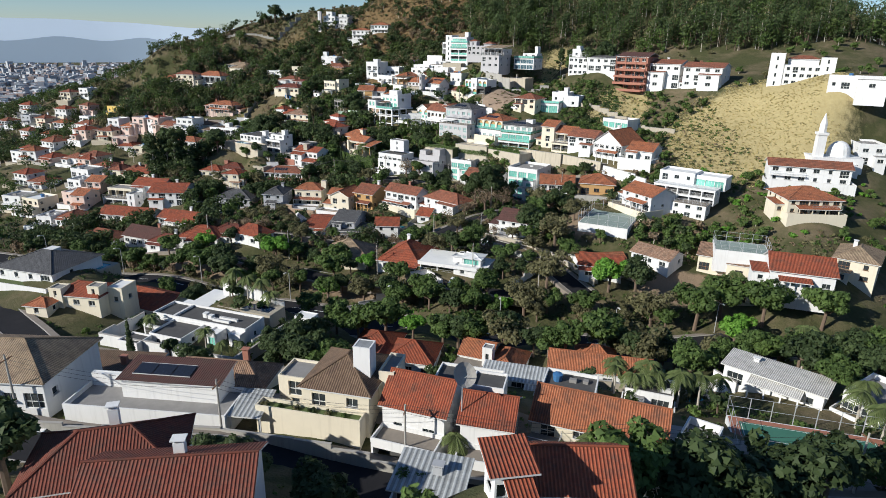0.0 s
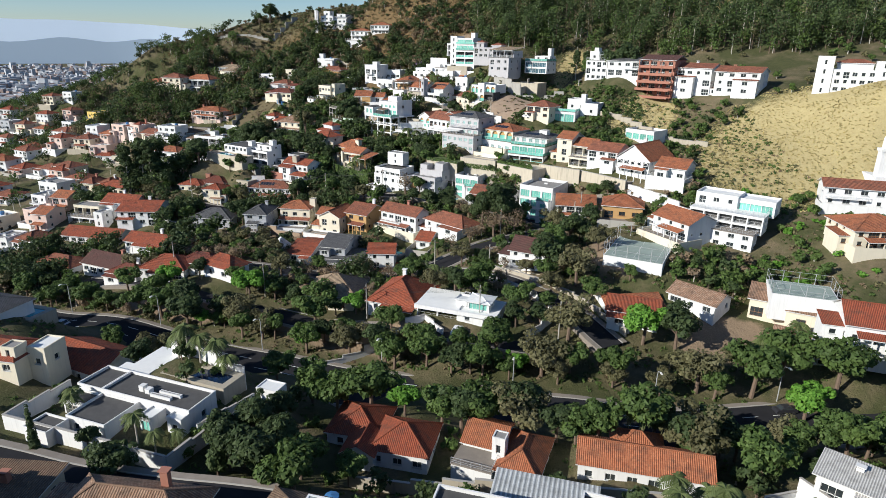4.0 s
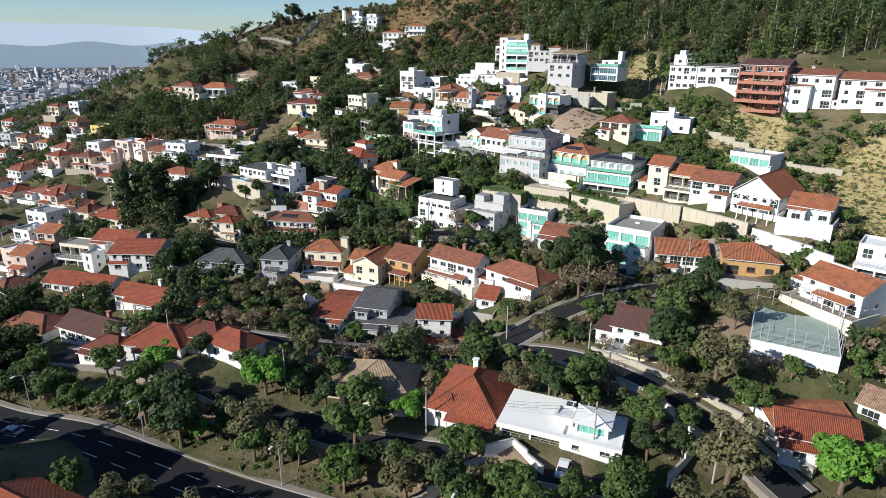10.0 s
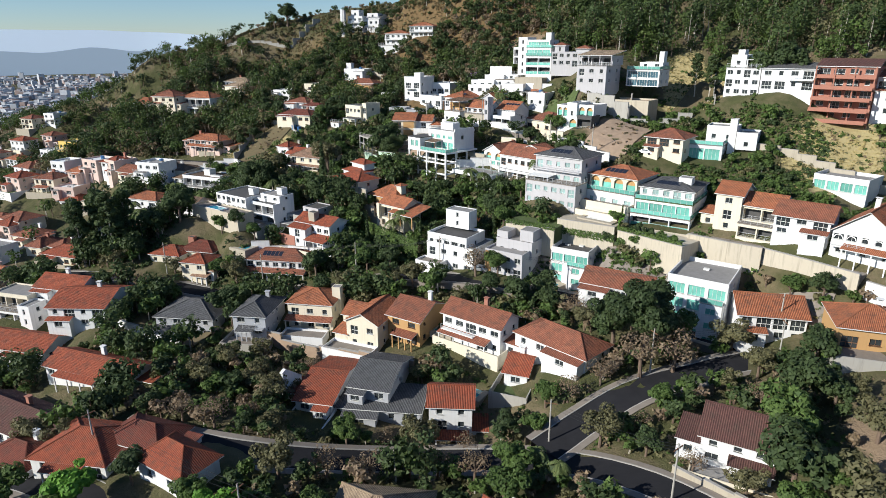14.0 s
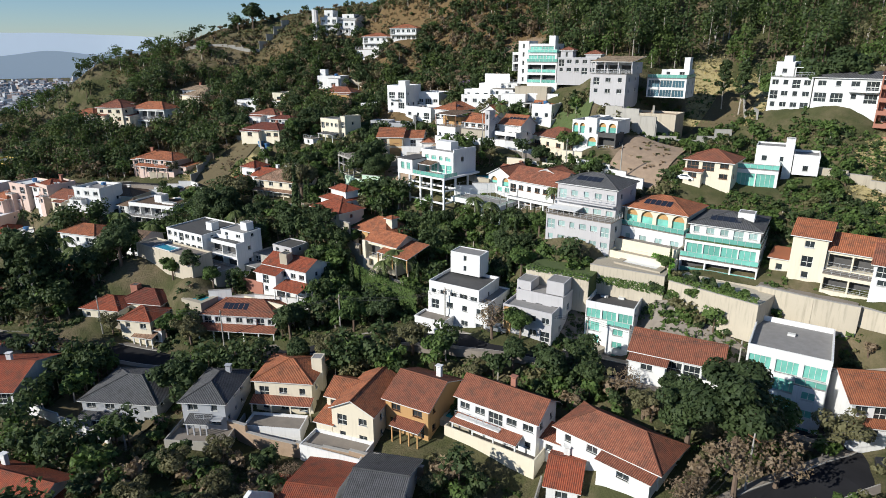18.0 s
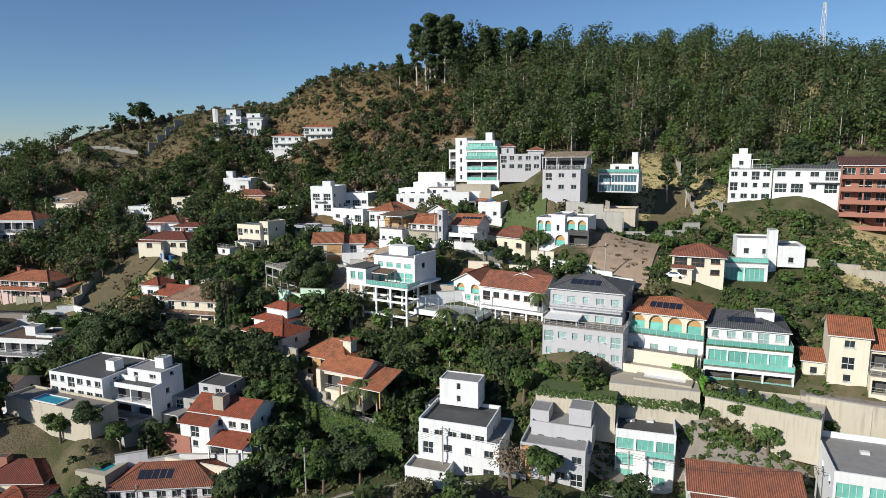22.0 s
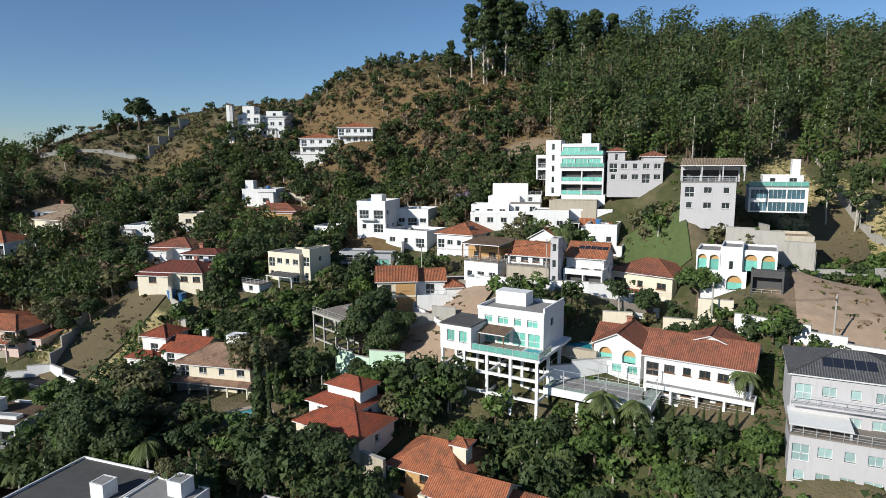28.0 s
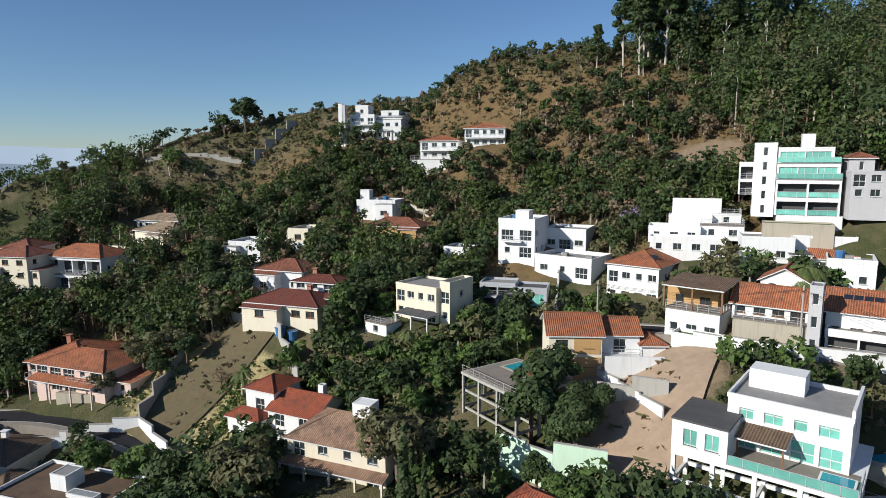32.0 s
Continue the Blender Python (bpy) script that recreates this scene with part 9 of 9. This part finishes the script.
# ---- distance: the town on the plain and the hills at the horizon
fr = np.random.RandomState(4)
# town plasters with a mild bluish distance haze mixed into their colours
plaster("hazed_white", (0.50, 0.52, 0.55))
plaster("hazed_clay", (0.38, 0.29, 0.26))
plaster("hazed_grey", (0.36, 0.37, 0.40))


def far_town(n):
    s = Soup()
    for _ in range(n):
        r, a = 560 + 2200 * fr.uniform() ** 1.2, radians(fr.uniform(96, 152))
        x, y = r * math.cos(a) - 20, r * math.sin(a) + 130
        z = gz(x, y) + max(0.0, r - 900) * 0.006
        w, d, h = fr.uniform(7, 18), fr.uniform(6, 14), fr.uniform(3, 6) if fr.uniform() < 0.985 or r < 1300 else fr.uniform(12, 26)
        t = fr.uniform(0, 1.5)
        c, sn = math.cos(t), math.sin(t)
        m = int(fr.choice(3, p=(0.6, 0.22, 0.18)))
        q = [(x + c * u - sn * v, y + sn * u + c * v) for u, v in ((-w / 2, -d / 2), (w / 2, -d / 2), (w / 2, d / 2), (-w / 2, d / 2))]
        for i in range(4):
            p0, p1 = q[i], q[(i + 1) % 4]
            s.poly([(*p0, z - 6), (*p1, z - 6), (*p1, z + h), (*p0, z + h)], m)
        s.poly([(*p, z + h) for p in q], int(fr.choice(3, p=(0.35, 0.4, 0.25))))
    ob = tagged(new("far_town", s.mesh("far_town", ["hazed_white", "hazed_clay", "hazed_grey"])), "distant town of small haze-tinted white and brick houses on the plain", "town", kind="stuff")


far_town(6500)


def hamlet(n):
    """Small tiled and flat-roofed houses on the plain beyond the flank of the hill."""
    s = Soup()
    for _ in range(n):
        x, y = fr.uniform(-760, -215), fr.uniform(300, 950)
        if y < 470 and x > -300:
            continue
        z, t = gz(x, y), fr.uniform(-0.6, 0.2)
        w, d, h, over = fr.uniform(8, 15), fr.uniform(7, 10), fr.choice((3.0, 3.2, 6.0)), 0.5
        c, sn = math.cos(t), math.sin(t)

        def at(u, v, k):
            return (x + c * u - sn * v, y + sn * u + c * v, z + k)
        q = ((-w / 2, -d / 2), (w / 2, -d / 2), (w / 2, d / 2), (-w / 2, d / 2))
        m = int(fr.choice(3, p=(0.55, 0.3, 0.15)))
        for i in range(4):
            (u0, v0), (u1, v1) = q[i], q[(i + 1) % 4]
            s.poly([at(u0, v0, -4), at(u1, v1, -4), at(u1, v1, h), at(u0, v0, h)], m)
            for k in range(1, 3):
                f0, f1 = k / 3 - 0.07, k / 3 + 0.07
                nx, ny = (v1 - v0), -(u1 - u0)
                ln = math.hypot(nx, ny) / 0.03
                a, b = (u0 + (u1 - u0) * f0 + nx / ln, v0 + (v1 - v0) * f0 + ny / ln), (u0 + (u1 - u0) * f1 + nx / ln, v0 + (v1 - v0) * f1 + ny / ln)
                for lift in (0.0, 3.0) if h > 5 else (0.0,):
                    s.poly([at(*a, lift + 1.0), at(*b, lift + 1.0), at(*b, lift + 2.2), at(*a, lift + 2.2)], 5)
        if fr.uniform() < 0.7:
            r0, r1 = at(-w / 2 + d / 2, 0, h + 2.0), at(w / 2 - d / 2, 0, h + 2.0)
            e = [at(u * (1 + 2 * over / w), v * (1 + 2 * over / d), h) for u, v in q]
            m = int(fr.choice((3, 4)))
            for f in ([e[0], e[1], r1, r0], [e[2], e[3], r0, r1], [e[1], e[2], r1], [e[3], e[0], r0]):
                s.poly(f, m)
        else:
            s.poly([at(u, v, h) for u, v in q], 2)
    tagged(new("far_houses", s.mesh("far_houses", ["white", "cream", "grey", "red", "brownred", "glass_dark"])), "small white and red-roofed houses far out on the plain", "houses", kind="stuff")


hamlet(420)


def ridge(name, r, a0, a1, base, high, seed, mat):
    s = Soup()
    n = 120
    prev = None
    for i in range(n + 1):
        a = radians(a0 + (a1 - a0) * i / n)
        h = base + high * (0.45 + 0.5 * noise.noise((i * 0.06, seed, 0)) + 0.2 * noise.noise((i * 0.21, seed, 3)))
        p = (r * math.cos(a), r * math.sin(a))
        if prev:
            s.poly([(*prev[0], -120), (*p, -120), (*p, h), (*prev[0], prev[1])])
        prev = (p, h)
    tagged(new(name, s.mesh(name, mat)), "hazy blue hills at the horizon", "hills", kind="structure")


# glowing hill silhouettes; their haze is in the material colour
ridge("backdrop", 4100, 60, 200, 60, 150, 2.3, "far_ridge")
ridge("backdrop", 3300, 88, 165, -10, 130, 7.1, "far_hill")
# ---- street lamps, poles, cables and cars
lamp_s = Soup().tube([(0, 0, -1), (0, 0, 7.2), (0.25, 0, 7.9), (1.6, 0, 8.3)], [0.11, 0.08, 0.06, 0.05], 7)
lamp_me, head_me = lamp_s.mesh("street_lamp", "rail", True), Soup().box(1.4, -0.16, 8.22, 2.2, 0.16, 8.4).mesh("lamp_head", "lamp_glass")
line, nor, zc, _ = avenue
for i in range(4, len(line) - 2, 9):
    for sg in (1,):
        p = line[i] + nor[i] * sg * 7.2
        a = math.degrees(math.atan2(-nor[i][1] * sg, -nor[i][0] * sg))
        ob = new("street_lamp", lamp_me)
        ob.matrix_basis = pose(p[0], p[1], zc[i], 0, 0, a)
        tagged(ob, "grey steel street lamp with one curved arm", "street lamp", "avenue lamps")
        part("lamp_head", head_me, ob)
pole_s = Soup().tube([(0, 0, -1), (0, 0, 9)], [0.16, 0.11], 8)
pole_me = pole_s.mesh("utility_pole", "concrete", True)
arm_me = Soup().box(-1.0, -0.06, 8.2, 1.0, 0.06, 8.35).mesh("cross_arm", "wood_frame")


def poles(pts, group):
    tops = []
    for k, (x, y) in enumerate(pts):
        z = gz(x, y)
        a = math.degrees(math.atan2(pts[min(k + 1, len(pts) - 1)][1] - pts[max(k - 1, 0)][1], pts[min(k + 1, len(pts) - 1)][0] - pts[max(k - 1, 0)][0])) + 90
        ob = new("utility_pole", pole_me)
        ob.matrix_basis = pose(x, y, z, 0, 0, a)
        tagged(ob, "grey concrete utility pole carrying cables", "utility pole", group)
        part("cross_arm", arm_me, ob)
        tops.append((x, y, z + 8.4, math.cos(radians(a)), math.sin(radians(a))))
    for off in (-0.8, 0.0, 0.8):
        s = Soup()
        q, n = [], 8
        for (xa, ya, za, ca, sa), (xb, yb, zb, cb, sb) in zip(tops, tops[1:]):
            for i in range(n):
                t = i / n
                q.append((xa + (xb - xa) * t + off * ca, ya + (yb - ya) * t + off * sa, za + (zb - za) * t - 1.1 * 4 * t * (1 - t)))
        q.append((tops[-1][0] + off * tops[-1][3], tops[-1][1] + off * tops[-1][4], tops[-1][2]))
        s.tube(q, [0.022] * len(q), 3)
        tagged(new("cable", s.mesh("cable", "cable")), "thin dark overhead cable between poles", "cable", group)


poles([(-74, 153), (-45, 137), (-18, 126), (8, 116), (25, 112)], "side street poles")
poles([(12, 141), (-2, 158), (18, 173), (40, 172)], "lane poles")
poles([(44, 181), (27, 196), (4, 207), (-22, 220), (-44, 223), (-70, 226), (-98, 230)], "upper street poles")
poles([(-55, 31), (-28, 26.5), (-6, 24), (20, 21), (46, 21)], "front street poles")
poles([(20, 248), (10, 262), (-10, 284), (-30, 306)], "hill poles")


def car(x, y, turn, paint, label):
    z = gz(x, y) + 0.2
    root = thing("car", pose(x, y, z, 0, 0, turn), label, "car", "parked cars")
    prof = [(-2.1, 0.35), (-2.1, 0.75), (-1.95, 0.9), (-1.35, 0.98), (-0.75, 1.42), (0.75, 1.45), (1.5, 1.0), (2.05, 0.88), (2.12, 0.35)]
    s = Soup()
    for yy, sg in ((-0.85, 1), (0.85, -1)):
        q = [(px, yy * (0.86 if pz > 1.2 else 1), pz) for px, pz in prof]
        s.poly(q if sg < 0 else q[::-1])
    for (xa, za), (xb, zb) in zip(prof, prof[1:] + prof[:1]):
        ka, kb = 0.86 if za > 1.2 else 1, 0.86 if zb > 1.2 else 1
        s.poly([(xa, -0.85 * ka, za), (xb, -0.85 * kb, zb), (xb, 0.85 * kb, zb), (xa, 0.85 * ka, za)])
    part("body", s.mesh("body", paint), root)
    part("windscreen", Soup().poly([(1.42, -0.72, 1.07), (1.42, 0.72, 1.07), (0.82, 0.66, 1.43), (0.82, -0.66, 1.43)]).mesh("windscreen", "glass_dark"), root)
    part("rear_window", Soup().poly([(-1.32, 0.72, 1.03), (-1.32, -0.72, 1.03), (-0.8, -0.66, 1.41), (-0.8, 0.66, 1.41)]).mesh("rear_window", "glass_dark"), root)
    for sg in (-1, 1):
        part("side_window", Soup().poly([(-1.1, sg * 0.865, 1.02), (1.1, sg * 0.865, 1.02), (0.65, sg * 0.77, 1.36), (-0.7, sg * 0.77, 1.36)][::sg]).mesh("side_window", "glass_dark"), root)
        for wx in (-1.3, 1.35):
            part("wheel", Soup().tube([(wx, sg * 0.9, 0.32), (wx, sg * 0.66, 0.32)], [0.32, 0.32], 12).poly([(wx + 0.32 * math.cos(a), sg * 0.9, 0.32 + 0.32 * math.sin(a)) for a in np.linspace(0, 5.76, 12)][::-sg]).mesh("wheel", "tyre"), root)


car(-50, 27.5, -3, "car_white", "white estate car parked in the shaded street")
car(-1.5, 23, 80, "car_white", "white hatchback parked before a garage")
car(38.5, 174, -30, "car_dark", "dark car parked at the street corner")
car(-92, 128, -18, "car_silver", "silver car driving on the avenue")
car(3, 112.5, 70, "car_white", "white car under the carport roof")
car(34, 244, -40, "car_white", "white car parked beside the upper house")
car(-12, 214, -25, "car_silver", "silver car parked along the shaded street")
car(12, 201, 150, "car_dark", "dark car parked along the kerb")
car(64, 91, 5, "car_dark", "dark car on the avenue under the trees")

# lattice mast above the woods
mast = thing("radio_mast", pose(166, 352, gz(166, 352) + 0.0, 0, 0, 20), "slender white lattice radio mast above the woods", "mast")
top = 30.0
for ax, ay in ((-0.8, -0.8), (0.8, -0.8), (0.8, 0.8), (-0.8, 0.8)):
    part("leg", Soup().tube([(ax * 1.6, ay * 1.6, -1), (ax * 0.5, ay * 0.5, top)], [0.12, 0.08], 5).mesh("leg", "frame"), mast)
s = Soup()
for k in range(10):
    z0, z1 = k * 3.0, k * 3.0 + 3.0
    a0, a1 = 1.28 - 0.88 * z0 / top, 1.28 - 0.88 * z1 / top
    for (p, q), (u, v) in zip(((-1, -1), (1, -1), (1, 1), (-1, 1)), ((1, -1), (1, 1), (-1, 1), (-1, -1))):
        s.tube([(p * a0, q * a0, z0), (u * a1, v * a1, z1)], [0.05, 0.05], 4)
part("bracing", s.mesh("bracing", "frame"), mast)
for zz in (25, 27.5):
    part("antenna", Soup().tube([(1.0, 0, zz), (1.0, 0, zz + 2.2)], [0.25, 0.25], 8).mesh("antenna", "frame"), mast)

# satellite dish on the roof of a foreground house
dish = thing("satellite_dish", pose(0.6, 26.0, 38.6, 0, 0, 30), "large pale mesh satellite dish on a short mast", "satellite dish")
part("mast", Soup().tube([(0, 0, -3), (0, 0, 2.3)], [0.08, 0.07], 8).mesh("mast", "rail"), dish)
s = Soup()
for j in range(14):
    for i in range(3):
        q = []
        for a, b in ((i, j), (i + 1, j), (i + 1, j + 1), (i, j + 1)):
            r, t = 1.5 * a / 3, 2 * math.pi * b / 14
            q.append((r * math.cos(t), 0.32 * (r / 1.5) ** 2 * -1.6, r * math.sin(t)))
        s.poly(q)
part("reflector", s.mesh("reflector", "kerb", True), dish, at=Matrix.Translation((0, -0.1, 2.6)) @ Matrix.Rotation(radians(-35), 4, "X"))
part("feed_arm", Soup().tube([(0, -0.4, 2.4), (0, -1.3, 3.3)], [0.04, 0.04], 5).mesh("feed_arm", "rail"), dish)


# blue plastic water tanks on a plot
for x, y in ((-84.2, 320.6), (-81.9, 319.6)):
    tank = thing("water_tank", pose(x, y, gz(x, y) + 0.3, 0, 0, 0), "round blue plastic water tank on the plot", "water tank", "plot tanks")
    ring = [(math.cos(a), math.sin(a)) for a in np.linspace(0, 5.82, 14)]
    part("barrel", Soup().tube([(0, 0, -1), (0, 0, 0.1), (0, 0, 1.0)], [0.85, 0.85, 1.0], 14).mesh("barrel", "tankblue", True), tank)
    part("lid", Soup().poly([(1.04 * a, 1.04 * b, 1.02) for a, b in ring]).tube([(0, 0, 0.94), (0, 0, 1.02)], [1.04, 1.04], 14).mesh("lid", "tankblue"), tank)

# solar collectors lying on the maroon roof
for k in range(3):
    a, b = -3.6 + 2.6 * k, 4.3
    c, sn = math.cos(radians(-7)), math.sin(radians(-7))
    panel = thing("solar_collector", pose(-38.5 + c * a - sn * b, 29.5 + sn * a + c * b, 36.49, math.degrees(math.atan2(0.7, 5.5)), 0, -7), "flat black solar collector on a maroon roof", "solar panel", "solar collectors")
    part("plate", Soup().box(0, 0, 0, 2.45, 2.3, 0.06).mesh("plate", "solar"), panel)
    part("edge", Soup().box(-0.05, -0.05, -0.02, 2.5, 0.0, 0.08).box(-0.05, 2.3, -0.02, 2.5, 2.35, 0.08).mesh("edge", "frame"), panel)
